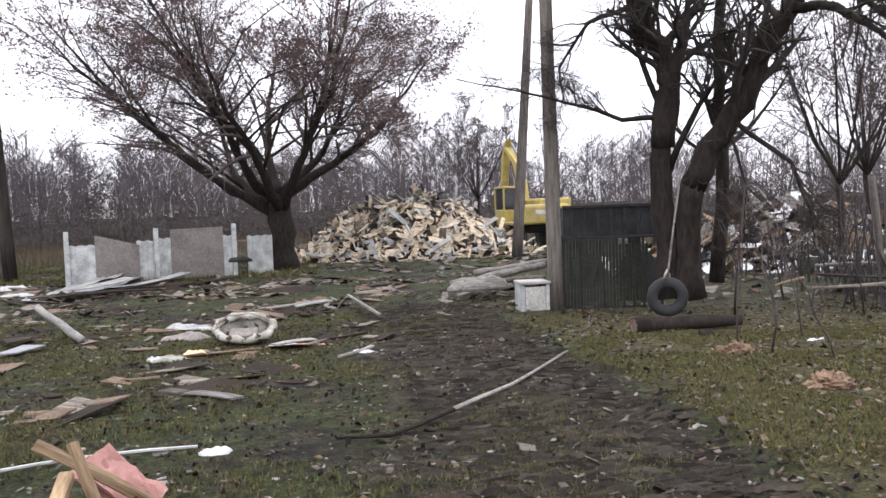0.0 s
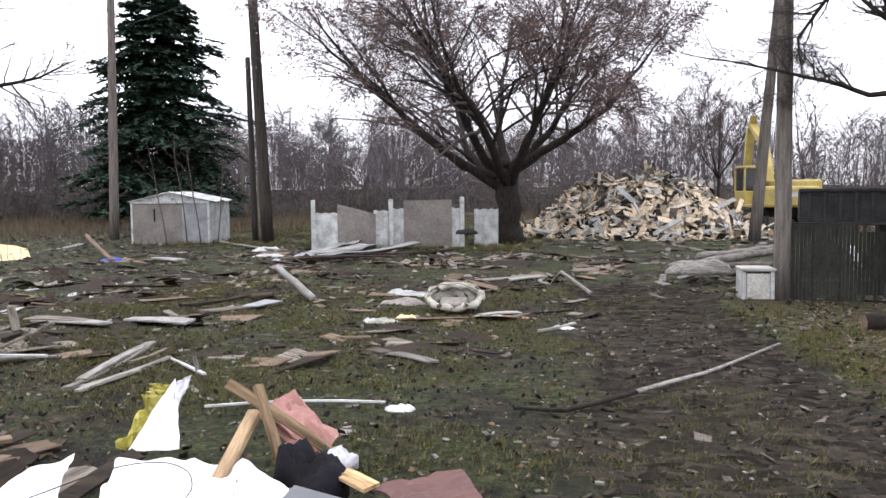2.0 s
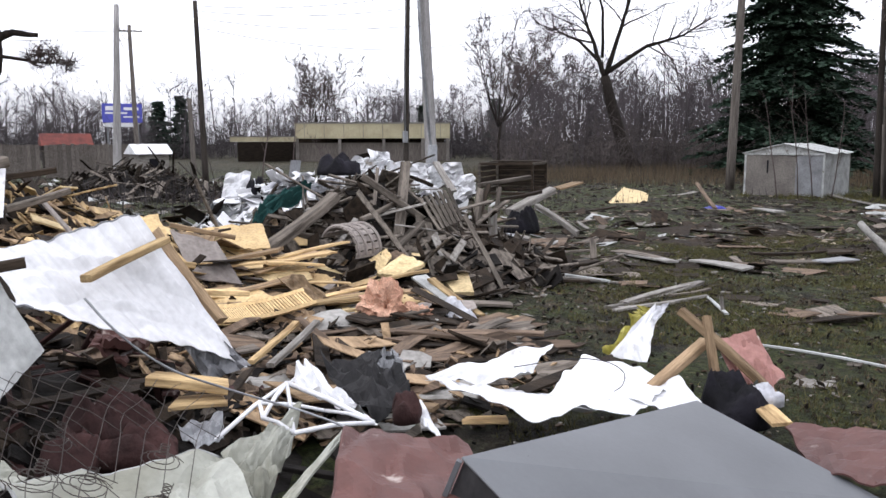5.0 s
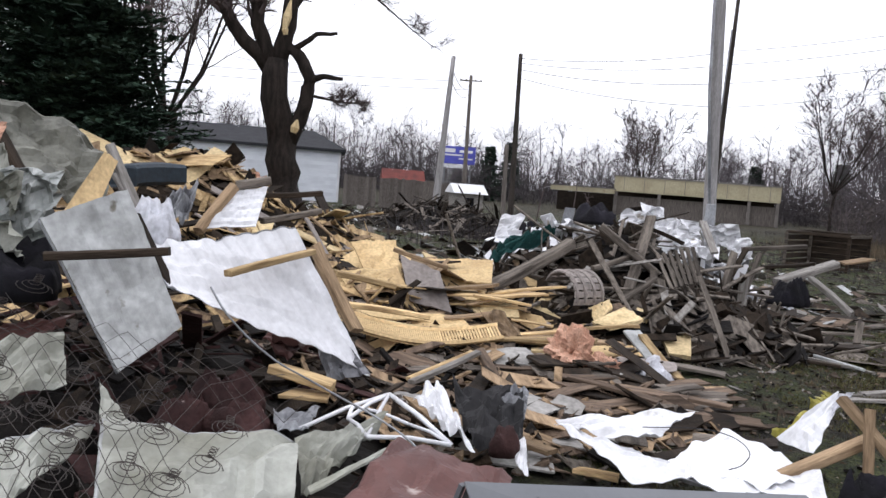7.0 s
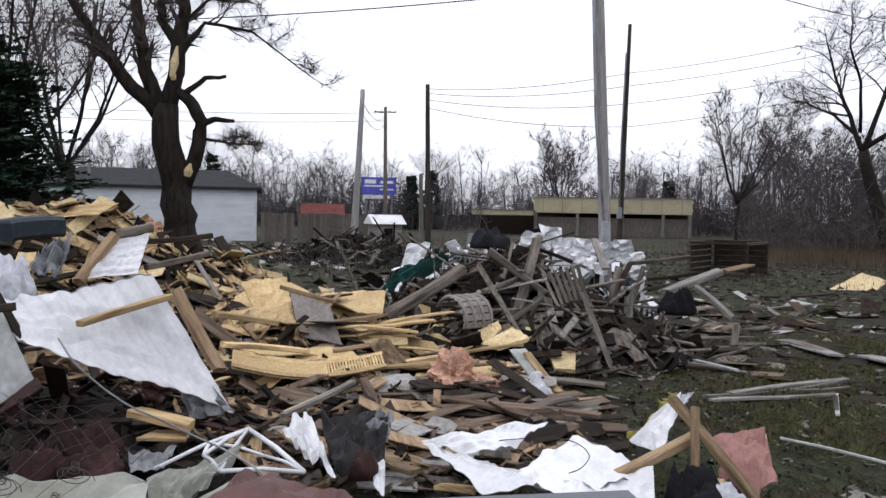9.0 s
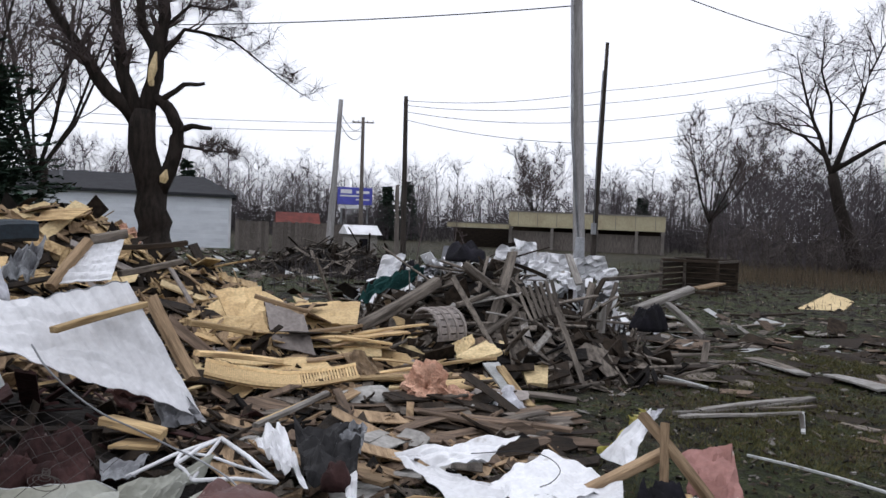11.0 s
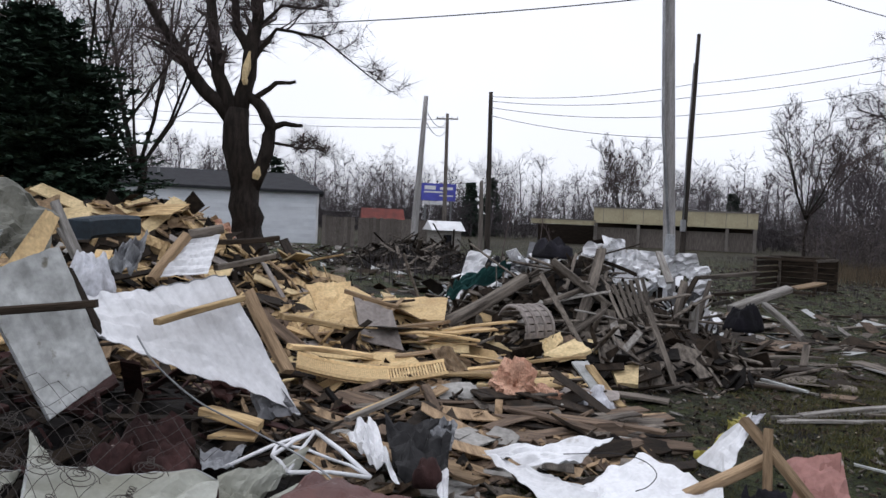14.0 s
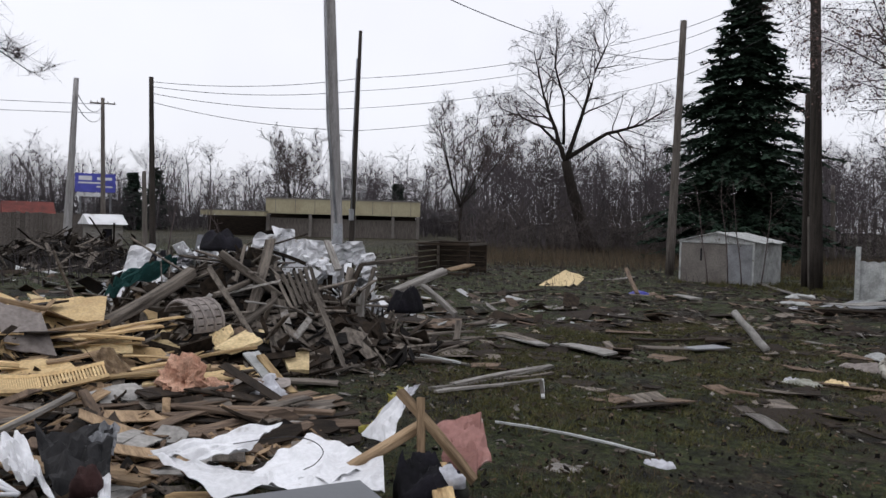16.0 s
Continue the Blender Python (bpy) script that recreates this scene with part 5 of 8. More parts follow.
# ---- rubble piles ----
# the near-black mound surfaces stand in for shade under and between boards
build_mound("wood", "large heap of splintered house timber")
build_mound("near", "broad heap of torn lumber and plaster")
build_mound("under", "heap of crushed furnishings, dark for its shaded void", "shaded_rubble")
build_mound("grey", "heap of weathered grey lumber", "shaded_rubble")
build_mound("white", "heap of scrap metal", "shaded_rubble")
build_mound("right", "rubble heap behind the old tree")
build_mound("brush", "brush and rubble pile across the lot", "shaded_rubble")
build_mound("tan", "low spread of yellow splinters", "shaded_rubble")
strew("near", 62, ["raw_wood", "tan_wood", "raw_wood", "foam", "dark_wood", "raw_wood", "grey_board", "tan_wood", "dark_wood", "pale_grey"], (0.4, 1.9), (0.03, 0.4), 13, "torn yellow pine board on the rubble", 2600, 1.0, 13, joined=218, bias=75, thick=(0.008, 0.028), fill=["tan_wood", "raw_wood", "dark_wood", "raw_wood", "dark_wood", "tan_wood", "shaded_rubble"], plates=0.3)
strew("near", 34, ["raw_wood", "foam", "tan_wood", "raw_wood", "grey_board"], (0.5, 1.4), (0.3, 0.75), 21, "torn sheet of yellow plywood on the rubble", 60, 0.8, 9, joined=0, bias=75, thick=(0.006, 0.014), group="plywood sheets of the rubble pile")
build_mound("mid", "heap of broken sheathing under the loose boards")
strew("mid", 16, ["raw_wood", "tan_wood", "raw_wood", "foam", "dark_wood", "raw_wood", "grey_board"], (0.5, 1.7), (0.05, 0.3), 24, "torn yellow board in the middle of the rubble", 1100, 1.0, 12, joined=26, bias=78, thick=(0.008, 0.026), scrap=(0.06, 0.3), fill=["tan_wood", "raw_wood", "dark_wood", "raw_wood", "dark_wood", "tan_wood", "shaded_rubble"], plates=0.3)
strew("tan", 22, ["dark_wood", "brown_wood", "grey_wood", "brown_wood", "tan_wood", "dark_wood"], (0.4, 1.6), (0.04, 0.3), 14, "splintered board on the rubble", 2000, 1.05, 10, scrap=(0.03, 0.2), joined=58, bias=80, thick=(0.006, 0.022), fill=["dark_wood", "brown_wood", "brown_wood", "shaded_rubble", "grey_wood", "tan_wood"], plates=0.3)
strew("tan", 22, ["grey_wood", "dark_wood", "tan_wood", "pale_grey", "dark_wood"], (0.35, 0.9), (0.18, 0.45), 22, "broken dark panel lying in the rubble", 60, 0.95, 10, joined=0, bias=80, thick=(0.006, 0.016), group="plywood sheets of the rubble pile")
strew("grey", 26, ["grey_wood", "dark_wood", "grey_wood", "pale_wood", "grey_wood"], (0.6, 2.3), (0.025, 0.13), 15, "weathered grey board on the lumber heap", 1800, 1.1, 17, joined=134, thick=(0.008, 0.03), fill=["grey_wood", "dark_wood", "dark_wood", "shaded_rubble"])
# hollow below the roofing sheet: its shade is painted in with dark boards
strew("under", 20, ["dark_wood", "shaded_rubble", "dark_wood", "maroon"], (0.4, 1.4), (0.04, 0.16), 19, "broken board darkened for the shaded hollow", 900, 1.0, 14, scrap=(0.05, 0.2), joined=60)
strew("white", 0, ["white_metal", "dirty_white", "dark_wood", "grey_metal", "white_metal"], (0.5, 1.8), (0.1, 0.5), 16, "bent metal strip on the scrap heap", 900, 1.0, 30, thick=(0.006, 0.02), joined=120)
strew("wood", 0, ["split_wood", "pale_grey", "split_wood", "split_wood", "dark_wood", "dirty_white", "grey_wood", "split_wood"], (0.5, 2.0), (0.06, 0.3), 12, "splintered board on the timber heap", 2600, 1.08, 24, scrap=(0.08, 0.45), joined=650)
strew("right", 0, ["pale_wood", "tan_wood", "grey_wood", "white_metal", "dark_wood"], (0.7, 2.2), (0.08, 0.4), 17, "splintered board on the far rubble", 1300, 1.15, 22, scrap=(0.08, 0.45), joined=240)
strew("brush", 0, ["dark_wood", "grey_wood", "dark_wood", "dark_wood"], (0.7, 2.5), (0.04, 0.15), 18, "grey board in the brush pile", 900, 1.3, 22, scrap=(0.08, 0.3), joined=200)


# ---- the rubble nearest the path ----
hem(sheet(((-2.02, -0.43, 1.31), (-2.23, -0.09, 1.47), (-2.10, 0.23, 0.81), (-1.89, -0.01, 0.62)), "dirty_white", "dented off-white appliance door leaning on the rubble", "appliance_door", "door", 0.035, 0.016, 36, 3, ribs=9, rib=0.003), 36, "grey_metal", "door_edge", 0.009, "grey steel edge")
board((-1.84, -0.35, 1.16), (-1.94, 0.20, 1.21), 0.045, 0.04, "dark_wood", "charred dark batten across the appliance door")
board((-2.29, -0.08, 1.37), (-2.19, 0.16, 0.98), 0.07, 0.05, "dark_wood", "dark splintered stud beside the appliance door")
hem(sheet(((-2.44, -0.09, 1.17), (-2.68, 0.74, 1.31), (-2.54, 1.22, 0.50), (-2.05, 0.21, 1.00)), "white_metal", "white ribbed metal roofing sheet sagging over the rubble", "roofing_sheet", "panel", 0.005, 0.03, 60, 5, ribs=17, rib=0.006), 60, "grey_metal", "folded_edge", 0.006, "grey folded edge")
sheet(((-2.59, 0.88, 0.71), (-2.59, 1.00, 0.77), (-2.50, 1.23, 0.51), (-2.44, 0.98, 0.49)), "grey_metal", "torn flap of grey sheet metal", "metal_flap", "panel", 0.004, 0.06, 12, 8)
board((-2.21, 0.42, 1.08), (-2.61, 0.86, 1.19), 0.05, 0.035, "raw_wood", "pale pine batten lying on the roofing sheet")
board((-2.93, 0.84, 1.22), (-2.69, 1.15, 0.70), 0.09, 0.05, "tan_wood", "brown stud along the edge of the roofing sheet")
hem(sheet(((-3.39, -1.19, 1.95), (-3.72, -0.53, 1.66), (-3.32, -0.49, 1.34), (-3.07, -0.92, 1.38)), "tarp", "grey green tarpaulin board bent over the rubble", "tarpaulin", "tarpaulin", 0.006, 0.09, 18, 11), 18, "tarp", "hem", 0.009)
sheet(((-2.64, -0.62, 1.14), (-3.22, -0.47, 1.66), (-3.34, -0.42, 1.60), (-2.81, -0.44, 1.19)), "plywood", "torn piece of yellow plywood", "plywood_piece", "board", 0.015, 0.01, 6, 12)
board((-3.02, -1.02, 1.75), (-2.83, -0.69, 1.27), 0.07, 0.05, "dark_wood", "dark bent rafter under the tarpaulin")
sheet(((-2.00, -0.87, 1.71), (-2.29, -0.70, 1.75), (-1.99, -0.64, 1.60), (-1.73, -0.73, 1.42)), "pink", "torn sheet of red brown insulation board", "insulation_board", "board", 0.03, 0.05, 10, 14)
board((-3.92, -0.57, 1.53), (-3.57, -0.30, 1.22), 0.09, 0.03, "pale_wood", "whitewashed board standing in the rubble")
board((-3.81, -0.60, 1.73), (-3.48, -0.29, 1.27), 0.07, 0.03, "pale_wood", "pale board leaning in the rubble")
sheet(((-5.52, -0.74, 1.28), (-5.65, -0.62, 1.27), (-5.06, -0.54, 1.11), (-4.93, -0.65, 1.13)), "plywood", "small yellow plywood offcut on the heap", "plywood_piece", "board", 0.015, 0.008, 5, 16)
sheet(((-4.89, -0.38, 1.38), (-5.13, -0.19, 1.47), (-4.62, -0.18, 1.20), (-4.47, -0.40, 1.17)), "grey_metal", "curled strip of grey sheet metal", "metal_strip", "panel", 0.004, 0.12, 12, 17)
board((-5.76, -1.02, 1.46), (-6.27, -0.59, 1.52), 0.3, 0.2, "dark_blue", "dark blue green trunk half buried", "storage_trunk")
# framed white panel further back
sheet(((-5.64, -0.19, 1.05), (-5.97, 0.02, 1.41), (-6.10, 0.31, 1.46), (-5.69, 0.25, 1.09)), "white_metal", "white siding panel nailed to a broken frame", "white_siding", "siding", 0.008, 0.02, 16, 19, ribs=10, rib=0.006)
board((-5.62, -0.26, 1.01), (-5.97, 0.01, 1.45), 0.09, 0.09, "tan_wood", "brown frame stud of the siding panel")
board((-5.97, -0.00, 1.45), (-6.15, 0.32, 1.52), 0.09, 0.09, "grey_wood", "grey frame stud of the siding panel")
board((-6.10, 0.26, 1.12), (-6.64, 0.84, 1.24), 0.06, 0.06, "grey_wood", "grey stud lying on the rubble")
board((-7.39, 0.08, 1.33), (-7.74, 0.84, 1.40), 0.1, 0.06, "dark_wood", "dark beam lying on the rubble")
wool((-9.93, -0.56, 1.38), (0.3, 0.4, 0.26), "pink", "torn pink insulation batt on the heap", 21, "insulation_batt")
wool((-9.8, -0.2, 1.3), (0.28, 0.34, 0.26), "pink", "ragged pink insulation on the heap", 22, "insulation_batt")
cloth((-10.29, -0.83, 1.55), (0.6, 0.5, 10), "tan_wood", "crumpled brown paper facing on the heap", "paper_wad", "paper", 23, 0.3)
# yellow panels in the middle
sheet(((-6.74, 1.17, 0.92), (-7.02, 1.67, 0.93), (-6.32, 1.75, 0.52), (-6.24, 1.36, 0.56)), "plywood", "ripped sheet of yellow plywood", "plywood_sheet", "board", 0.015, 0.04, 10, 25)
sheet(((-6.62, 1.70, 0.81), (-6.48, 2.12, 0.69), (-5.96, 2.21, 0.33), (-6.01, 1.78, 0.42)), "grey_board", "grey brown hardboard piece on the heap", "hardboard_piece", "board", 0.012, 0.02, 8, 26)
sheet(((-7.81, 1.93, 0.69), (-7.88, 2.90, 0.66), (-7.09, 2.78, 0.46), (-7.11, 1.89, 0.45)), "plywood", "wide bowed plywood sheet", "plywood_sheet", "board", 0.018, 0.06, 12, 27)
sheet(((-7.11, 1.87, 0.74), (-6.97, 2.20, 0.70), (-6.69, 2.04, 0.62), (-6.71, 1.82, 0.64)), "tan_wood", "brown plywood offcut on the heap", "plywood_piece", "board", 0.015, 0.03, 6, 28)
sheet(((-6.14, 1.06, 0.48), (-6.22, 1.61, 0.55), (-5.92, 1.60, 0.53), (-5.84, 1.07, 0.44)), "tan_wood", "folded brown plywood strip", "plywood_strip", "board", 0.02, 0.02, 6, 29)
sheet(((-5.64, 1.18, 0.39), (-5.87, 2.18, 0.27), (-5.66, 2.24, 0.26), (-5.44, 1.21, 0.35)), "plywood", "long yellow plywood strip", "plywood_strip", "board", 0.015, 0.03, 8, 30)


def slotted_panel(a, b, c, d):
    """Yellow tray with fine ribs, its far end pierced by narrow slots, sagging in the middle."""
    a, b, c, d = (Vector(p) for p in (a, b, c, d))
    root = thing("ribbed_tray", Matrix.Translation(a), "yellow ribbed tray with narrow slots at one end", "panel")
    sag = lambda f: Vector((0, 0, -0.1 * math.sin(f * math.pi)))
    for name, lo, hi, n, fill in (("ribbed_face", 0.0, 0.6, 44, 0.72), ("slat", 0.6, 1.0, 20, 0.6)):
        V, F = [], []
        for i in range(n):
            if name == "slat" and V:
                part(name, mesh_of(name, V, F, "plywood"), "plywood", root)
                V, F = [], []
            f0, f1 = lo + (hi - lo) * (i + 0.1) / n, lo + (hi - lo) * (i + 0.1 + fill) / n
            top = [a.lerp(b, f0) + sag(f0), a.lerp(b, f1) + sag(f1), d.lerp(c, f1) + sag(f1), d.lerp(c, f0) + sag(f0)]
            k = len(V)
            V += [p - a for p in top] + [p - a - Vector((0, 0, 0.012)) for p in top]
            F += [tuple(k + q for q in f) for f in ((0, 1, 2, 3), (7, 6, 5, 4), (0, 4, 5, 1), (1, 5, 6, 2), (2, 6, 7, 3), (3, 7, 4, 0))]
        last = part(name, mesh_of(name, V, F, "plywood"), "plywood", root)
        if name == "ribbed_face":
            tagged(last, kind="stuff")
    V, F = [], []
    for i in range(13):
        f = i / 12 * 0.62
        for p, q, dz in ((a, b, -0.012), (d, c, -0.012), (d, c, -0.03), (a, b, -0.03)):
            V.append(p.lerp(q, f) - a + sag(f) + Vector((0, 0, dz)))
    for i in range(12):
        for k in range(4):
            F.append((i * 4 + k, i * 4 + (k + 1) % 4, i * 4 + 4 + (k + 1) % 4, i * 4 + 4 + k))
    part("backing", mesh_of("backing", V, F, "plywood"), "plywood", root)
    for p, q in ((a, b), (d, c)):
        V, F = [], []
        tube(V, F, [p.lerp(q, i / 10) - a + sag(i / 10) for i in range(11)], [0.022] * 11, 4)
        part("rail", mesh_of("rail", V, F, "plywood"), "plywood", root)


slotted_panel((-5.14, 1.14, 0.43), (-5.11, 2.50, 0.39), (-4.78, 2.49, 0.34), (-4.74, 1.14, 0.38))
sheet(((-5.53, 2.41, 0.42), (-5.49, 2.62, 0.46), (-5.15, 2.77, 0.27), (-5.10, 2.54, 0.25)), "tan_wood", "curled flap of brown hardboard", "hardboard_flap", "board", 0.01, 0.06, 8, 33)
wool((-4.75, 3.12, 0.2), (0.2, 0.27, 0.27), "pink", "wad of pink glass wool insulation", 34)
wool((-4.66, 3.34, 0.12), (0.16, 0.19, 0.16), "pink", "small wad of pink glass wool", 35)
sheet(((-5.93, 4.01, 0.24), (-5.97, 4.20, 0.25), (-5.23, 4.17, 0.10), (-5.18, 4.01, 0.07)), "dirty_white", "white trim board fallen on the splinters", "trim_board", "board", 0.02, 0.01, 6, 36)
cloth((-5.00, 3.92, 0.00), (0.75, 0.4, -20), "plastic", "crumpled translucent plastic sheeting", "plastic_sheeting", "plastic", 37, 0.2, 20, 1.3)
board((-5.77, 4.15, 0.25), (-4.80, 4.16, 0.03), 0.09, 0.03, "raw_wood", "pine board across the plastic sheeting")
sheet(((-6.25, 4.57, 0.12), (-6.22, 4.89, 0.16), (-5.85, 4.74, 0.00), (-5.94, 4.54, 0.00)), "foam", "pale yellow foam board offcut", "foam_board", "board", 0.05, 0.005, 5, 38)
sheet(((-6.82, 4.49, 0.33), (-6.87, 4.65, 0.38), (-6.56, 4.61, 0.28), (-6.51, 4.46, 0.24)), "foam", "small yellow foam offcut on the splinters", "foam_board", "board", 0.05, 0.005, 5, 39)
sheet(((-6.41, 3.84, 0.22), (-6.59, 4.26, 0.38), (-6.23, 4.34, 0.31), (-6.16, 3.95, 0.21)), "foam", "bent yellow insulation board", "foam_board", "board", 0.04, 0.02, 6, 40)
for a, b, w, t, m in (
    ((-4.97, 2.14, 0.14), (-4.83, 3.53, 0.09), 0.16, 0.03, "dark_wood"),
    ((-4.72, 2.40, 0.17), (-4.64, 3.46, 0.20), 0.2, 0.025, "grey_wood"),
    ((-4.50, 2.48, 0.16), (-3.86, 3.81, 0.09), 0.14, 0.03, "brown_wood"),
    ((-4.19, 2.89, 0.16), (-3.66, 3.50, 0.11), 0.12, 0.03, "brown_wood"),
    ((-4.16, 3.31, 0.11), (-3.80, 4.16, 0.06), 0.1, 0.03, "brown_wood"),
    ((-5.36, 4.10, 0.06), (-5.24, 4.86, -0.01), 0.2, 0.03, "grey_wood"),
    ((-3.62, 1.56, 0.22), (-4.35, 2.16, 0.29), 0.05, 0.03, "raw_wood"),
    ((-4.64, 2.26, 0.25), (-3.92, 2.30, 0.12), 0.08, 0.05, "brown_wood"),
    ((-2.32, 0.67, 0.58), (-2.14, 1.05, 0.52), 0.11, 0.05, "raw_wood"),
    ((-2.22, 0.72, 0.47), (-2.14, 1.03, 0.47), 0.16, 0.02, "raw_wood"),
    ((-2.35, 2.42, 0.05), (-2.17, 2.64, 0.07), 0.08, 0.03, "raw_wood"),
    ((-2.62, 2.17, 0.11), (-2.47, 2.35, 0.10), 0.1, 0.03, "tan_wood"),
    ((-5.98, 1.57, 0.94), (-5.74, 2.11, 0.81), 0.05, 0.04, "tan_wood"),
    ((-4.77, 0.96, 0.82), (-4.98, 1.53, 0.70), 0.12, 0.05, "raw_wood"),
    ((-3.98, 1.07, 0.68), (-4.36, 1.78, 0.55), 0.12, 0.04, "raw_wood"),
    ((-5.71, 2.37, 0.56), (-5.81, 2.98, 0.48), 0.06, 0.03, "raw_wood"),
    ((-5.70, 3.44, 0.28), (-5.71, 4.11, 0.35), 0.05, 0.03, "raw_wood"),
    ((-3.08, 1.51, 0.33), (-3.73, 2.08, 0.42), 0.05, 0.03, "pale_wood"),
):
    board(a, b, w, t, m)
sheet(((-3.43, 0.79, 0.45), (-3.42, 0.62, 0.60), (-3.31, 0.56, 0.54), (-3.23, 0.73, 0.41)), "red_metal", "dull red metal cover half buried", "metal_cover", "panel", 0.02, 0.04, 8, 44)
sheet(((-3.44, 0.63, 0.56), (-3.56, 0.97, 0.50), (-3.29, 0.84, 0.48), (-3.24, 0.61, 0.53)), "red_metal", "dull red cushion panel in the rubble", "red_plywood", "plywood", 0.05, 0.05, 8, 45)


def pallet(m):
    root = thing("pallet", m, "weathered dark grey wooden pallet under the boards", "pallet")
    for i in range(6):
        part("slat", blocks(((-0.5 + i * 0.2, 0, 0.11), (0.11, 0.95, 0.02)), bevel=0.004), "dark_wood", root)
    for y in (-0.42, 0, 0.42):
        part("bearer", blocks(((0, y, 0.05), (1.1, 0.06, 0.09)), bevel=0.004), "dark_wood", root)


pallet(Matrix.Translation((-3.66, 2.57, 0.08)) @ pose(0, 0, -0.12, 0, 14, 70))

# ---- box spring ----
def box_spring():
    """A burst box spring: torn ticking, coil springs and a net of border wire."""
    a, b, c, d = (Vector(p) for p in ((-1.80, -0.82, 1.02), (-2.03, 0.88, 0.54), (-0.73, 0.89, 0.32), (-0.25, -0.12, 0.51)))
    root = thing("box_spring", Matrix.Translation(a), "burst box spring with bare rusty coils and wire net", "mattress")
    rng = random.Random(6)
    at = lambda u, v: a.lerp(b, u).lerp(d.lerp(c, u), v) - a
    nrm = (b - a).cross(d - a).normalized()
    nrm = nrm if nrm.z > 0 else -nrm
    e1 = (b - a).normalized()
    e2 = nrm.cross(e1)
    for q in ((-1.22, -0.30, 0.57), (-1.31, -0.18, 0.57), (-0.99, -0.18, 0.48), (-1.32, -0.03, 0.55), (-1.33, 0.13, 0.53), (-1.33, 0.28, 0.48), (-1.00, 0.38, 0.40), (-1.03, 0.24, 0.42), (-1.21, 0.49, 0.40), (-1.46, 0.56, 0.47), (-1.17, -0.05, 0.49), (-1.60, -0.11, 0.64), (-1.58, 0.20, 0.56), (-1.49, -0.42, 0.67), (-0.91, 0.02, 0.44), (-1.83, -0.52, 0.85), (-1.96, -0.44, 0.97)):
        p = Vector(q) - a
        V, F, pts = [], [], []
        size = rng.uniform(0.85, 1.1)
        tip = (nrm + e2 * rng.uniform(-0.3, 0.3) + e1 * rng.uniform(-0.3, 0.3)).normalized()
        for k in range(91):
            f = k / 90
            w = f * 6.283 * 7
            r = (0.072 * (1 - min(1.0, f / 0.45)) + 0.017) * size
            pts.append(p + (e1 * math.cos(w) + e2 * math.sin(w)) * r + tip * (0.03 + 0.09 * f))
        tube(V, F, pts, [0.0021] * 91, 4)
        part("coil_spring", mesh_of("coil_spring", V, F, "wire", True), "wire", root)
    for s in (1, -1):
        for i in range(17):
            V, F = [], []
            u = i / 16
            pts = []
            for k in range(22):
                v = k / 21
                uu = u + s * (v - 0.5) * 0.5 + 0.02 * noise.noise((v * 5, i * 1.7, s))
                if 0 <= uu <= 1 and not (uu > 0.62 and v > 0.42):
                    pts.append(at(uu, v) + Vector((0, 0, 0.05 + 0.07 * noise.noise((uu * 5, v * 5, 1)))))
            if len(pts) > 2:
                tube(V, F, pts, [0.0016] * len(pts), 4)
                part("net_wire", mesh_of("net_wire", V, F, "wire", True), "wire", root)
    return root


box_spring()
hem(sheet(((-1.44, 0.04, 0.52), (-1.68, 0.85, 0.41), (-0.98, 0.88, 0.23), (-0.66, 0.23, 0.35)), "ticking", "torn off-white mattress ticking", "mattress_ticking", "cloth", 0.006, 0.07, 22, 51), 22, "dirty_white", "piping", 0.008)
hem(sheet(((-1.03, -0.35, 0.52), (-1.38, 0.03, 0.53), (-1.10, -0.02, 0.43), (-0.66, -0.19, 0.42)), "ticking", "ripped flap of dirty ticking", "mattress_ticking", "cloth", 0.006, 0.06, 14, 52), 14, "dirty_white", "piping", 0.007)
sheet(((-1.66, -0.65, 0.76), (-1.92, -0.27, 0.78), (-1.73, -0.19, 0.59), (-1.41, -0.48, 0.58)), "ticking", "stained grey cloth under the wire net", "cloth", "cloth", 0.006, 0.08, 14, 53)
sheet(((-1.73, -0.05, 0.62), (-1.57, 0.13, 0.49), (-1.51, 0.10, 0.48), (-1.48, 0.02, 0.50)), "ticking", "pointed rag of white ticking", "cloth", "cloth", 0.005, 0.03, 8, 54)
sheet(((-2.04, -0.79, 0.74), (-2.32, -0.34, 0.80), (-2.08, -0.40, 0.74), (-1.76, -0.67, 0.66)), "red_metal", "strip of dull red vinyl", "vinyl_strip", "cloth", 0.01, 0.04, 10, 55)
cloth((-2.14, 0.46, 0.45), (0.45, 0.35, 15), "maroon", "ragged dark red blanket snagged on wire", "blanket", "cloth", 56, 0.16, 22, 1.4)
cloth((-1.90, 0.55, 0.41), (0.45, 0.3, 45), "maroon", "torn maroon cloth in the rubble", "blanket", "cloth", 57, 0.12, 18, 1.4)
cloth((-1.91, 0.30, 0.39), (0.3, 0.25, 5), "maroon", "scrap of stained red cloth", "blanket", "cloth", 58, 0.16, 14, 1.3)
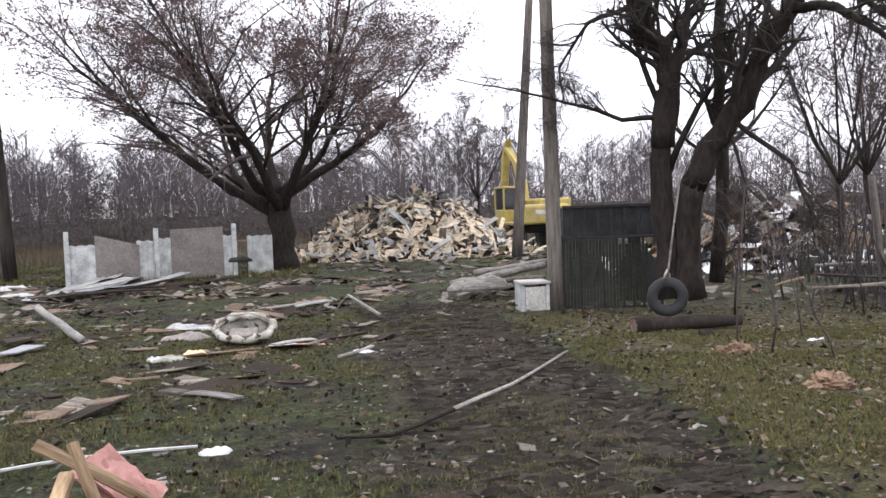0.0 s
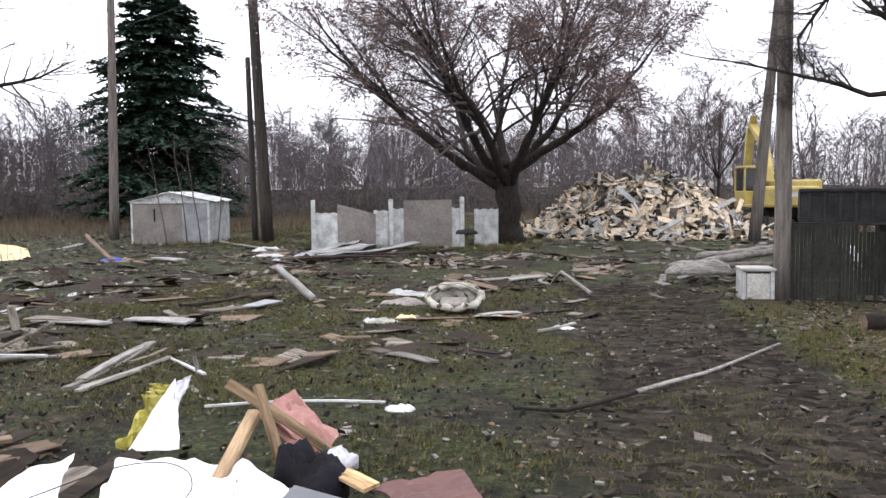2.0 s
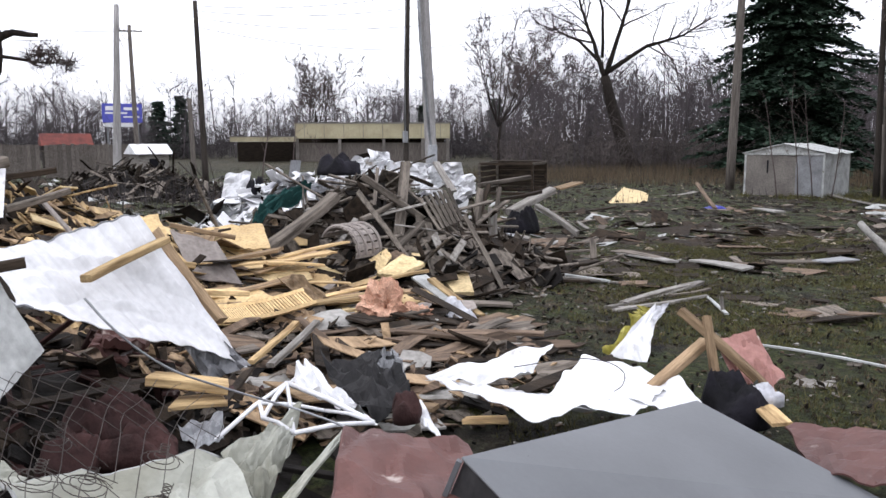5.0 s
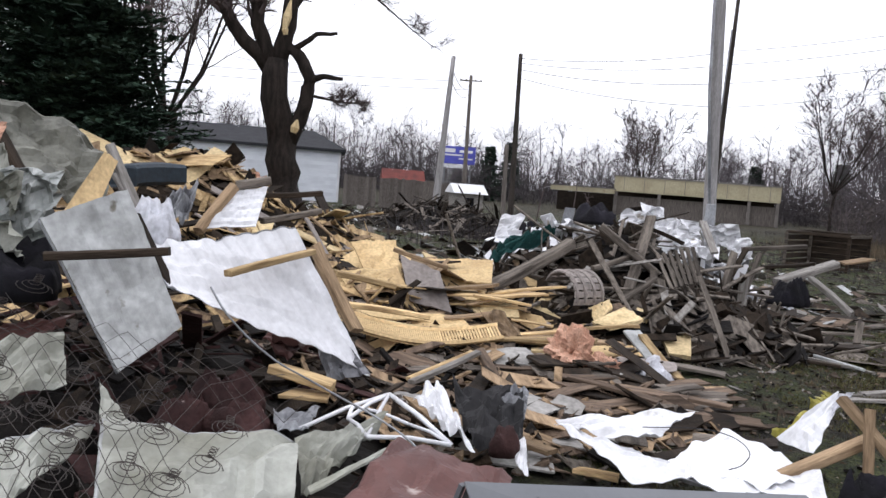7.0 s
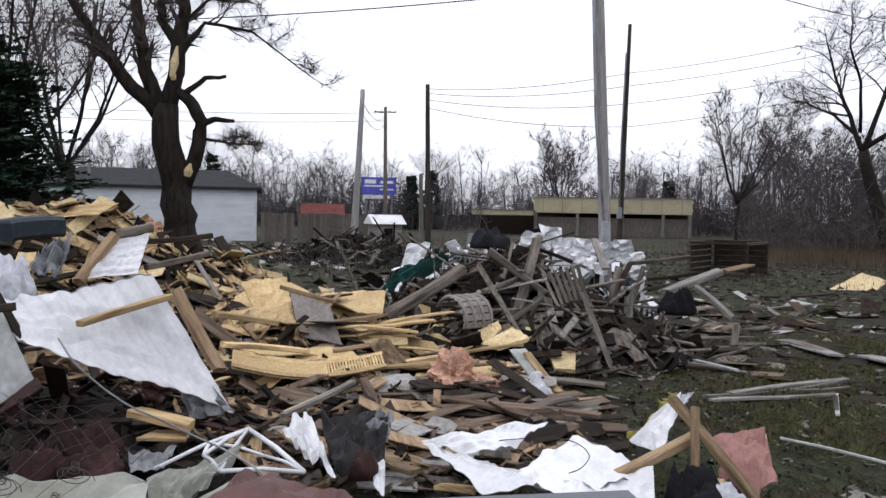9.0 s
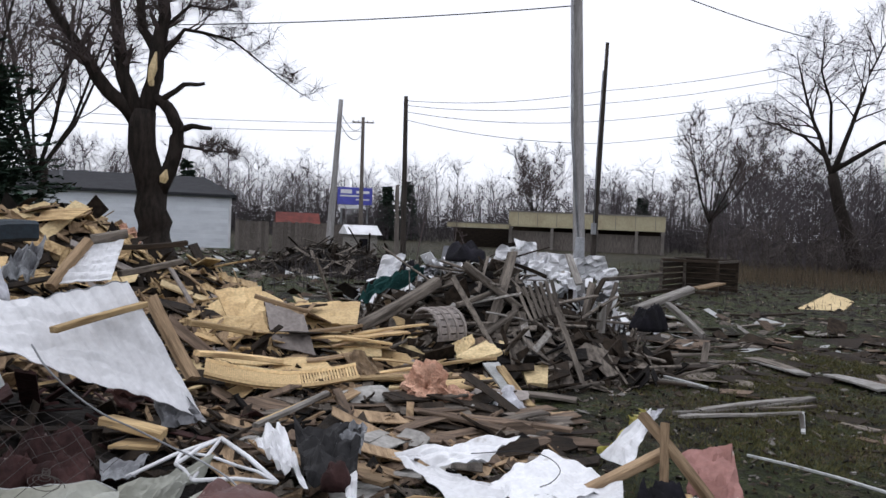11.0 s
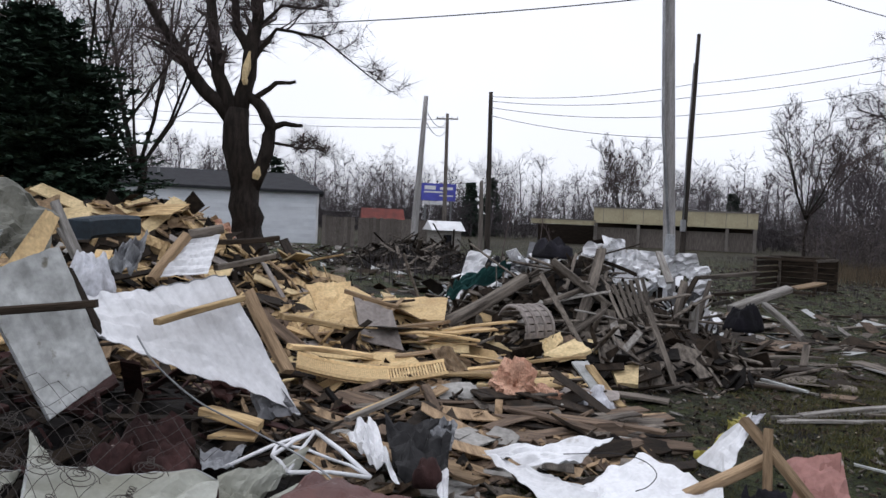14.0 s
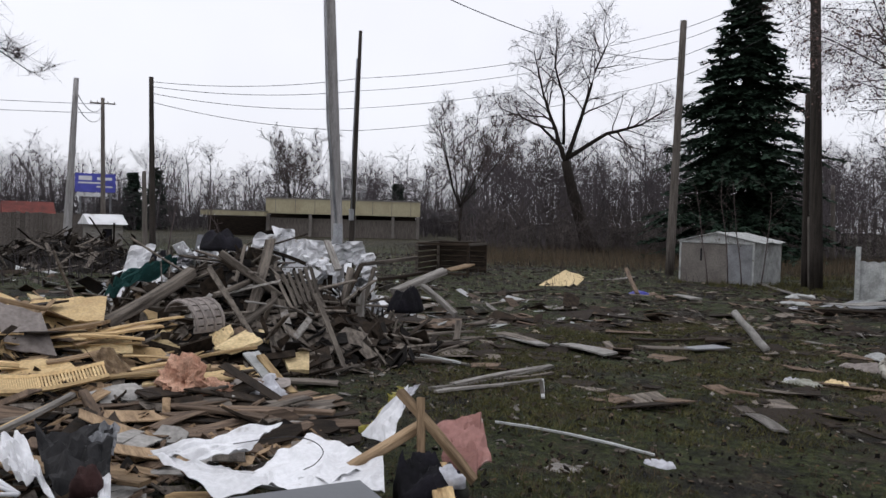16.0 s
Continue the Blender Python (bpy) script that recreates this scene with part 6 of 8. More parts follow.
for k, p in enumerate(((-2.49, -0.74, 1.33), (-2.74, -0.93, 1.44), (-2.71, -0.72, 1.44), (-2.27, -0.76, 1.20), (-2.42, -0.64, 1.28), (-2.45, -0.84, 1.31))):
    rk = random.Random(k + 140)
    u = Vector((rk.uniform(-0.15, 0.15), rk.uniform(0.2, 0.4), rk.uniform(-0.15, 0.15)))
    v = Vector((rk.uniform(-0.2, 0.05), rk.uniform(-0.1, 0.1), rk.uniform(-0.35, -0.15)))
    sheet((Vector(p) - u / 2 - v / 2, Vector(p) + u / 2 - v / 2, Vector(p) + u / 2 + v / 2, Vector(p) - u / 2 + v / 2), "ticking" if k % 2 else "dirty_plastic", "crumpled grey plastic film on the rubble", "plastic_film", "plastic", 0.004, 0.09, 12, 160 + k)
cloth((-2.61, -0.04, 1.22), (0.35, 0.3, 5), "plastic", "crumpled white plastic bag", "plastic_bag", "plastic", 66, 0.2, 18, 1.5)
# added black lump: the shade of an empty void given as colour
cloth((-2.21, -0.65, 0.98), (0.7, 0.6, 25), "cloth_dark", "black cloth lump filling a shaded void in the rubble", "bin_bag", "bag", 67, 0.25, 18, 1.2)


def bent_frame():
    """White tubular lounger frame, bent."""
    P = [Vector(p) for p in ((-1.83, 0.86, 0.40), (-1.89, 1.09, 0.44), (-2.19, 1.31, 0.49), (-1.81, 1.60, 0.35), (-1.74, 1.18, 0.40), (-2.04, 1.12, 0.46), (-1.93, 1.40, 0.41))]
    root = thing("lounger_frame", Matrix.Translation(P[0]), "bent white tubular lounger frame", "chair")
    for i, j, r in ((0, 2, 0.011), (2, 3, 0.014), (1, 4, 0.01), (4, 3, 0.012), (5, 1, 0.01), (2, 4, 0.01), (5, 6, 0.009), (6, 3, 0.009), (1, 2, 0.011)):
        V, F = [], []
        tube(V, F, [P[i] - P[0], (P[i] + P[j]) / 2 - P[0] + Vector((0, 0, 0.015)), P[j] - P[0]], [r] * 3, 8)
        part("tube", mesh_of("tube", V, F, "white_metal", True), "white_metal", root)


bent_frame()
sheet(((-1.68, 0.84, 0.38), (-1.94, 1.29, 0.43), (-1.64, 1.13, 0.37), (-1.33, 0.90, 0.29)), "ticking", "pale green plastic sheet folded over", "plastic_sheet", "plastic", 0.004, 0.07, 14, 71)
sheet(((-1.92, 0.72, 0.44), (-2.04, 0.95, 0.45), (-1.84, 0.90, 0.40), (-1.73, 0.76, 0.40)), "grey_metal", "bent grey sheet metal scrap", "metal_scrap", "panel", 0.004, 0.04, 10, 72)
hem(sheet(((-0.68, 0.86, 0.31), (-1.48, 1.31, 0.47), (-1.32, 1.80, 0.38), (-0.40, 1.52, 0.32)), "red_metal", "dull red dented metal hood with flaked paint", "metal_hood", "panel", 0.008, 0.05, 34, 73), 34, "red_metal", "rolled_edge", 0.01)
sheet(((-1.19, 0.92, 0.35), (-1.55, 1.34, 0.45), (-1.53, 1.35, 0.44), (-1.14, 0.93, 0.35)), "ticking", "pale rim along the red hood", "rim_strip", "panel", 0.01, 0.01, 8, 74)
# crumpled metal; a dark sheet puts the shade of its hollow into colour
sheet(((-2.72, 1.50, 0.34), (-2.90, 1.70, 0.39), (-2.18, 1.80, 0.19), (-2.31, 1.63, 0.31)), "white_metal", "crumpled strip of white aluminium", "metal_scrap", "panel", 0.004, 0.07, 14, 75)
sheet(((-2.90, 1.76, 0.38), (-2.82, 2.20, 0.38), (-2.23, 2.08, 0.24), (-2.28, 1.80, 0.21)), "dark_metal", "dark sheet for the shaded hollow in crumpled metal", "metal_scrap", "panel", 0.004, 0.12, 14, 76)
sheet(((-2.85, 2.06, 0.39), (-2.81, 2.24, 0.39), (-2.52, 2.15, 0.27), (-2.55, 2.00, 0.29)), "grey_metal", "torn grey metal edge", "metal_scrap", "panel", 0.004, 0.08, 10, 77)
sheet(((-2.20, 2.01, 0.25), (-2.23, 2.09, 0.26), (-1.93, 2.04, 0.15), (-1.99, 1.99, 0.19)), "white_metal", "pointed white metal shard", "metal_scrap", "panel", 0.004, 0.02, 6, 78)
cloth((-2.16, 1.95, 0.26), (0.2, 0.16, 0), "maroon", "dark red rag in the rubble", "rag", "cloth", 79, 0.12, 12)
# white aluminium sheets
sheet(((-2.77, 2.41, 0.22), (-2.45, 3.17, 0.39), (-2.31, 2.85, 0.25), (-2.54, 2.49, 0.22)), "white_metal", "buckled white aluminium awning flap", "aluminium_sheet", "panel", 0.004, 0.042, 24, 81)
sheet(((-2.72, 2.39, 0.21), (-2.18, 2.76, 0.18), (-1.75, 3.12, 0.23), (-1.82, 2.58, 0.18)), "white_metal", "long curled white aluminium strip", "aluminium_sheet", "panel", 0.004, 0.042, 24, 82)
sheet(((-2.10, 2.83, 0.19), (-2.32, 3.32, 0.34), (-1.74, 3.54, 0.27), (-1.46, 2.92, 0.25)), "white_metal", "crumpled white aluminium awning sheet", "aluminium_sheet", "panel", 0.004, 0.042, 26, 83)
sheet(((-1.77, 3.07, 0.24), (-1.74, 3.54, 0.30), (-1.33, 3.34, 0.24), (-1.41, 3.12, 0.27)), "white_metal", "torn white aluminium corner", "aluminium_sheet", "panel", 0.004, 0.025, 12, 84)
sheet(((-2.66, 3.83, 0.18), (-2.56, 4.16, 0.53), (-2.52, 4.12, 0.40), (-2.38, 3.92, 0.18)), "white_metal", "peak of white aluminium sheet standing up", "aluminium_sheet", "panel", 0.004, 0.02, 10, 85)
sheet(((-2.57, 4.15, 0.49), (-2.48, 4.21, 0.55), (-2.47, 4.16, 0.49), (-2.49, 4.08, 0.39)), "plastic", "folded white plastic tip", "plastic_scrap", "plastic", 0.004, 0.02, 6, 86)
sheet(((-2.79, 3.91, 0.14), (-2.76, 4.13, 0.41), (-2.61, 4.18, 0.41), (-2.69, 3.93, 0.17)), "chartreuse", "crumpled yellow green plastic sheet", "plastic_scrap", "plastic", 0.005, 0.07, 12, 87)
sheet(((-2.80, 4.16, 0.40), (-2.75, 4.20, 0.48), (-2.63, 4.23, 0.47), (-2.65, 4.15, 0.40)), "chartreuse", "folded yellow green plastic", "plastic_scrap", "plastic", 0.005, 0.05, 8, 88)
V, F = [], []
loop = [Vector(p) for p in ((-2.42, 2.84, 0.26), (-2.16, 3.07, 0.34), (-1.95, 3.16, 0.36), (-1.83, 3.19, 0.32), (-1.75, 3.11, 0.28), (-1.73, 3.03, 0.26))]
tube(V, F, [p - loop[0] + Vector((0, 0, 0.035)) for p in flow(loop)], [0.003] * 31, 5)
thing("wire_loop", Matrix.Translation(loop[0]), "thin black wire curling over the aluminium", "wire", data=mesh_of("wire_loop", V, F, "black", True))
V, F = [], []
hose = [Vector(p) for p in ((-1.93, 0.39, 1.05), (-1.89, 0.47, 0.94), (-1.91, 0.59, 0.81), (-1.92, 0.73, 0.70), (-1.93, 0.88, 0.62), (-1.84, 1.06, 0.55), (-1.74, 1.23, 0.49), (-1.58, 1.39, 0.42), (-1.32, 1.48, 0.34))]
tube(V, F, [p - hose[0] for p in flow(hose)], [0.005] * 49, 6)
thing("cable", Matrix.Translation(hose[0]), "grey electric cable trailing over the rubble", "cable", data=mesh_of("cable", V, F, "grey_metal", True))

# crossed studs, red panel, grey counter
board((-1.75, 3.31, 0.25), (-1.88, 3.92, 0.44), 0.07, 0.06, "tan_wood", "weathered tan stud lying across the aluminium", "stud")
board((-1.81, 3.83, 0.62), (-1.59, 3.72, 0.15), 0.05, 0.045, "tan_wood", "upright weathered tan stud in the rubble", "stud")
board((-1.97, 3.75, 0.65), (-1.37, 3.97, 0.18), 0.06, 0.05, "tan_wood", "leaning brown stud with torn end", "stud")
sheet(((-1.97, 4.12, 0.37), (-1.83, 4.31, 0.46), (-1.42, 4.01, 0.18), (-1.64, 3.90, 0.24)), "faded_red", "faded red plywood panel leaning on studs", "red_plywood", "plywood", 0.015, 0.03, 12, 91)
sheet(((-1.93, 4.02, 0.41), (-1.86, 4.32, 0.44), (-1.48, 4.15, 0.25), (-1.51, 3.94, 0.19)), "faded_red", "flaking red painted panel", "red_plywood", "plywood", 0.015, 0.03, 12, 92)
board((-1.63, 3.85, 0.25), (-1.02, 3.54, 0.22), 0.12, 0.02, "raw_wood", "split yellow board under the red panel")
cloth((-1.43, 3.67, 0.18), (0.4, 0.35, 20), "cloth_dark", "dark green and black clothing in a heap", "clothing", "cloth", 93, 0.22, 18, 1.3)
cloth((-1.37, 3.76, 0.19), (0.22, 0.2, 50), "dark_green", "dark green rag on the clothing heap", "clothing", "cloth", 94, 0.2, 14, 1.2)
cloth((-1.29, 3.73, 0.29), (0.16, 0.12, 50), "plastic", "white plastic bag by the studs", "plastic_bag", "plastic", 95, 0.06, 16, 1.4)


def counter():
    """Grey steel cabinet lying tipped over; the shade of its open end is put into a solid dark body."""
    a, b, c, d = (Vector(p) for p in ((-0.86, 1.5, 0.53), (-1.25, 3.15, 0.36), (-0.35, 3.35, 0.12), (0.05, 1.65, 0.16)))
    root = thing("steel_cabinet", Matrix.Translation(a), "grey steel cabinet lying tipped over on the rubble", "cabinet")
    nrm = (b - a).cross(d - a).normalized()
    if nrm.z < 0:
        nrm = -nrm
    # body is a closed block, its dark colour painting in the open end
    for name, lift, t, m in (("side_panel", 0.0, 0.012, "slab"), ("body", -0.016, 0.42, "dark_metal")):
        bm = bmesh.new()
        s = 1.0 if name == "side_panel" else 0.985
        mid = (a + b + c + d) / 4
        top = [bm.verts.new(mid + (p - mid) * s + nrm * lift - a) for p in (a, b, c, d)]
        low = [bm.verts.new(v.co - nrm * t) for v in top]
        bm.faces.new(top)
        bm.faces.new(list(reversed(low)))
        for i in range(4):
            bm.faces.new((top[i], low[i], low[(i + 1) % 4], top[(i + 1) % 4]))
        bmesh.ops.recalc_face_normals(bm, faces=bm.faces)
        bmesh.ops.bevel(bm, geom=list(bm.edges), offset=0.004, segments=1, affect="EDGES")
        part(name, bm, m, root, "solid steel body, dark for the shaded opening" if name == "body" else "")
    for p, q in ((a - nrm * 0.02, a - nrm * 0.42), (a - nrm * 0.2, d - nrm * 0.2), (d - nrm * 0.02, d - nrm * 0.3), (b - nrm * 0.02, b - nrm * 0.4)):
        V, F = [], []
        tube(V, F, [p - a, (p + q) / 2 - a, q - a], [0.014] * 3, 4)
        part("edge_rail", mesh_of("edge_rail", V, F, "slab"), "slab", root, "grey folded steel edge")
    hinge = a.lerp(b, 0.16) + nrm * 0.003 - a
    part("bolt_hole", blocks((tuple(hinge + (d - a) * 0.08), (0.02, 0.03, 0.006))), "black", root, "small dark hole")


counter()
sheet(((-1.02, 3.54, 0.22), (-0.68, 3.87, 0.24), (-0.35, 3.34, 0.19), (-0.64, 3.25, 0.16)), "red_metal", "brown red vinyl flap beside the counter", "vinyl_flap", "panel", 0.01, 0.03, 10, 97)


# ---- grey lumber heap ----
for a, b, w, t, m in (
    ((-7.26, 2.81, 0.45), (-7.83, 3.99, 1.03), 0.17, 0.12, "grey_wood"),
    ((-7.66, 4.23, 1.27), (-7.30, 5.00, 0.66), 0.1, 0.09, "grey_wood"),
    ((-7.94, 5.01, 1.42), (-6.90, 4.32, 0.25), 0.13, 0.05, "grey_wood"),
    ((-7.14, 4.87, 0.71), (-6.62, 4.82, 0.10), 0.1, 0.05, "grey_wood"),
    ((-7.39, 4.10, 0.74), (-7.58, 4.80, 0.97), 0.06, 0.06, "grey_wood"),
    ((-7.11, 3.58, 0.51), (-6.91, 4.30, 0.39), 0.08, 0.06, "dark_wood"),
    ((-6.91, 4.30, 0.42), (-7.07, 4.77, 0.72), 0.12, 0.04, "grey_wood"),
    ((-7.49, 5.06, 0.93), (-7.26, 5.62, 0.25), 0.08, 0.06, "grey_wood"),
    ((-10.42, 6.89, 1.34), (-9.60, 6.75, 0.88), 0.12, 0.04, "pale_wood"),
    ((-7.60, 5.85, 0.09), (-8.07, 6.26, 1.03), 0.1, 0.06, "grey_wood"),
    ((-7.65, 6.21, 0.04), (-7.82, 6.30, 0.78), 0.12, 0.05, "pale_wood"),
    ((-7.48, 5.61, -0.01), (-8.18, 6.48, 1.07), 0.07, 0.05, "dark_wood"),
    ((-7.53, 5.99, -0.05), (-8.28, 6.74, 1.03), 0.06, 0.05, "grey_wood"),
    ((-7.83, 6.53, 0.06), (-7.97, 6.23, 0.61), 0.07, 0.05, "dark_wood"),
    ((-9.29, 7.61, 0.53), (-9.80, 8.92, 0.85), 0.2, 0.1, "pale_wood"),
    ((-9.32, 8.17, 0.63), (-8.17, 8.13, 0.26), 0.09, 0.08, "pale_wood"),
    ((-9.74, 8.83, 0.84), (-9.71, 9.43, 0.97), 0.3, 0.03, "tan_wood"),
    ((-6.82, 7.28, 0.09), (-7.13, 7.52, 0.33), 0.09, 0.03, "grey_wood"),
    ((-7.77, 3.36, 0.57), (-7.74, 4.33, 0.41), 0.09, 0.08, "grey_wood"),
    ((-8.42, 5.14, 1.25), (-8.52, 5.74, 1.06), 0.05, 0.05, "dark_wood"),
    ((-9.26, 7.01, 1.00), (-9.36, 8.10, 1.10), 0.1, 0.06, "grey_wood"),
    ((-8.79, 7.06, 0.79), (-8.79, 7.88, 0.89), 0.08, 0.05, "dark_wood"),
):
    board(a, b, w, t, m, "weathered grey timber in the lumber heap", "timber", group="grey timbers")
for k in range(7):
    f = k / 6
    board(Vector((-7.25, 4.84, 1.00)).lerp(Vector((-7.56, 5.43, 1.08)), f), Vector((-6.90, 4.93, 0.60)).lerp(Vector((-7.14, 5.39, 0.69)), f), 0.05, 0.015, "grey_wood", "lath of a broken grey trellis", "trellis_lath", group="trellis laths")


def slat_mat():
    """A curved mat of grey slats on bands, like a rolled crate side."""
    root = thing("slatted_crate", Matrix.Translation((-6.87, 3.73, 0.48)) @ pose(0, 0, 0, 0, 0, 118), "curved grey slatted crate side", "crate")
    for i in range(9):
        a = radians(-10 + i * 19)
        bm = bmesh.new()
        box(bm, (0, -math.cos(a) * 0.26, math.sin(a) * 0.26), (0.46, 0.07, 0.014), 0.003, pose(0, 0, 0, 90 - math.degrees(a) + 180))
        part("slat", bm, "grey_board", root)
    for x in (-0.2, -0.07, 0.07, 0.2):
        V, F = [], []
        tube(V, F, [(x, -math.cos(radians(-10 + i * 8.5)) * 0.272, math.sin(radians(-10 + i * 8.5)) * 0.272) for i in range(19)], [0.022] * 19, 4)
        part("band", mesh_of("band", V, F, "grey_board"), "grey_board", root)


slat_mat()
hem(sheet(((-7.95, 2.95, 0.74), (-8.35, 3.75, 1.0), (-8.55, 3.95, 1.16), (-8.4, 3.3, 1.04)), "teal", "dark teal tarpaulin draped over the heap", "tarpaulin", "tarpaulin", 0.008, 0.16, 18, 101), 18, "teal", "hem", 0.01)
cloth((-9.11, 7.73, 0.29), (0.7, 0.6, 0), "cloth_dark", "black bag by the white beam", "bin_bag", "bag", 102, 0.5, 14, 0.8)
cloth((-10.05, 4.98, 1.24), (0.6, 0.5, 0), "cloth_dark", "black bin bag on the scrap heap", "bin_bag", "bag", 103, 0.4, 14, 0.8)
for k, p in enumerate(((-12.70, 6.53, 1.39), (-12.97, 6.97, 1.51), (-12.10, 7.00, 1.32), (-11.78, 7.26, 1.29), (-12.61, 6.17, 1.22), (-11.31, 7.34, 1.16), (-12.06, 8.11, 1.31), (-11.47, 8.18, 1.13))):
    rk = random.Random(k + 40)
    u = Vector((rk.uniform(-0.5, 0.5), rk.uniform(0.4, 0.7), rk.uniform(-0.1, 0.25)))
    v = Vector((rk.uniform(-0.3, 0.2), rk.uniform(-0.3, 0.3), rk.uniform(0.3, 0.5)))
    p = Vector(p) - Vector((0, 0, 0.45))
    sheet((p - u / 2, p + u / 2, p + u / 2 + v, p - u / 2 + v), "white_metal", "crumpled bluish white siding on the scrap heap", "siding_scrap", "panel", 0.005, 0.13, 12, 110 + k)
RW = random.Random(62)
for k in range(34):
    f = RW.random()
    x, y = -14.0 + 2.2 * f + RW.gauss(0, 0.45), 4.4 + 4.0 * f + RW.gauss(0, 0.45)
    p = Vector((x, y, mound_z(x, y) + RW.uniform(0.0, 0.22)))
    a = RW.uniform(0, 6.283)
    u = Vector((math.cos(a), math.sin(a), RW.uniform(-0.3, 0.3))) * RW.uniform(0.35, 0.9)
    v = Vector((-math.sin(a), math.cos(a), RW.uniform(-0.2, 0.7))) * RW.uniform(0.15, 0.45)
    sheet((p - u / 2, p + u / 2, p + u / 2 + v, p - u / 2 + v), RW.choice(("white_metal", "white_metal", "plastic", "grey_metal")), "crumpled pale scrap metal on the heap", "metal_scrap", "panel", 0.005, 0.1, 9, 130 + k)
sheet(((-13.99, 4.21, 0.64), (-13.84, 4.67, 0.68), (-14.10, 4.84, 1.12), (-14.25, 4.39, 1.07)), "white_metal", "dented white appliance panel", "appliance_panel", "panel", 0.02, 0.08, 10, 120)
sheet(((-13.55, 3.94, 0.59), (-13.40, 5.04, 0.54), (-13.94, 5.30, 0.58), (-14.25, 4.39, 0.66)), "white_metal", "flat white metal lid on the ground", "white_tray", "tray", 0.01, 0.03, 8, 121)
cloth((-13.88, 4.87, 0.62), (0.5, 0.4, 0), "cloth_dark", "black bag beside the scrap heap", "bin_bag", "bag", 122, 0.6, 14, 0.9)


def open_crate():
    """Long dark open timber frame across the lot."""
    a, b, c = Vector((-24.49, 15.56, -0.44)), Vector((-21.85, 15.17, -0.50)), Vector((-20.51, 16.41, -0.48))
    a.z = b.z = c.z = -0.15
    turn = math.degrees(math.atan2(c.y - b.y, c.x - b.x))
    w, d, h = (c - b).length, (a - b).length, 1.1
    root = thing("timber_bin", Matrix.Translation(b) @ pose(0, 0, 0, 0, 0, turn), "long dark open timber bin frame", "crate")
    for x in (0, w):
        for y in (0, d):
            part("post", blocks(((x, y, h / 2), (0.09, 0.09, h))), "grey_wood" if x == 0 else "dark_wood", root)
    for y in (0, d):
        for z in (h, 0.1):
            part("rail", blocks(((w / 2, y, z), (w, 0.07, 0.09))), "dark_wood", root)
    for x in (0, w):
        part("rail", blocks(((x, d / 2, h), (0.07, d, 0.09))), "grey_wood", root)
    for i in range(5):
        part("back_board", blocks(((w / 2, d + 0.05, 0.12 + i * 0.2), (w, 0.02, 0.19))), "dark_wood", root)
        part("end_board", blocks(((-0.05, d / 2, 0.12 + i * 0.2), (0.02, d, 0.16))), "dark_wood", root)
    for i in range(4):
        part("lid_board", blocks(((w / 2, d * (0.55 + 0.13 * i), h + 0.06), (w, 0.11, 0.02))), "dark_wood", root)


open_crate()
sheet(((-17.49, 17.09, -0.18), (-16.89, 18.10, -0.18), (-19.79, 21.02, -0.15), (-22.88, 22.69, -0.10)), "foam", "pale tan slab of board on the mud", "foam_slab", "board", 0.08, 0.03, 8, 125)


# ---- broad yellow sheathing over the middle of the rubble ----
for k, (cs, m, lab) in enumerate((
    (((-7.39, 2.08, 0.68), (-7.38, 2.88, 0.76), (-6.69, 2.74, 0.56), (-6.87, 2.19, 0.56)), "plywood", "broad torn sheet of yellow sheathing on the rubble"),
    (((-6.34, 2.38, 0.41), (-6.24, 2.94, 0.43), (-5.84, 2.88, 0.34), (-5.93, 2.46, 0.33)), "foam", "bent pale yellow sheathing scrap"),
    (((-5.83, 1.41, 0.31), (-5.76, 2.22, 0.34), (-5.44, 2.37, 0.27), (-5.43, 1.49, 0.22)), "plywood", "cracked yellow sheathing sheet lying in boards"),
    (((-6.62, 3.84, 0.37), (-6.74, 4.12, 0.46), (-6.63, 4.13, 0.37), (-6.41, 3.86, 0.23)), "foam", "short yellow sheathing offcut standing up"),
    (((-6.24, 1.05, 0.64), (-6.42, 1.65, 0.71), (-6.01, 1.74, 0.54), (-5.94, 1.17, 0.49)), "plywood", "torn yellow sheathing scrap under battens"),
    (((-5.61, 2.52, 0.21), (-5.68, 3.15, 0.28), (-5.26, 3.16, 0.24), (-5.29, 2.58, 0.16)), "tan_wood", "brown panel scrap in the splinters"),
)):
    sheet(cs, m, lab, "sheathing_sheet", "board", 0.012, 0.03, 10, 400 + k)
RS = random.Random(63)


def shard(p, size, material, lean, label):
    """A torn piece of sheathing with a jagged rim and a slight bow, tilted on the heap."""
    n = 11
    long, wide = size, size * RS.uniform(0.4, 0.75)
    rim = []
    for q in range(n):
        w = 6.2832 * q / n + RS.uniform(-0.2, 0.2)
        k = min(1.0 / max(0.35, abs(math.cos(w))), 1.0 / max(0.35, abs(math.sin(w)))) * RS.uniform(0.78, 1.0) * 0.5
        rim.append((math.cos(w) * k * long, math.sin(w) * k * wide))
    bow, t = RS.uniform(-0.15, 0.15), RS.uniform(0.004, 0.009)
    V = [(u, v, bow * u * u / long + z) for z in (-t, t) for u, v in rim] + [(0, 0, -t), (0, 0, t)]
    F = [(q, (q + 1) % n, n + (q + 1) % n, n + q) for q in range(n)]
    F += [((q + 1) % n, q, 2 * n) for q in range(n)] + [(n + q, n + (q + 1) % n, 2 * n + 1) for q in range(n)]
    m = Matrix.Translation(p) @ pose(0, 0, 0, RS.gauss(0, 10), lean, 0) @ pose(0, 0, 0, 0, 0, RS.gauss(85, 22))
    thing("sheathing_shard", m, label, "board", "sheathing shards", data=mesh_of("sheathing_shard", V, F, material))


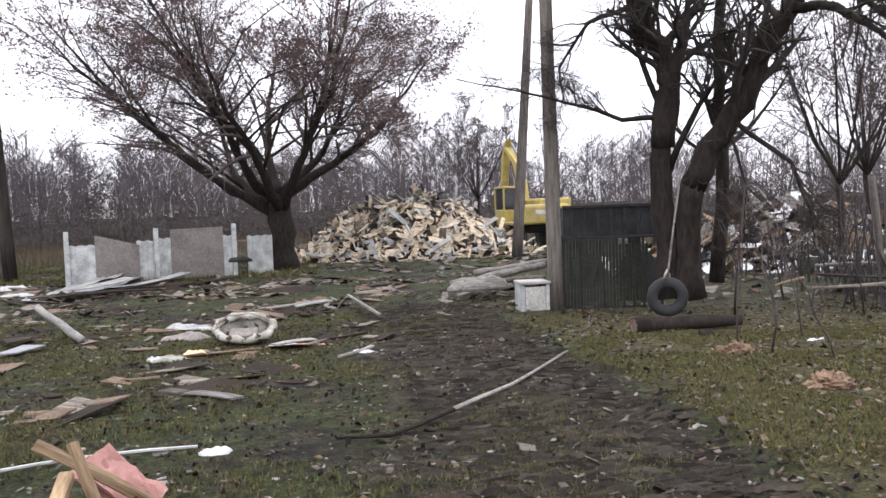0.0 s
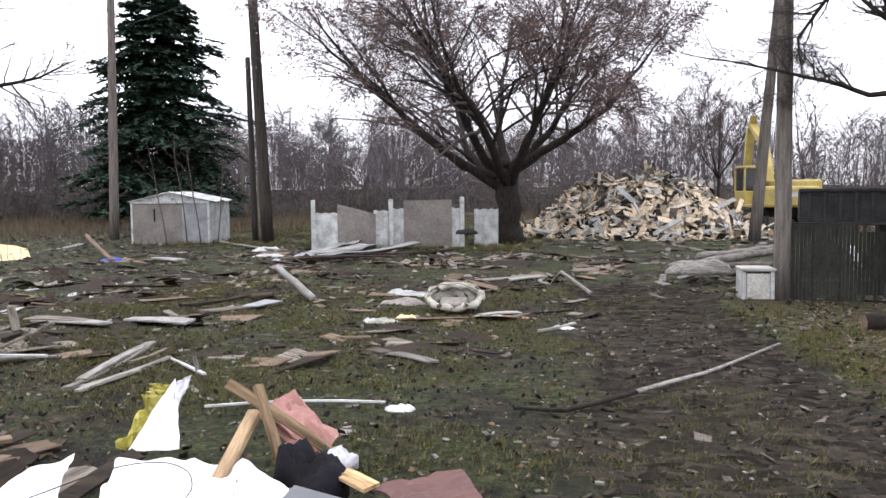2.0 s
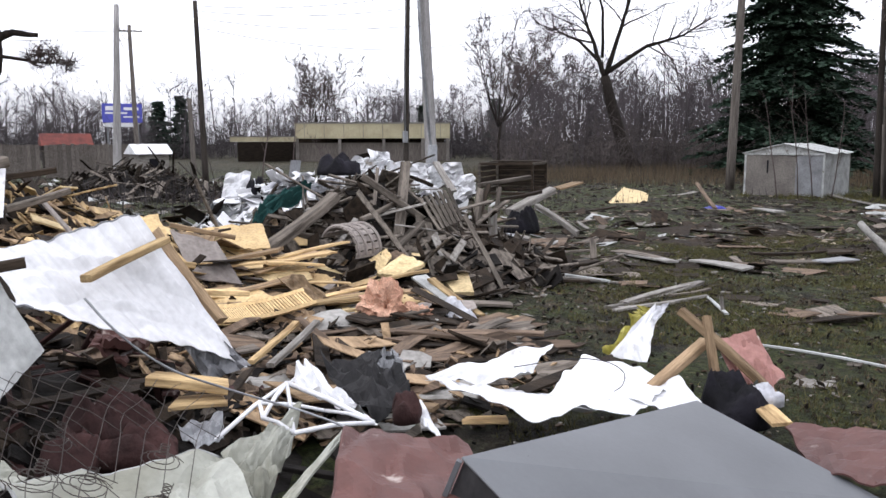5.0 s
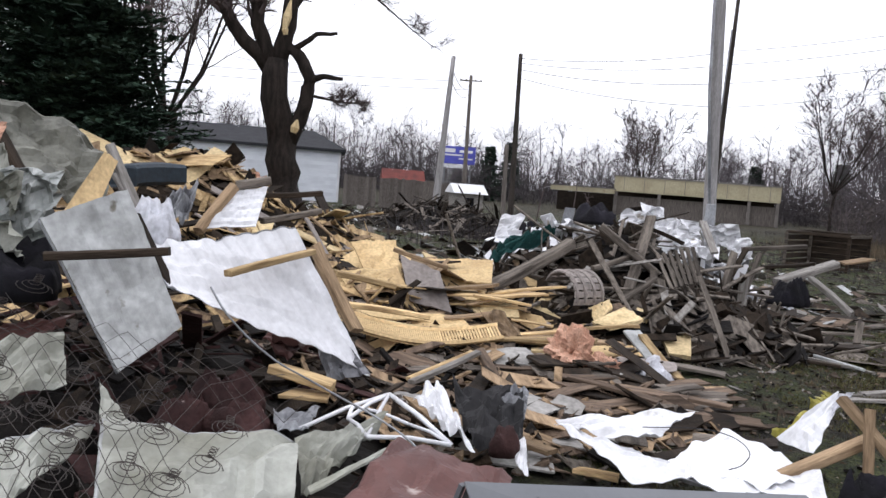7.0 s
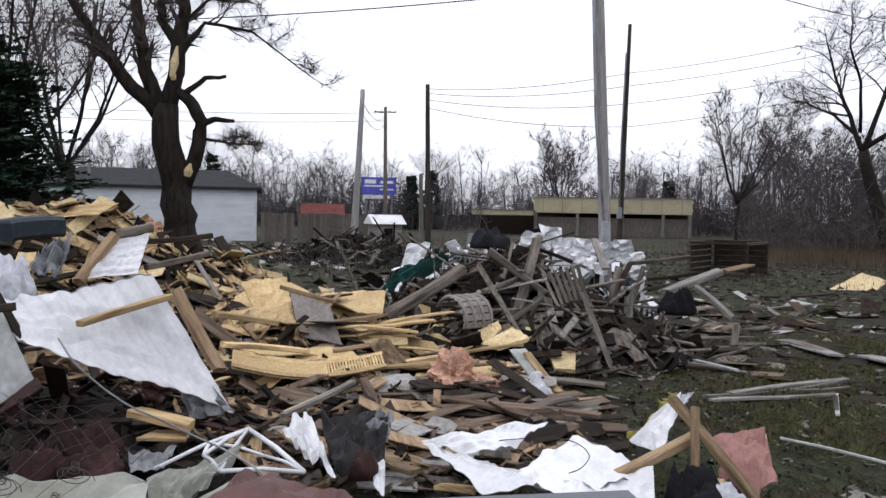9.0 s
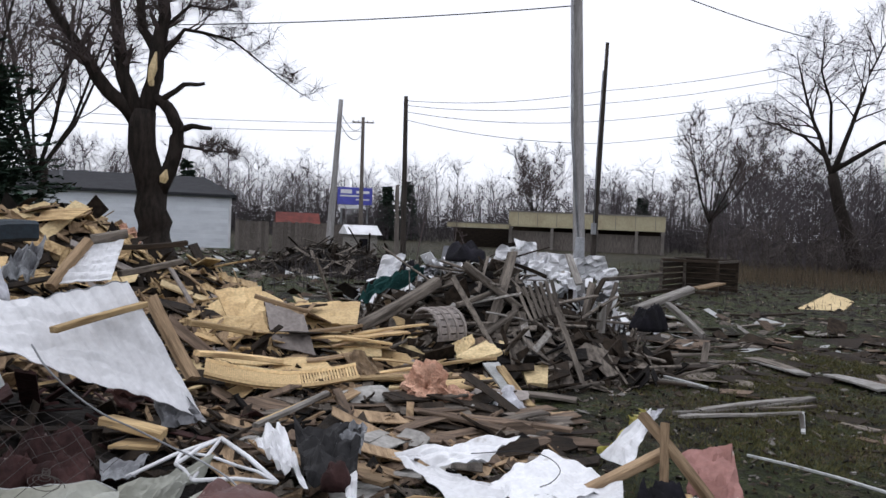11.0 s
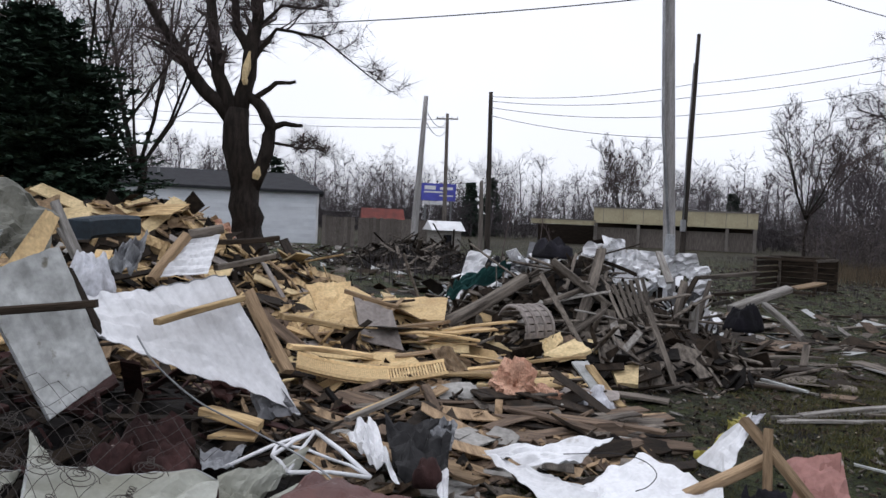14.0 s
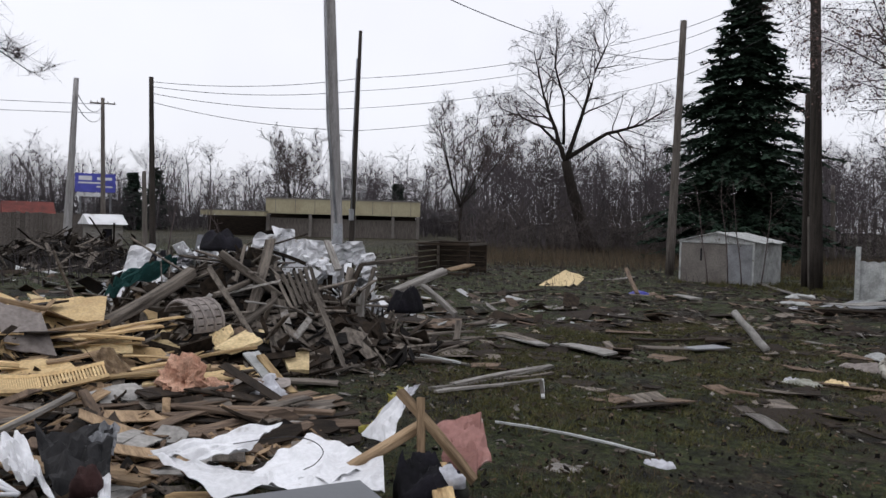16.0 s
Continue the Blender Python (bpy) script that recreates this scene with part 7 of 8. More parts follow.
for k in range(44):
    x, y = RS.uniform(-7.9, -4.7), RS.uniform(0.3, 4.4)
    m = RS.choice(("plywood", "plywood", "plywood", "foam", "tan_wood", "plywood", "grey_board", "tan_wood"))
    shard((x, y, mound_z(x, y) + RS.uniform(0.0, 0.06)), RS.uniform(0.3, 0.8), m, RS.gauss(20, 11), "jagged torn piece of sheathing on the rubble")
for k in range(30):
    x, y = RS.uniform(-4.9, -2.9), RS.uniform(1.4, 4.2)
    shard((x, y, mound_z(x, y) + RS.uniform(0.02, 0.07)), RS.uniform(0.18, 0.5), RS.choice(("brown_wood", "brown_wood", "pale_grey", "dark_wood", "grey_wood", "brown_wood")), RS.gauss(12, 9), "jagged dull piece of board among the splinters")
for k in range(26):
    x, y = RS.uniform(-4.6, -3.5), RS.uniform(2.2, 4.3)
    z = mound_z(x, y) + 0.02 + 0.012 * (k % 6)
    l, a = RS.uniform(0.4, 1.0), RS.gauss(1.75, 0.22)
    d = Vector((math.cos(a), math.sin(a), RS.gauss(0, 0.05))) * l / 2
    board(Vector((x, y, z)) - d, Vector((x, y, z)) + d, RS.uniform(0.08, 0.2), RS.uniform(0.008, 0.016), RS.choice(("brown_wood", "brown_wood", "dark_wood", "grey_wood")), "thin brown weathered board stacked in the splinters", "thin_board", group="thin brown boards")
RY = random.Random(61)
P0, P1, PR = Vector((-6.59, 2.04, 0.48)), Vector((-4.78, 2.04, 0.08)), Vector((-6.50, 2.64, 0.53)) - Vector((-6.59, 2.04, 0.48))
for k in range(22):
    p = P0.lerp(P1, RY.random()) + PR * RY.uniform(-1.6, 1.2) + Vector((0, 0, RY.uniform(-0.02, 0.05)))
    q = p + PR * RY.uniform(0.8, 2.0) + Vector((RY.uniform(-0.35, 0.35), 0, RY.uniform(-0.1, 0.12)))
    board(p, q, RY.uniform(0.07, 0.26), RY.uniform(0.012, 0.035), RY.choice(("raw_wood", "raw_wood", "foam", "tan_wood")), "splintered yellow board across the rubble")


# ---- round the old tree ----
def tyre_swing():
    c = Vector((3.16, 11.58, 0.28))
    root = thing("tyre_swing", Matrix.Translation(c) @ pose(0, 0, 0, 0, 0, -12), "worn black tyre hung from a white rope", "swing")
    V, F = [], []
    prof = [(0.155, 0.06), (0.17, 0.095), (0.24, 0.105), (0.30, 0.095), (0.325, 0.07), (0.335, 0.0), (0.325, -0.07), (0.30, -0.095), (0.24, -0.105), (0.17, -0.095), (0.155, -0.06), (0.185, -0.05), (0.29, -0.06), (0.305, 0.0), (0.29, 0.06), (0.185, 0.05)]
    n, k = 40, len(prof)
    for i in range(n):
        a = 6.28319 * i / n
        for r, y in prof:
            groove = 0.008 if r > 0.31 and i % 2 else 0.0
            V.append(((r - groove) * 0.86 * math.cos(a), y * 0.78, (r - groove) * 0.86 * math.sin(a)))
    for i in range(n):
        for j in range(k):
            F.append((i * k + j, i * k + (j + 1) % k, ((i + 1) % n) * k + (j + 1) % k, ((i + 1) % n) * k + j))
    part("tyre", mesh_of("tyre", V, F, "black", True), "black", root)
    top = pose(0, 0, 0, 0, 0, 12).to_3x3() @ (Vector((3.64, 12.38, 2.22)) - c)
    V, F = [], []
    tube(V, F, [(0, 0, 0.26), (0.02, 0.02, 0.38), top * 0.5 + Vector((0, 0, 0.15)), top], [0.016] * 4, 6)
    part("rope", mesh_of("rope", V, F, "pale_wood", True), "pale_wood", root, "off-white rope")
    V, F = [], []
    tube(V, F, [(-0.05, -0.09, 0.23), (-0.04, -0.1, 0.31), (0, 0, 0.38), (0.04, 0.1, 0.31), (0.02, 0.1, 0.21)], [0.018] * 5, 6)
    part("knot", mesh_of("knot", V, F, "pale_wood", True), "pale_wood", root, "off-white rope knot")


tyre_swing()
a, b = Vector((2.53, 10.95, -0.03)), Vector((4.08, 11.26, -0.04))
trunk = log(a, b, 0.12, 0.075, "bark", "fallen dark log lying under the tyre swing", "fallen_log", "log", bend=0.12, seed=4)
bm = bmesh.new()
ax = (b - a).normalized()
bmesh.ops.create_cone(bm, cap_ends=True, segments=14, radius1=0.1, radius2=0.095, depth=0.012, matrix=Matrix.Translation(ax * -0.004) @ ax.to_track_quat("Z", "Y").to_matrix().to_4x4())
part("sawn_end", bm, "brown_wood", trunk, "dull sawn end")
log((3.28, 10.48, -0.11), (3.44, 10.49, -0.08), 0.07, 0.06, "bark", "short cut log under the fallen log", "cut_log", "log", seed=5)


def screen_fence():
    a, b = Vector((2.05, 14.15, -0.03)), Vector((3.76, 14.11, -0.07))
    a.z = b.z = -0.2
    turn = math.degrees(math.atan2(b.y - a.y, b.x - a.x))
    w, h = (b - a).length, 1.25
    root = thing("chain_link_fence", Matrix.Translation(a) @ pose(0, 0, 0, 0, 0, turn), "chain link fence panel with dark privacy slats", "fence")
    for i in range(30):
        x = (i + 0.5) / 30 * w
        if x > w * 0.86:
            continue
        part("slat", blocks(((x, 0, h / 2), (w / 30 * 0.9, 0.008, h - (0.25 if x > w * 0.55 and i % 3 else 0.02))), bevel=0.002), "dark_green", root)
    for x in (0, w):
        part("post", blocks(((x, 0.02, h / 2 + 0.03), (0.05, 0.05, h + 0.06))), "dark_metal", root)
    part("top_rail", blocks(((w / 2, 0.02, h), (w, 0.035, 0.035))), "dark_metal", root)
    for s in (1, -1):
        V, F = [], []
        k = int((w + h) / 0.075)
        for i in range(k):
            x0 = i * 0.075 - (h if s > 0 else 0)
            p, q = Vector((x0, -0.012, 0)), Vector((x0 + h, -0.012, h))
            if s < 0:
                p, q = Vector((x0, -0.012, h)), Vector((x0 + h, -0.012, 0))
            lo, hi = max(0, (0 - p.x) / h), min(1, (w - p.x) / h)
            if hi - lo > 0.05:
                tube(V, F, [p.lerp(q, lo), p.lerp(q, hi)], [0.0025] * 2, 3, cap=False)
        tagged(part("wire_mesh", mesh_of("wire_mesh", V, F, "dark_metal"), "dark_metal", root), kind="stuff")


screen_fence()


def dump_trailer():
    a, b = Vector((2.53, 17.01, 1.18)), Vector((4.43, 16.83, 1.12))
    a.z = b.z = -0.2
    turn = math.degrees(math.atan2(b.y - a.y, b.x - a.x))
    w = (b - a).length
    root = thing("trailer_bed", Matrix.Translation(a) @ pose(0, 0, 0, 0, 0, turn), "dark steel trailer bed parked behind the fence", "trailer")
    part("side", blocks(((w / 2, 0, 1.45), (w, 0.06, 0.6)), bevel=0.01), "dark_metal", root)
    part("side", blocks(((w / 2, 1.4, 1.45), (w, 0.06, 0.6)), bevel=0.01), "dark_metal", root)
    part("end", blocks(((0, 0.7, 1.45), (0.06, 1.3, 0.6)), bevel=0.01), "dark_metal", root)
    part("end", blocks(((w, 0.7, 1.45), (0.06, 1.3, 0.6)), bevel=0.01), "dark_metal", root)
    part("floor", blocks(((w / 2, 0.7, 1.13), (w, 1.36, 0.06))), "dark_metal", root)
    part("rim", blocks(((w / 2, -0.02, 1.77), (w + 0.1, 0.1, 0.06))), "dark_metal", root)
    for i in range(7):
        part("rib", blocks(((w * (i + 0.5) / 7, -0.045, 1.45), (0.06, 0.04, 0.56))), "dark_metal", root)
    for x in (0.4, w - 0.4):
        bm = bmesh.new()
        bmesh.ops.create_cone(bm, cap_ends=True, segments=24, radius1=0.4, radius2=0.4, depth=0.24, matrix=Matrix.Translation((x, 0.1, 0.42)) @ pose(0, 0, 0, 90))
        bmesh.ops.bevel(bm, geom=[e for e in bm.edges if len(e.link_faces) == 2 and e.calc_face_angle(0) > 1], offset=0.05, segments=2, affect="EDGES")
        part("wheel", bm, "black", root)
        part("leg", blocks(((x, 0.7, 0.75), (0.12, 1.2, 0.75))), "dark_metal", root)


dump_trailer()


def concrete_block():
    c = Vector((1.51, 14.22, -0.02))
    root = thing("concrete_box", Matrix.Translation((c.x, c.y, -0.2)) @ pose(0, 0, 0, 0, 0, 8), "pale concrete box beside the utility pole", "block")
    for s in (-1, 1):
        part("side", blocks(((s * 0.22, 0, 0.24), (0.07, 0.5, 0.48)), bevel=0.012), "dirty_white", root)
        part("end", blocks(((0, s * 0.215, 0.22), (0.36, 0.06, 0.44)), bevel=0.012), "concrete", root)
    part("lid", blocks(((0, 0, 0.505), (0.54, 0.54, 0.05)), bevel=0.012), "concrete", root)


concrete_block()
cloth((0.69, 16.29, 0.04), (1.3, 0.6, 12), "pale_wood", "pale rolled sheeting lying on the dirt", "rolled_sheeting", "sheeting", 131, 0.3, 20, 1.0)
for a, b, r, m in (((0.13, 16.50, 0.07), (2.14, 17.37, 0.37), 0.09, "pale_wood"), ((0.63, 17.49, 0.20), (2.27, 18.06, 0.39), 0.08, "pale_wood"), ((0.93, 16.47, 0.13), (1.98, 16.08, 0.20), 0.06, "grey_wood")):
    log(a, b, r, r * 0.8, m, "stripped pale log lying on the dirt", "stripped_log", "log", bend=0.3, seed=int(r * 100))


def excavator():
    c = Vector((3.88, 36.29, 0.05))
    root = thing("excavator", Matrix.Translation((c.x, c.y, -0.2)) @ pose(0, 0, 0, 0, 0, 194), "worn yellow tracked excavator with a raised boom", "excavator")
    for x in (-0.95, 0.95):
        V, F = [], []
        loop = []
        for i in range(28):
            a = 6.28319 * i / 28
            loop.append((max(-1.2, min(1.2, math.cos(a) * 2.0)) + 0.25 * math.cos(a), 0.4 + 0.36 * math.sin(a)))
        for y, z in loop:
            for sx in (-0.25, 0.25):
                V.append((x + sx, y, z))
        m = len(loop)
        for i in range(m):
            j = (i + 1) % m
            F.append((2 * i, 2 * i + 1, 2 * j + 1, 2 * j))
        F.append(tuple(2 * i for i in range(m)))
        F.append(tuple(2 * i + 1 for i in reversed(range(m))))
        part("track", mesh_of("track", V, F, "black"), "black", root)
        for i in range(9):
            part("track_pad", blocks(((x, -1.3 + i * 0.325, 0.78), (0.52, 0.2, 0.05))), "dark_metal", root)
    part("undercarriage", blocks(((0, 0, 0.75), (1.5, 1.6, 0.35)), bevel=0.04), "dark_metal", root)
    part("engine_house", blocks(((-0.55, 0.5, 1.55), (1.5, 2.2, 1.05)), bevel=0.08), "yellow", root)
    part("counterweight", blocks(((0, 1.7, 1.4), (2.2, 0.5, 0.85)), bevel=0.12), "yellow", root)
    part("deck", blocks(((0, 0, 1.02), (2.4, 2.8, 0.14)), bevel=0.03), "yellow", root)
    cab = part("cab", blocks(((0.8, -0.7, 1.35), (0.85, 1.3, 0.55)), bevel=0.03), "yellow", root)
    part("cab_roof", blocks(((0.8, -0.7, 2.62), (0.88, 1.35, 0.1)), bevel=0.03), "yellow", cab)
    for x in (1.2, 0.4):
        for y in (-1.32, -0.08):
            part("pillar", blocks(((x, y, 2.1), (0.07, 0.07, 1.0))), "yellow", cab)
    part("window", blocks(((0.8, -0.7, 2.1), (0.76, 1.2, 0.94))), "glass", cab, "dark glazing")
    part("lettering_bar", blocks(((0.1, 1.955, 1.5), (0.8, 0.02, 0.18)), bevel=0.0), "dirty_white", root, "pale bar")
    part("exhaust", blocks(((-0.9, 0.6, 2.25), (0.1, 0.1, 0.5))), "dark_metal", root)

    def arm(name, pts, widths, label=""):
        bm = bmesh.new()
        rings = []
        for (y, z), w in zip(pts, widths):
            rings.append([bm.verts.new((0.0 + s * 0.17, y + dy, z + dz)) for s, dy, dz in ((-1, -w, -w * 0.3), (1, -w, -w * 0.3), (1, w, w * 0.3), (-1, w, w * 0.3))])
        for p, q in zip(rings, rings[1:]):
            for i in range(4):
                bm.faces.new((p[i], p[(i + 1) % 4], q[(i + 1) % 4], q[i]))
        bm.faces.new(rings[0])
        bm.faces.new(list(reversed(rings[-1])))
        bmesh.ops.recalc_face_normals(bm, faces=bm.faces)
        bmesh.ops.bevel(bm, geom=list(bm.edges), offset=0.02, segments=1, affect="EDGES")
        return part(name, bm, "yellow", root, label)

    arm("boom", [(-0.6, 1.3), (-0.9, 2.6), (-1.6, 3.8), (-3.0, 4.6)], [0.2, 0.22, 0.2, 0.12])
    arm("stick", [(-2.7, 4.9), (-3.2, 4.2), (-3.6, 2.4)], [0.12, 0.15, 0.1])
    for y0, z0, y1, z1 in ((-1.1, 1.3, -1.7, 3.3), (-1.7, 4.1, -2.8, 4.9)):
        V, F = [], []
        tube(V, F, [(-0.1, y0, z0), (-0.1, (y0 + y1) / 2, (z0 + z1) / 2), (-0.1, y1, z1)], [0.07, 0.07, 0.04], 10)
        part("ram", mesh_of("ram", V, F, "grey_metal", True), "grey_metal", root, "steel hydraulic ram")
    bm = blocks(((0, -3.75, 2.0), (0.9, 0.5, 0.6)), bevel=0.1)
    part("bucket", bm, "dark_metal", root, "rusty bucket")


excavator()
wool((3.24, 9.14, -0.08), (0.22, 0.11, 0.14), "tan_wool", "pink insulation scrap on the leaves", 141)
wool((3.35, 7.09, -0.01), (0.27, 0.12, 0.15), "tan_wool", "tan pink insulation roll on the grass", 142)
cloth((4.58, 10.01, -0.16), (0.4, 0.25, 0), "plastic", "white scrap of plastic on the leaves", "plastic_scrap", "plastic", 143, 0.07, 12, 1.3)
utility_pole((7.10, 13.22, 0.43), (6.98, 13.28, 1.93), 0.07, 0.06, "pole_wood", "weathered fence post by the brush")
utility_pole((7.03, 12.80, 0.42), (7.00, 12.81, 2.02), 0.08, 0.07, "pole_wood", "old grey fence post by the brush")
for k, (a, b, w, m) in enumerate((((6.19, 13.66, 0.33), (7.38, 13.06, 0.27), 0.3, "dark_wood"), ((5.63, 12.82, 0.19), (7.08, 12.54, 0.26), 0.2, "grey_wood"), ((5.63, 13.91, 0.13), (6.11, 13.70, 0.28), 0.15, "tan_wood"), ((6.96, 16.60, 0.58), (7.65, 16.85, 0.89), 0.18, "pale_wood"), ((7.02, 15.48, 0.31), (8.12, 14.93, 0.36), 0.25, "pale_wood"))):
    board(a, b, w, 0.03, m, "weathered board under the tangled brush")


def sapling(foot, top, seed, r=0.012):
    rng = random.Random(seed)
    foot, top = Vector(foot), Vector(top)
    root = thing("sapling", Matrix.Translation(foot), "thin bare sapling among dead leaves", "sapling", "saplings")
    V, F = [], []
    d = top - foot
    pts = [d * f + Vector((rng.gauss(0, 0.03), rng.gauss(0, 0.03), 0)) * (1 if f > 0 else 0) for f in (0, 0.25, 0.5, 0.75, 1)]
    radii = [r, r * 0.85, r * 0.7, r * 0.5, r * 0.25]
    tube(V, F, pts, radii, 5)
    shoots(V, F, pts, radii, d.length * 0.7, 0, rng, 0.1, 0.3, (7, 4, 2), 0.5, None, 0.002, (4, 3, 3), 0.3)
    part("stem", mesh_of("stem", V, F, "twig", True), "twig", root)


for k, (f, t, r) in enumerate((((3.55, 9.92, -0.15), (3.47, 9.38, 1.79), 0.014), ((3.65, 9.13, -0.14), (3.33, 8.58, 1.24), 0.016), ((4.15, 8.65, -0.13), (3.57, 8.26, 0.96), 0.014), ((4.50, 12.66, -0.19), (4.13, 11.05, 2.04), 0.02), ((4.51, 10.27, -0.16), (3.92, 9.63, 1.98), 0.012), ((6.27, 12.16, -0.19), (5.00, 10.36, 1.76), 0.014), ((-16.2, 23.3, -0.2), (-16.6, 23.0, 3.1), 0.025), ((-15.7, 23.7, -0.2), (-16.0, 23.5, 3.5), 0.025), ((-15.1, 24.6, -0.2), (-14.9, 24.8, 3.0), 0.025), ((-15.3, 23.9, -0.2), (-15.6, 23.6, 3.3), 0.025), ((-11.96, 5.58, 1.07), (-12.03, 5.33, 1.78), 0.012), ((-14.15, 5.08, 0.93), (-14.09, 5.35, 2.59), 0.014), ((-15.90, 6.35, 0.88), (-15.83, 6.57, 2.99), 0.014))):
    sapling(f, t, 70 + k, r)
thicket("brush_tangle", "tangled grey brush along the lot's edge", [(random.Random(i).uniform(6.5, 14), random.Random(i + 500).uniform(12.5, 22)) for i in range(60)], 0.4, 2.2, "brush_grey", 9, 11, 0.6)
thicket("brush_tangle", "brush and dead stalks beside the rubble", [(random.Random(i).uniform(-26, -18), random.Random(i + 900).uniform(3, 8)) for i in range(36)], 0.2, 0.9, "brush_grey", 10, 12, 0.5)

# ---- things on the lot ----
log((-6.15, 12.15, 0.39), (-5.46, 12.08, -0.13), 0.055, 0.065, "pale_grey", "peeled grey post propped on the mud", "peeled_post", "post", bend=0.15, seed=7)
for a, b, w, t, m in (
    ((-9.17, 18.55, -0.10), (-6.81, 19.58, -0.08), 0.2, 0.04, "dark_wood"),
    ((-9.07, 19.18, 0.00), (-8.31, 21.59, 0.10), 0.5, 0.02, "pale_grey"),
    ((-8.39, 20.11, -0.05), (-7.66, 24.03, 0.00), 0.35, 0.02, "dirty_white"),
    ((-8.48, 19.05, -0.10), (-7.30, 21.47, 0.00), 0.16, 0.04, "dark_wood"),
    ((-7.80, 20.40, -0.10), (-5.87, 22.92, -0.10), 0.14, 0.05, "dark_wood"),
    ((-6.62, 11.96, -0.11), (-6.17, 12.22, -0.09), 0.35, 0.04, "dark_wood"),
    ((-6.03, 10.88, -0.12), (-5.97, 11.78, -0.12), 0.3, 0.02, "grey_metal"),
    ((-3.61, 15.45, -0.16), (-2.38, 16.69, -0.15), 0.18, 0.03, "pale_wood"),
    ((-2.93, 15.54, -0.14), (-2.31, 16.30, -0.13), 0.14, 0.03, "pale_grey"),
    ((-1.83, 15.08, 0.10), (-1.15, 14.08, -0.17), 0.06, 0.04, "pale_wood"),
    ((-2.04, 15.35, -0.17), (-1.83, 14.98, 0.08), 0.05, 0.04, "grey_wood"),
    ((-2.93, 8.27, -0.10), (-2.63, 8.05, -0.09), 0.14, 0.02, "grey_wood"),
    ((-2.64, 8.08, -0.09), (-2.00, 7.68, -0.08), 0.14, 0.02, "pale_wood"),
    ((-3.62, 8.76, -0.10), (-3.19, 8.94, -0.10), 0.07, 0.03, "brown_wood"),
    ((-2.44, 11.19, -0.15), (-1.88, 11.58, -0.15), 0.14, 0.02, "pale_grey"),
    ((-1.34, 9.93, -0.12), (-0.99, 10.70, -0.13), 0.06, 0.03, "pale_wood"),
    ((-1.67, 11.54, -0.15), (-1.20, 12.10, -0.16), 0.06, 0.03, "dark_wood"),
    ((-3.16, 5.36, -0.00), (-1.88, 5.98, -0.04), 0.022, 0.02, "dirty_white"),
    ((-6.95, 9.32, -0.11), (-6.09, 9.94, -0.12), 0.4, 0.03, "brown_wood"),
    ((-6.49, 10.39, -0.13), (-5.90, 11.57, -0.14), 0.28, 0.03, "grey_wood"),
    ((-7.18, 10.83, -0.12), (-6.78, 12.26, -0.14), 0.12, 0.04, "dark_wood"),
    ((-4.85, 5.98, -0.04), (-5.49, 7.87, -0.08), 0.1, 0.03, "pale_wood"),
    ((-4.62, 5.70, -0.03), (-4.67, 7.08, -0.04), 0.05, 0.03, "pale_wood"),
    ((-4.03, 6.55, 0.12), (-4.00, 6.56, -0.08), 0.04, 0.03, "pale_wood"),
    ((-7.62, 6.41, -0.03), (-7.43, 7.90, -0.05), 0.25, 0.03, "grey_wood"),
    ((-6.98, 6.34, -0.04), (-5.90, 6.89, -0.06), 0.06, 0.03, "pale_wood"),
    ((-8.43, 9.11, -0.09), (-7.08, 8.99, -0.09), 0.25, 0.02, "grey_wood"),
    ((-8.65, 7.32, -0.05), (-9.73, 9.78, -0.10), 0.14, 0.03, "grey_wood"),
    ((-18.74, 20.72, -0.15), (-19.31, 22.89, -0.12), 0.2, 0.03, "pale_wood"),
    ((-16.37, 19.68, 0.40), (-13.98, 17.82, -0.15), 0.12, 0.05, "brown_wood"),
    ((-13.29, 18.68, -0.14), (-12.12, 18.14, -0.14), 0.3, 0.04, "pale_grey"),
    ((-15.82, 25.36, -0.10), (-10.82, 21.17, -0.10), 0.2, 0.03, "pale_wood"),
    ((-9.41, 18.22, -0.15), (-8.26, 20.13, -0.12), 0.14, 0.05, "dark_wood"),
    ((-15.16, 13.32, -0.15), (-15.93, 16.00, -0.15), 0.14, 0.04, "dark_wood"),
    ((-12.56, 11.71, -0.13), (-13.41, 14.01, -0.15), 0.1, 0.03, "grey_wood"),
    ((-5.81, 4.93, 0.01), (-6.97, 6.79, -0.03), 0.1, 0.03, "grey_wood"),
    ((-7.45, 6.58, -0.03), (-7.30, 7.84, -0.03), 0.28, 0.04, "dark_wood"),
    ((-8.20, 7.06, -0.04), (-8.33, 8.57, -0.04), 0.12, 0.03, "grey_wood"),
    ((-6.63, 6.22, -0.02), (-6.05, 6.80, -0.05), 0.04, 0.03, "pale_wood"),
):
    board(a, b, w, t, m, "weathered board lying on the mud")
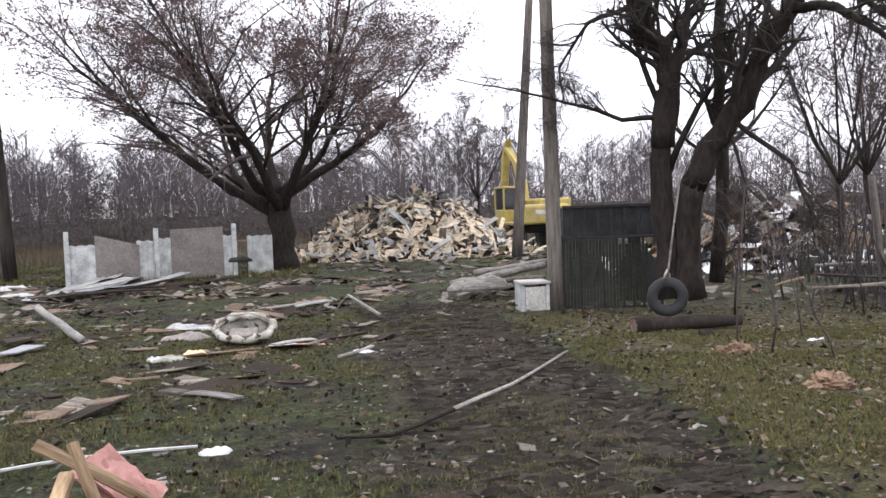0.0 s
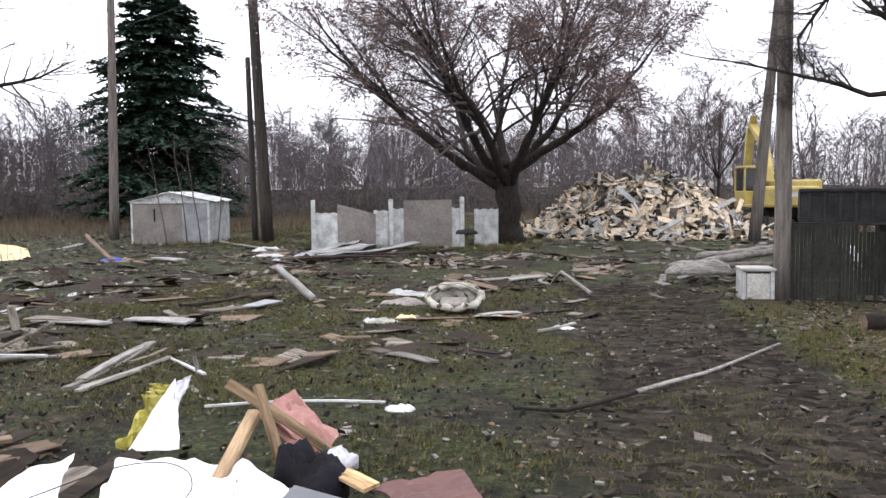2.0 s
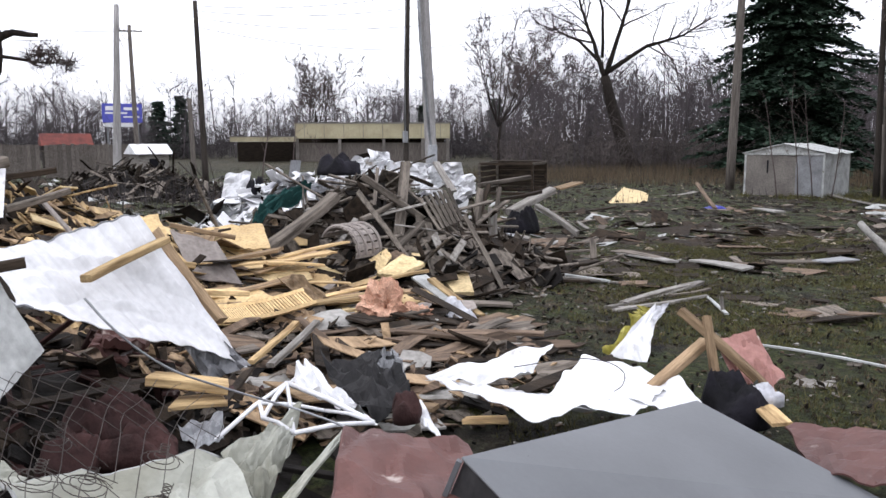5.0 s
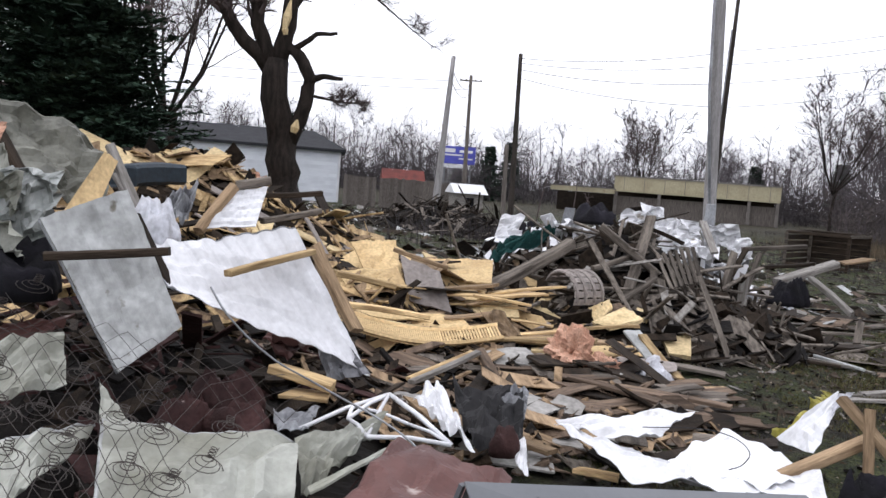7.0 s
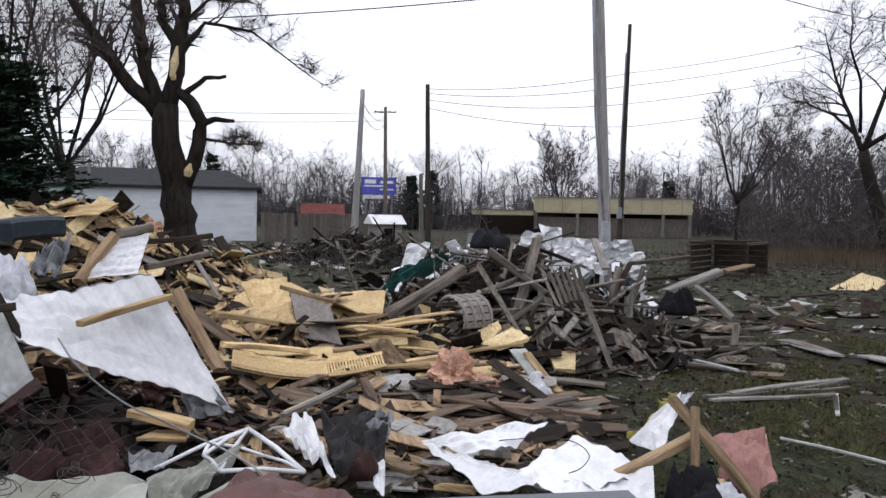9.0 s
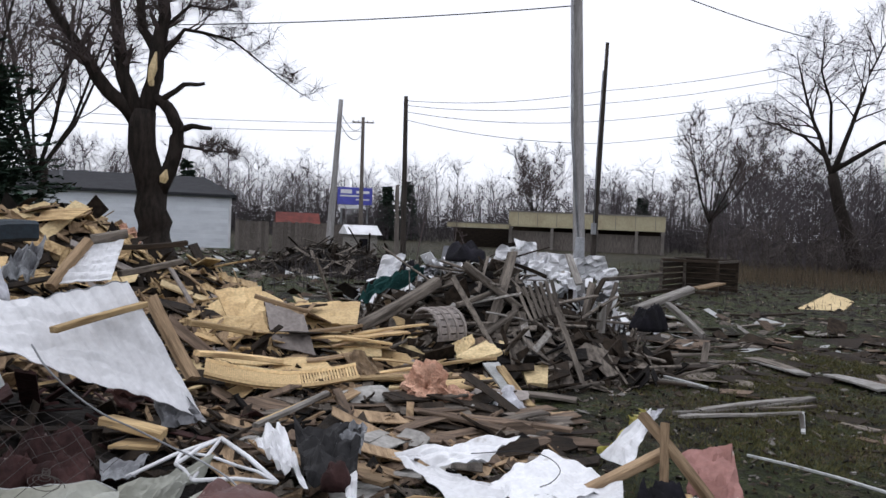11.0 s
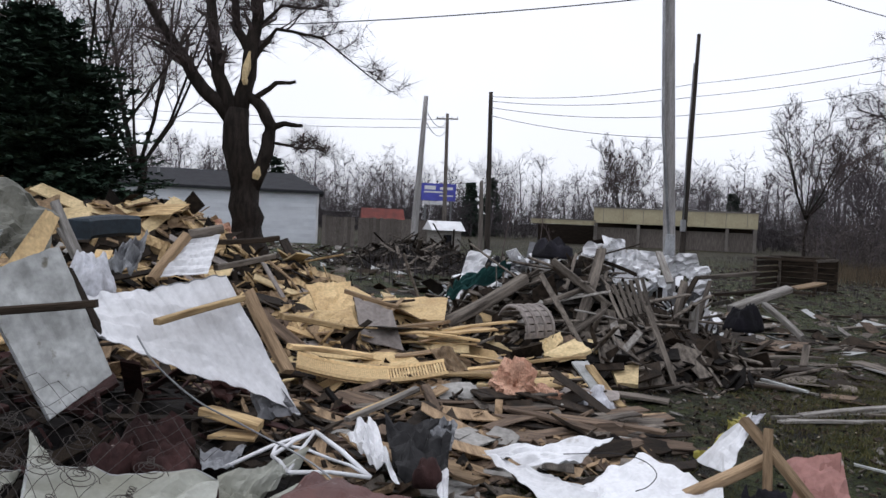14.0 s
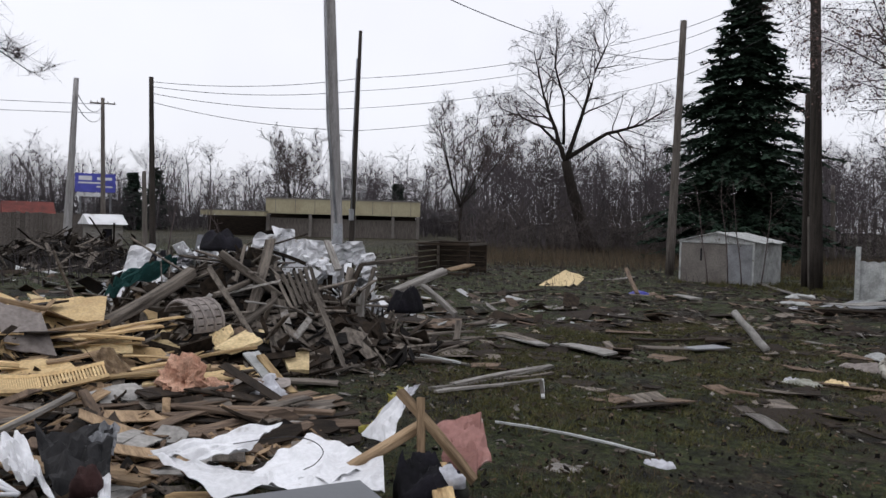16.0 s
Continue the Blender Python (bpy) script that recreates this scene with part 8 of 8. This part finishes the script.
for k, (p, s, m, lab, h) in enumerate((
    ((-4.26, 13.23, -0.20), (0.8, 0.5, 0), "dirty_white", "crumpled white and black bedding on the mud", 0.22),
    ((-3.96, 12.26, -0.19), (0.7, 0.4, 30), "grey_board", "grey crumpled clothing on the mud", 0.18),
    ((-3.53, 10.22, -0.16), (0.5, 0.3, 20), "ticking", "pale yellow plastic tub cover", 0.16),
    ((-3.30, 10.52, -0.16), (0.3, 0.25, 0), "foam", "pale broken bucket on its side", 0.16),
    ((-3.72, 10.26, -0.16), (0.25, 0.2, 0), "plastic", "white plastic bag on the mud", 0.14),
    ((-2.26, 11.24, -0.18), (0.5, 0.3, 0), "plastic", "white plastic sheeting on the mud", 0.08),
    ((-1.93, 11.16, -0.18), (0.5, 0.3, 0), "pink", "pale pink scrap of insulation", 0.06),
    ((-1.11, 10.41, -0.16), (0.3, 0.2, 0), "plastic", "small white plastic scrap on the mud", 0.07),
    ((-1.73, 5.87, -0.06), (0.24, 0.16, 10), "plastic", "crumpled white paper on the mud", 0.08),
    ((-11.79, 22.01, -0.20), (0.9, 0.5, 10), "dirty_white", "white broken plaster on the mud", 0.25),
    ((-9.68, 18.78, -0.20), (0.5, 0.4, 50), "plastic", "white crumpled plastic by the post", 0.18),
    ((-3.56, 7.72, -0.11), (0.25, 0.2, 50), "red_metal", "dull red scrap in the grass", 0.04),
    ((-1.95, 5.13, -0.05), (0.3, 0.2, 50), "pale_wood", "pale scrap of wallboard in the grass", 0.05),
    ((-10.62, 20.16, -0.20), (0.9, 0.5, 30), "dirty_white", "white broken plaster by the shed", 0.2),
    ((-14.41, 18.30, -0.20), (0.6, 0.4, 30), "blue", "dark blue cloth by the shed", 0.15),
    ((-6.06, 24.05, 0.31), (0.7, 0.5, 0), "dark_green", "dark shrub of ivy against the fence", 0.2),
)):
    cloth(p, s, m, lab, ("bedding", "clothing", "tub_cover", "bucket", "plastic_bag", "plastic_sheeting", "insulation_scrap", "plastic_scrap", "paper_wad", "plaster_lump", "plastic_wrap", "scrap", "wallboard_scrap", "plaster_lump", "cloth", "ivy_shrub")[k], "debris", 150 + k, h * 0.8, 20, 0.8)


def child_seat(at):
    """Oval upholstered tub seat on its back, with a thick rim and a dark hollow."""
    root = thing("child_seat", Matrix.Translation(at) @ pose(0, 0, 0.12, 32, 0, 8), "muddy pale oval tub seat lying on the mud", "seat")
    V, F = [], []
    n = 28
    tube(V, F, [(0.40 * math.cos(6.2832 * i / n), 0.27 * math.sin(6.2832 * i / n), 0.14 + 0.02 * math.sin(i * 1.7)) for i in range(n + 1)], [0.055 + 0.012 * math.sin(i * 2.3) for i in range(n + 1)], 8)
    part("rim", mesh_of("rim", V, F, "muddy_cloth", True), "muddy_cloth", root)
    V, F = [], []
    for j in range(6):
        f = j / 5
        for i in range(n):
            w = 6.2832 * i / n
            r = 1 - 0.45 * f
            V.append((0.40 * r * math.cos(w), 0.27 * r * math.sin(w), 0.14 - 0.22 * f ** 0.7 + 0.01 * noise.noise((i, j, 2))))
    for j in range(5):
        for i in range(n):
            F.append((j * n + i, j * n + (i + 1) % n, (j + 1) * n + (i + 1) % n, (j + 1) * n + i))
    F.append(tuple(5 * n + i for i in range(n)))
    part("shell", mesh_of("shell", V, F, "muddy_cloth", True), "muddy_cloth", root, "stained pale lining")
    V, F = [], []
    tube(V, F, [(-0.36, 0.06, 0.2), (-0.2, 0.02, 0.36), (0.1, 0.0, 0.40), (0.3, 0.05, 0.26), (0.38, 0.08, 0.16)], [0.012] * 5, 6)
    part("carry_handle", mesh_of("carry_handle", V, F, "ticking", True), "ticking", root, "bent carrying handle")
    part("cushion", blocks(((-0.02, 0.0, 0.02), (0.42, 0.2, 0.1)), bevel=0.04), "grey_board", root, "dark wet cushion")


child_seat((-2.89, 11.58, -0.18))
pts = [Vector(p) for p in ((-0.86, 6.07, -0.04), (-0.46, 6.02, -0.02), (-0.25, 6.30, -0.02), (0.05, 6.85, -0.04))]
V, F = [], []
tube(V, F, [p - pts[0] for p in pts], [0.012, 0.018, 0.018, 0.02], 6)
thing("branch", Matrix.Translation(pts[0]), "dark fallen branch lying on the mud", "branch", data=mesh_of("branch", V, F, "bark", True))
pts = [Vector(p) for p in ((0.04, 6.81, -0.03), (0.33, 7.26, -0.03), (0.60, 7.74, -0.05), (0.89, 8.40, -0.07), (1.44, 9.74, -0.11))]
V, F = [], []
tube(V, F, [p - pts[0] for p in pts], [0.02, 0.02, 0.018, 0.017, 0.014], 6)
thing("stick", Matrix.Translation(pts[0]), "long peeled pale stick lying on the mud", "stick", data=mesh_of("stick", V, F, "pale_wood", True))
utility_pole((-14.35, 25.85, -0.15), (-14.45, 25.8, 6.3), 0.11, 0.09, "dark_pole", "dark slim post wrapped in vines beside the pole")
utility_pole((-13.9, 25.5, -0.15), (-13.97, 25.45, 2.2), 0.07, 0.07, "pole_wood", "pale conduit pipe at the pole's foot")


# ---- litter, leaves and grass ----
def litter(name, label, count, area, size, mats, seed, flat=18, mask=None):
    rng = random.Random(seed)
    per = {}
    x0, x1, y0, y1 = area
    done = 0
    while done < count:
        x, y = rng.uniform(x0, x1), rng.uniform(y0, y1)
        if mask and not mask(x, y):
            continue
        done += 1
        V, F = per.setdefault(rng.choice(mats), ([], []))
        m = Matrix.Translation((x, y, ground_z(x, y) + 0.012)) @ pose(0, 0, 0, rng.gauss(0, flat), rng.gauss(0, flat), rng.uniform(0, 360))
        a = rng.uniform(*size) * rng.choice((0.6, 1, 1, 1.6))
        b, t = a * rng.uniform(0.25, 0.8), rng.uniform(0.002, 0.008)
        k = len(V)
        j = [rng.uniform(0.5, 1.0) for _ in range(8)]
        for z in (-t, t):
            V += [m @ Vector((-a * j[0], -b * j[1], z)), m @ Vector((a * j[2], -b * j[3], z)), m @ Vector((a * j[4], b * j[5], z)), m @ Vector((-a * j[6], b * j[7], z))]
        F += [(k + 3, k + 2, k + 1, k), (k + 4, k + 5, k + 6, k + 7)] + [(k + s, k + (s + 1) % 4, k + 4 + (s + 1) % 4, k + 4 + s) for s in range(4)]
    for key, (V, F) in per.items():
        thing(name, Matrix.Identity(4), label, "litter", kind="stuff", data=mesh_of(name, V, F, key))


def messy(x, y):
    return noise.noise((x * 0.5, y * 0.5, 12)) > -0.1


litter("litter", "scattered splinters and scraps on the mud", 2600, (-13, 2.2, 4, 24), (0.012, 0.06), ["grey_wood", "grey_wood", "dark_wood", "pale_wood", "dark_wood", "dark_wood"], 201, mask=messy)
litter("litter", "fine scraps trodden into the dirt", 2600, (-9, 2.4, 2.5, 12), (0.008, 0.03), ["pale_wood", "grey_wood", "dark_wood", "grey_wood", "brown_wood", "dark_wood"], 202)
litter("litter", "broken boards strewn on the mud", 520, (-15, -1, 7, 23), (0.12, 0.45), ["grey_wood", "dark_wood", "brown_wood", "dark_wood", "dark_wood"], 203, 6, messy)
litter("litter", "rubble strewn behind the heaps", 2600, (-42, -9, -6, 14), (0.05, 0.3), ["grey_wood", "pale_wood", "dark_wood", "dark_wood", "brown_wood", "dirty_white", "dark_wood"], 204, 16)
litter("litter", "rubble strewn before the timber heap", 1500, (-9, 9, 14, 30), (0.04, 0.2), ["grey_wood", "pale_wood", "dark_wood", "brown_wood"], 205, 16, messy)
litter("dead_leaves", "dead leaves on the ground", 4200, (2.0, 9, 4, 14), (0.015, 0.035), ["brown_wood", "dark_wood", "grey_wood"], 206, 30)
litter("mud_clods", "clods of churned mud", 3600, (-8, 2.4, 2, 16), (0.008, 0.03), ["shaded_rubble", "mound"], 207, 40)


def turf(name, label, count, area, seed, mask, h=(0.03, 0.09), blades=7, material="grass"):
    rng = random.Random(seed)
    V, F = [], []
    x0, x1, y0, y1 = area
    done = 0
    while done < count:
        x, y = rng.uniform(x0, x1), rng.uniform(y0, y1)
        if not mask(x, y):
            continue
        done += 1
        for _ in range(blades):
            px, py = x + rng.gauss(0, 0.035), y + rng.gauss(0, 0.035)
            z = ground_z(px, py) - 0.008
            a, t = rng.uniform(0, 6.283), rng.uniform(*h)
            w = 0.0035 + t * 0.03
            lx, ly = rng.gauss(0, 0.5) * t, rng.gauss(0, 0.5) * t
            k = len(V)
            V += [(px - math.cos(a) * w, py - math.sin(a) * w, z), (px + math.cos(a) * w, py + math.sin(a) * w, z), (px + lx, py + ly, z + t)]
            F.append((k, k + 1, k + 2))
    thing(name, Matrix.Identity(4), label, "grass", kind="stuff", data=mesh_of(name, V, F, material))


turf("grass", "short green grass at the lot's edge", 11000, (1.6, 6.5, 3.0, 11), 211, lambda x, y: x > 2.3 - 0.0075 * y * y and noise.noise((x, y, 2)) > -0.25, (0.02, 0.06))
turf("grass", "thin patchy grass in the trampled lot", 6000, (-9, 1.8, 2.5, 14), 212, lambda x, y: noise.noise((x * 0.7, y * 0.7, 4)) + 0.35 * noise.noise((x * 3, y * 3, 4)) > 0.1 and mound_z(x, y) < ground_z(x, y) + 0.05, (0.02, 0.06))
turf("grass", "low green grass among the scattered boards", 4500, (-9, -1.5, 5, 15), 216, lambda x, y: noise.noise((x * 0.6, y * 0.6, 21)) + 0.4 * noise.noise((x * 2.5, y * 2.5, 2)) > 0.0 and mound_z(x, y) < ground_z(x, y) + 0.05, (0.02, 0.07))
turf("grass", "dry straw in the trampled lot", 3500, (-10, 2.2, 2.5, 15), 213, lambda x, y: noise.noise((x * 0.9, y * 0.9, 8)) > 0.05 and mound_z(x, y) < ground_z(x, y) + 0.05, (0.02, 0.06), 6, "tan_grass")
turf("grass", "green grass before the woods", 2500, (-18, -4, 23, 34), 214, lambda x, y: noise.noise((x * 0.4, y * 0.4, 8)) > -0.1, (0.06, 0.2), 8)


# ---- clods, chips and leaves trodden into the mud ----
def crumbs(name, label, count, sizes, material, seed, area):
    rng = random.Random(seed)
    V, F = [], []
    x0, x1, y0, y1 = area
    for _ in range(count):
        x, y = rng.uniform(x0, x1), rng.uniform(y0, y1)
        z = ground_z(x, y) - 0.004
        s, a = rng.uniform(*sizes) ** 1.0, rng.uniform(0, 6.283)
        e = rng.uniform(0.25, 0.8)
        k = len(V)
        for q in range(5):
            w = a + q * 1.2566 + rng.uniform(-0.35, 0.35)
            r = s * rng.uniform(0.7, 1.2)
            u, v = math.cos(w) * r, math.sin(w) * r * e
            V.append((x + u * math.cos(a) - v * math.sin(a), y + u * math.sin(a) + v * math.cos(a), z))
        V.append((x + rng.uniform(-0.3, 0.3) * s, y + rng.uniform(-0.3, 0.3) * s, z + s * rng.uniform(0.15, 0.6)))
        F += [(k + q, k + (q + 1) % 5, k + 5) for q in range(5)]
    thing(name, Matrix.Identity(4), label, "debris", kind="stuff", data=mesh_of(name, V, F, material))


crumbs("mud_clods", "dark clods of churned mud", 9000, (0.012, 0.045), "clod", 301, (-24, 7, 3.5, 25))
crumbs("wood_chips", "small pale chips and splinters trodden into mud", 1500, (0.012, 0.05), "chip", 302, (-24, 6, 3.5, 25))
crumbs("dead_leaves", "wet brown dead leaves on the grass", 5000, (0.015, 0.045), "litter_leaf", 303, (-10, 8, 2.5, 18))

# boards lying about the lot
for p, q, w, t, m, lab in (
    ((-7.85, 6.88, -0.06), (-7.74, 8.12, -0.08), 0.28, 0.03, "dark_green", "dark green painted plank on the mud"),
    ((-8.33, 9.09, -0.11), (-6.95, 8.91, -0.08), 0.22, 0.03, "pale_grey", "grey plank half sunk in the mud"),
    ((-7.21, 6.54, -0.04), (-5.96, 6.80, -0.04), 0.05, 0.03, "dirty_white", "thin white batten on the mud"),
    ((-4.70, 5.63, -0.03), (-5.42, 7.82, -0.06), 0.08, 0.04, "pale_wood", "long pale batten on the grass"),
    ((-4.55, 5.58, -0.03), (-4.59, 6.48, -0.04), 0.06, 0.03, "pale_wood", "pale broken batten on the grass"),
    ((-6.95, 9.30, -0.08), (-5.79, 9.29, -0.08), 0.3, 0.03, "pale_grey", "broad weathered board lying on the mud"),
    ((-4.77, 7.16, -0.06), (-3.85, 6.44, -0.03), 0.04, 0.02, "dirty_white", "short white slat stuck in the mud"),
    ((-4.93, 6.76, -0.05), (-5.03, 7.53, -0.06), 0.05, 0.03, "grey_wood", "grey batten on the mud"),
    ((-6.40, 6.01, -0.04), (-6.15, 6.65, -0.05), 0.1, 0.03, "dark_wood", "dark wet board on the mud"),
    ((-10.39, 9.85, -0.12), (-10.02, 11.22, -0.15), 0.1, 0.03, "dark_wood", "dark wet board beyond the heap"),
    ((-9.24, 8.76, -0.10), (-10.62, 11.02, -0.12), 0.08, 0.03, "grey_wood", "grey board beyond the heap"),
):
    board(p, q, w, t, m, lab)

# thin metal sheets heaped before the fence
for k, (cs, m) in enumerate((
    (((-10.00, 20.17, -0.17), (-10.50, 25.90, 0.02), (-8.92, 25.66, 0.02), (-8.55, 20.49, -0.14)), "grey_metal"),
    (((-9.52, 20.43, -0.10), (-8.97, 22.45, 0.08), (-9.77, 25.46, 0.10), (-9.79, 22.03, -0.04)), "dirty_plastic"),
    (((-10.02, 18.43, -0.16), (-8.39, 20.05, -0.10), (-8.04, 23.19, -0.08), (-8.10, 19.73, -0.16)), "dark_metal"),
)):
    sheet(cs, m, ("dull grey roofing metal heaped before the fence", "pale crumpled metal sheet on the heap", "dark strip of metal under the heap")[k], "roofing_metal", "panel", 0.006, 0.06, 14, 420 + k)

crumbs("mud_clods", "churned dark clods of mud across the far lot", 4500, (0.05, 0.2), "clod", 304, (-40, -6, 12, 42))
crumbs("wood_chips", "grey splinters and chips across the far lot", 1400, (0.03, 0.11), "chip", 305, (-38, -4, 10, 34))
RL = random.Random(91)
thicket("dead_weeds", "low dark dead weeds on the far lot", ring(RL, 240, 34, 86, 22, 62), 0.1, 0.38, "brush_grey", 92)
thicket("weed_tufts", "low olive tufts of grass on the far lot", ring(RL, 150, 30, 86, 16, 58), 0.06, 0.2, "grass", 93)


def treads(name, label, count, seed):
    """Ridges of churned mud pressed across the wheel ruts."""
    rng = random.Random(seed)
    V, F = [], []
    for _ in range(count):
        y = 3.0 + 12.5 * rng.random() ** 1.3
        edge = 2.25 - 0.0075 * y * y
        x = edge - rng.choice((0.45, 0.45, 1.9, 1.2)) + rng.gauss(0, 0.22)
        z = ground_z(x, y) - 0.006
        a, l, w, h = rng.gauss(0.12, 0.3), rng.uniform(0.06, 0.2), rng.uniform(0.015, 0.04), rng.uniform(0.012, 0.04)
        c, n = math.cos(a), math.sin(a)
        k = len(V)
        for u, v, t in ((-l, -w, 0), (0, -w * 1.3, 0), (l, -w, 0), (l, w, 0), (0, w * 1.3, 0), (-l, w, 0), (-l * 0.6, 0, h * rng.uniform(0.5, 1)), (0, w * rng.uniform(-0.5, 0.5), h), (l * 0.6, 0, h * rng.uniform(0.5, 1))):
            V.append((x + u * c - v * n, y + u * n + v * c, z + t))
        F += [tuple(k + q for q in f) for f in ((0, 1, 7, 6), (1, 2, 8, 7), (2, 3, 8), (3, 4, 7, 8), (4, 5, 6, 7), (5, 0, 6))]
    thing(name, Matrix.Identity(4), label, "mud", kind="stuff", data=mesh_of(name, V, F, "clod"))


treads("tyre_treads", "ridges of dark mud churned across the wheel ruts", 2600, 306)
crumbs("dead_leaves", "brown fallen leaves thick on the verge", 3500, (0.01, 0.028), "litter_leaf", 307, (1.2, 8, 3, 16))
crumbs("wood_chips", "pale specks of plaster and chips on the lot", 2200, (0.008, 0.028), "chip", 308, (-6, 3, 3, 15))
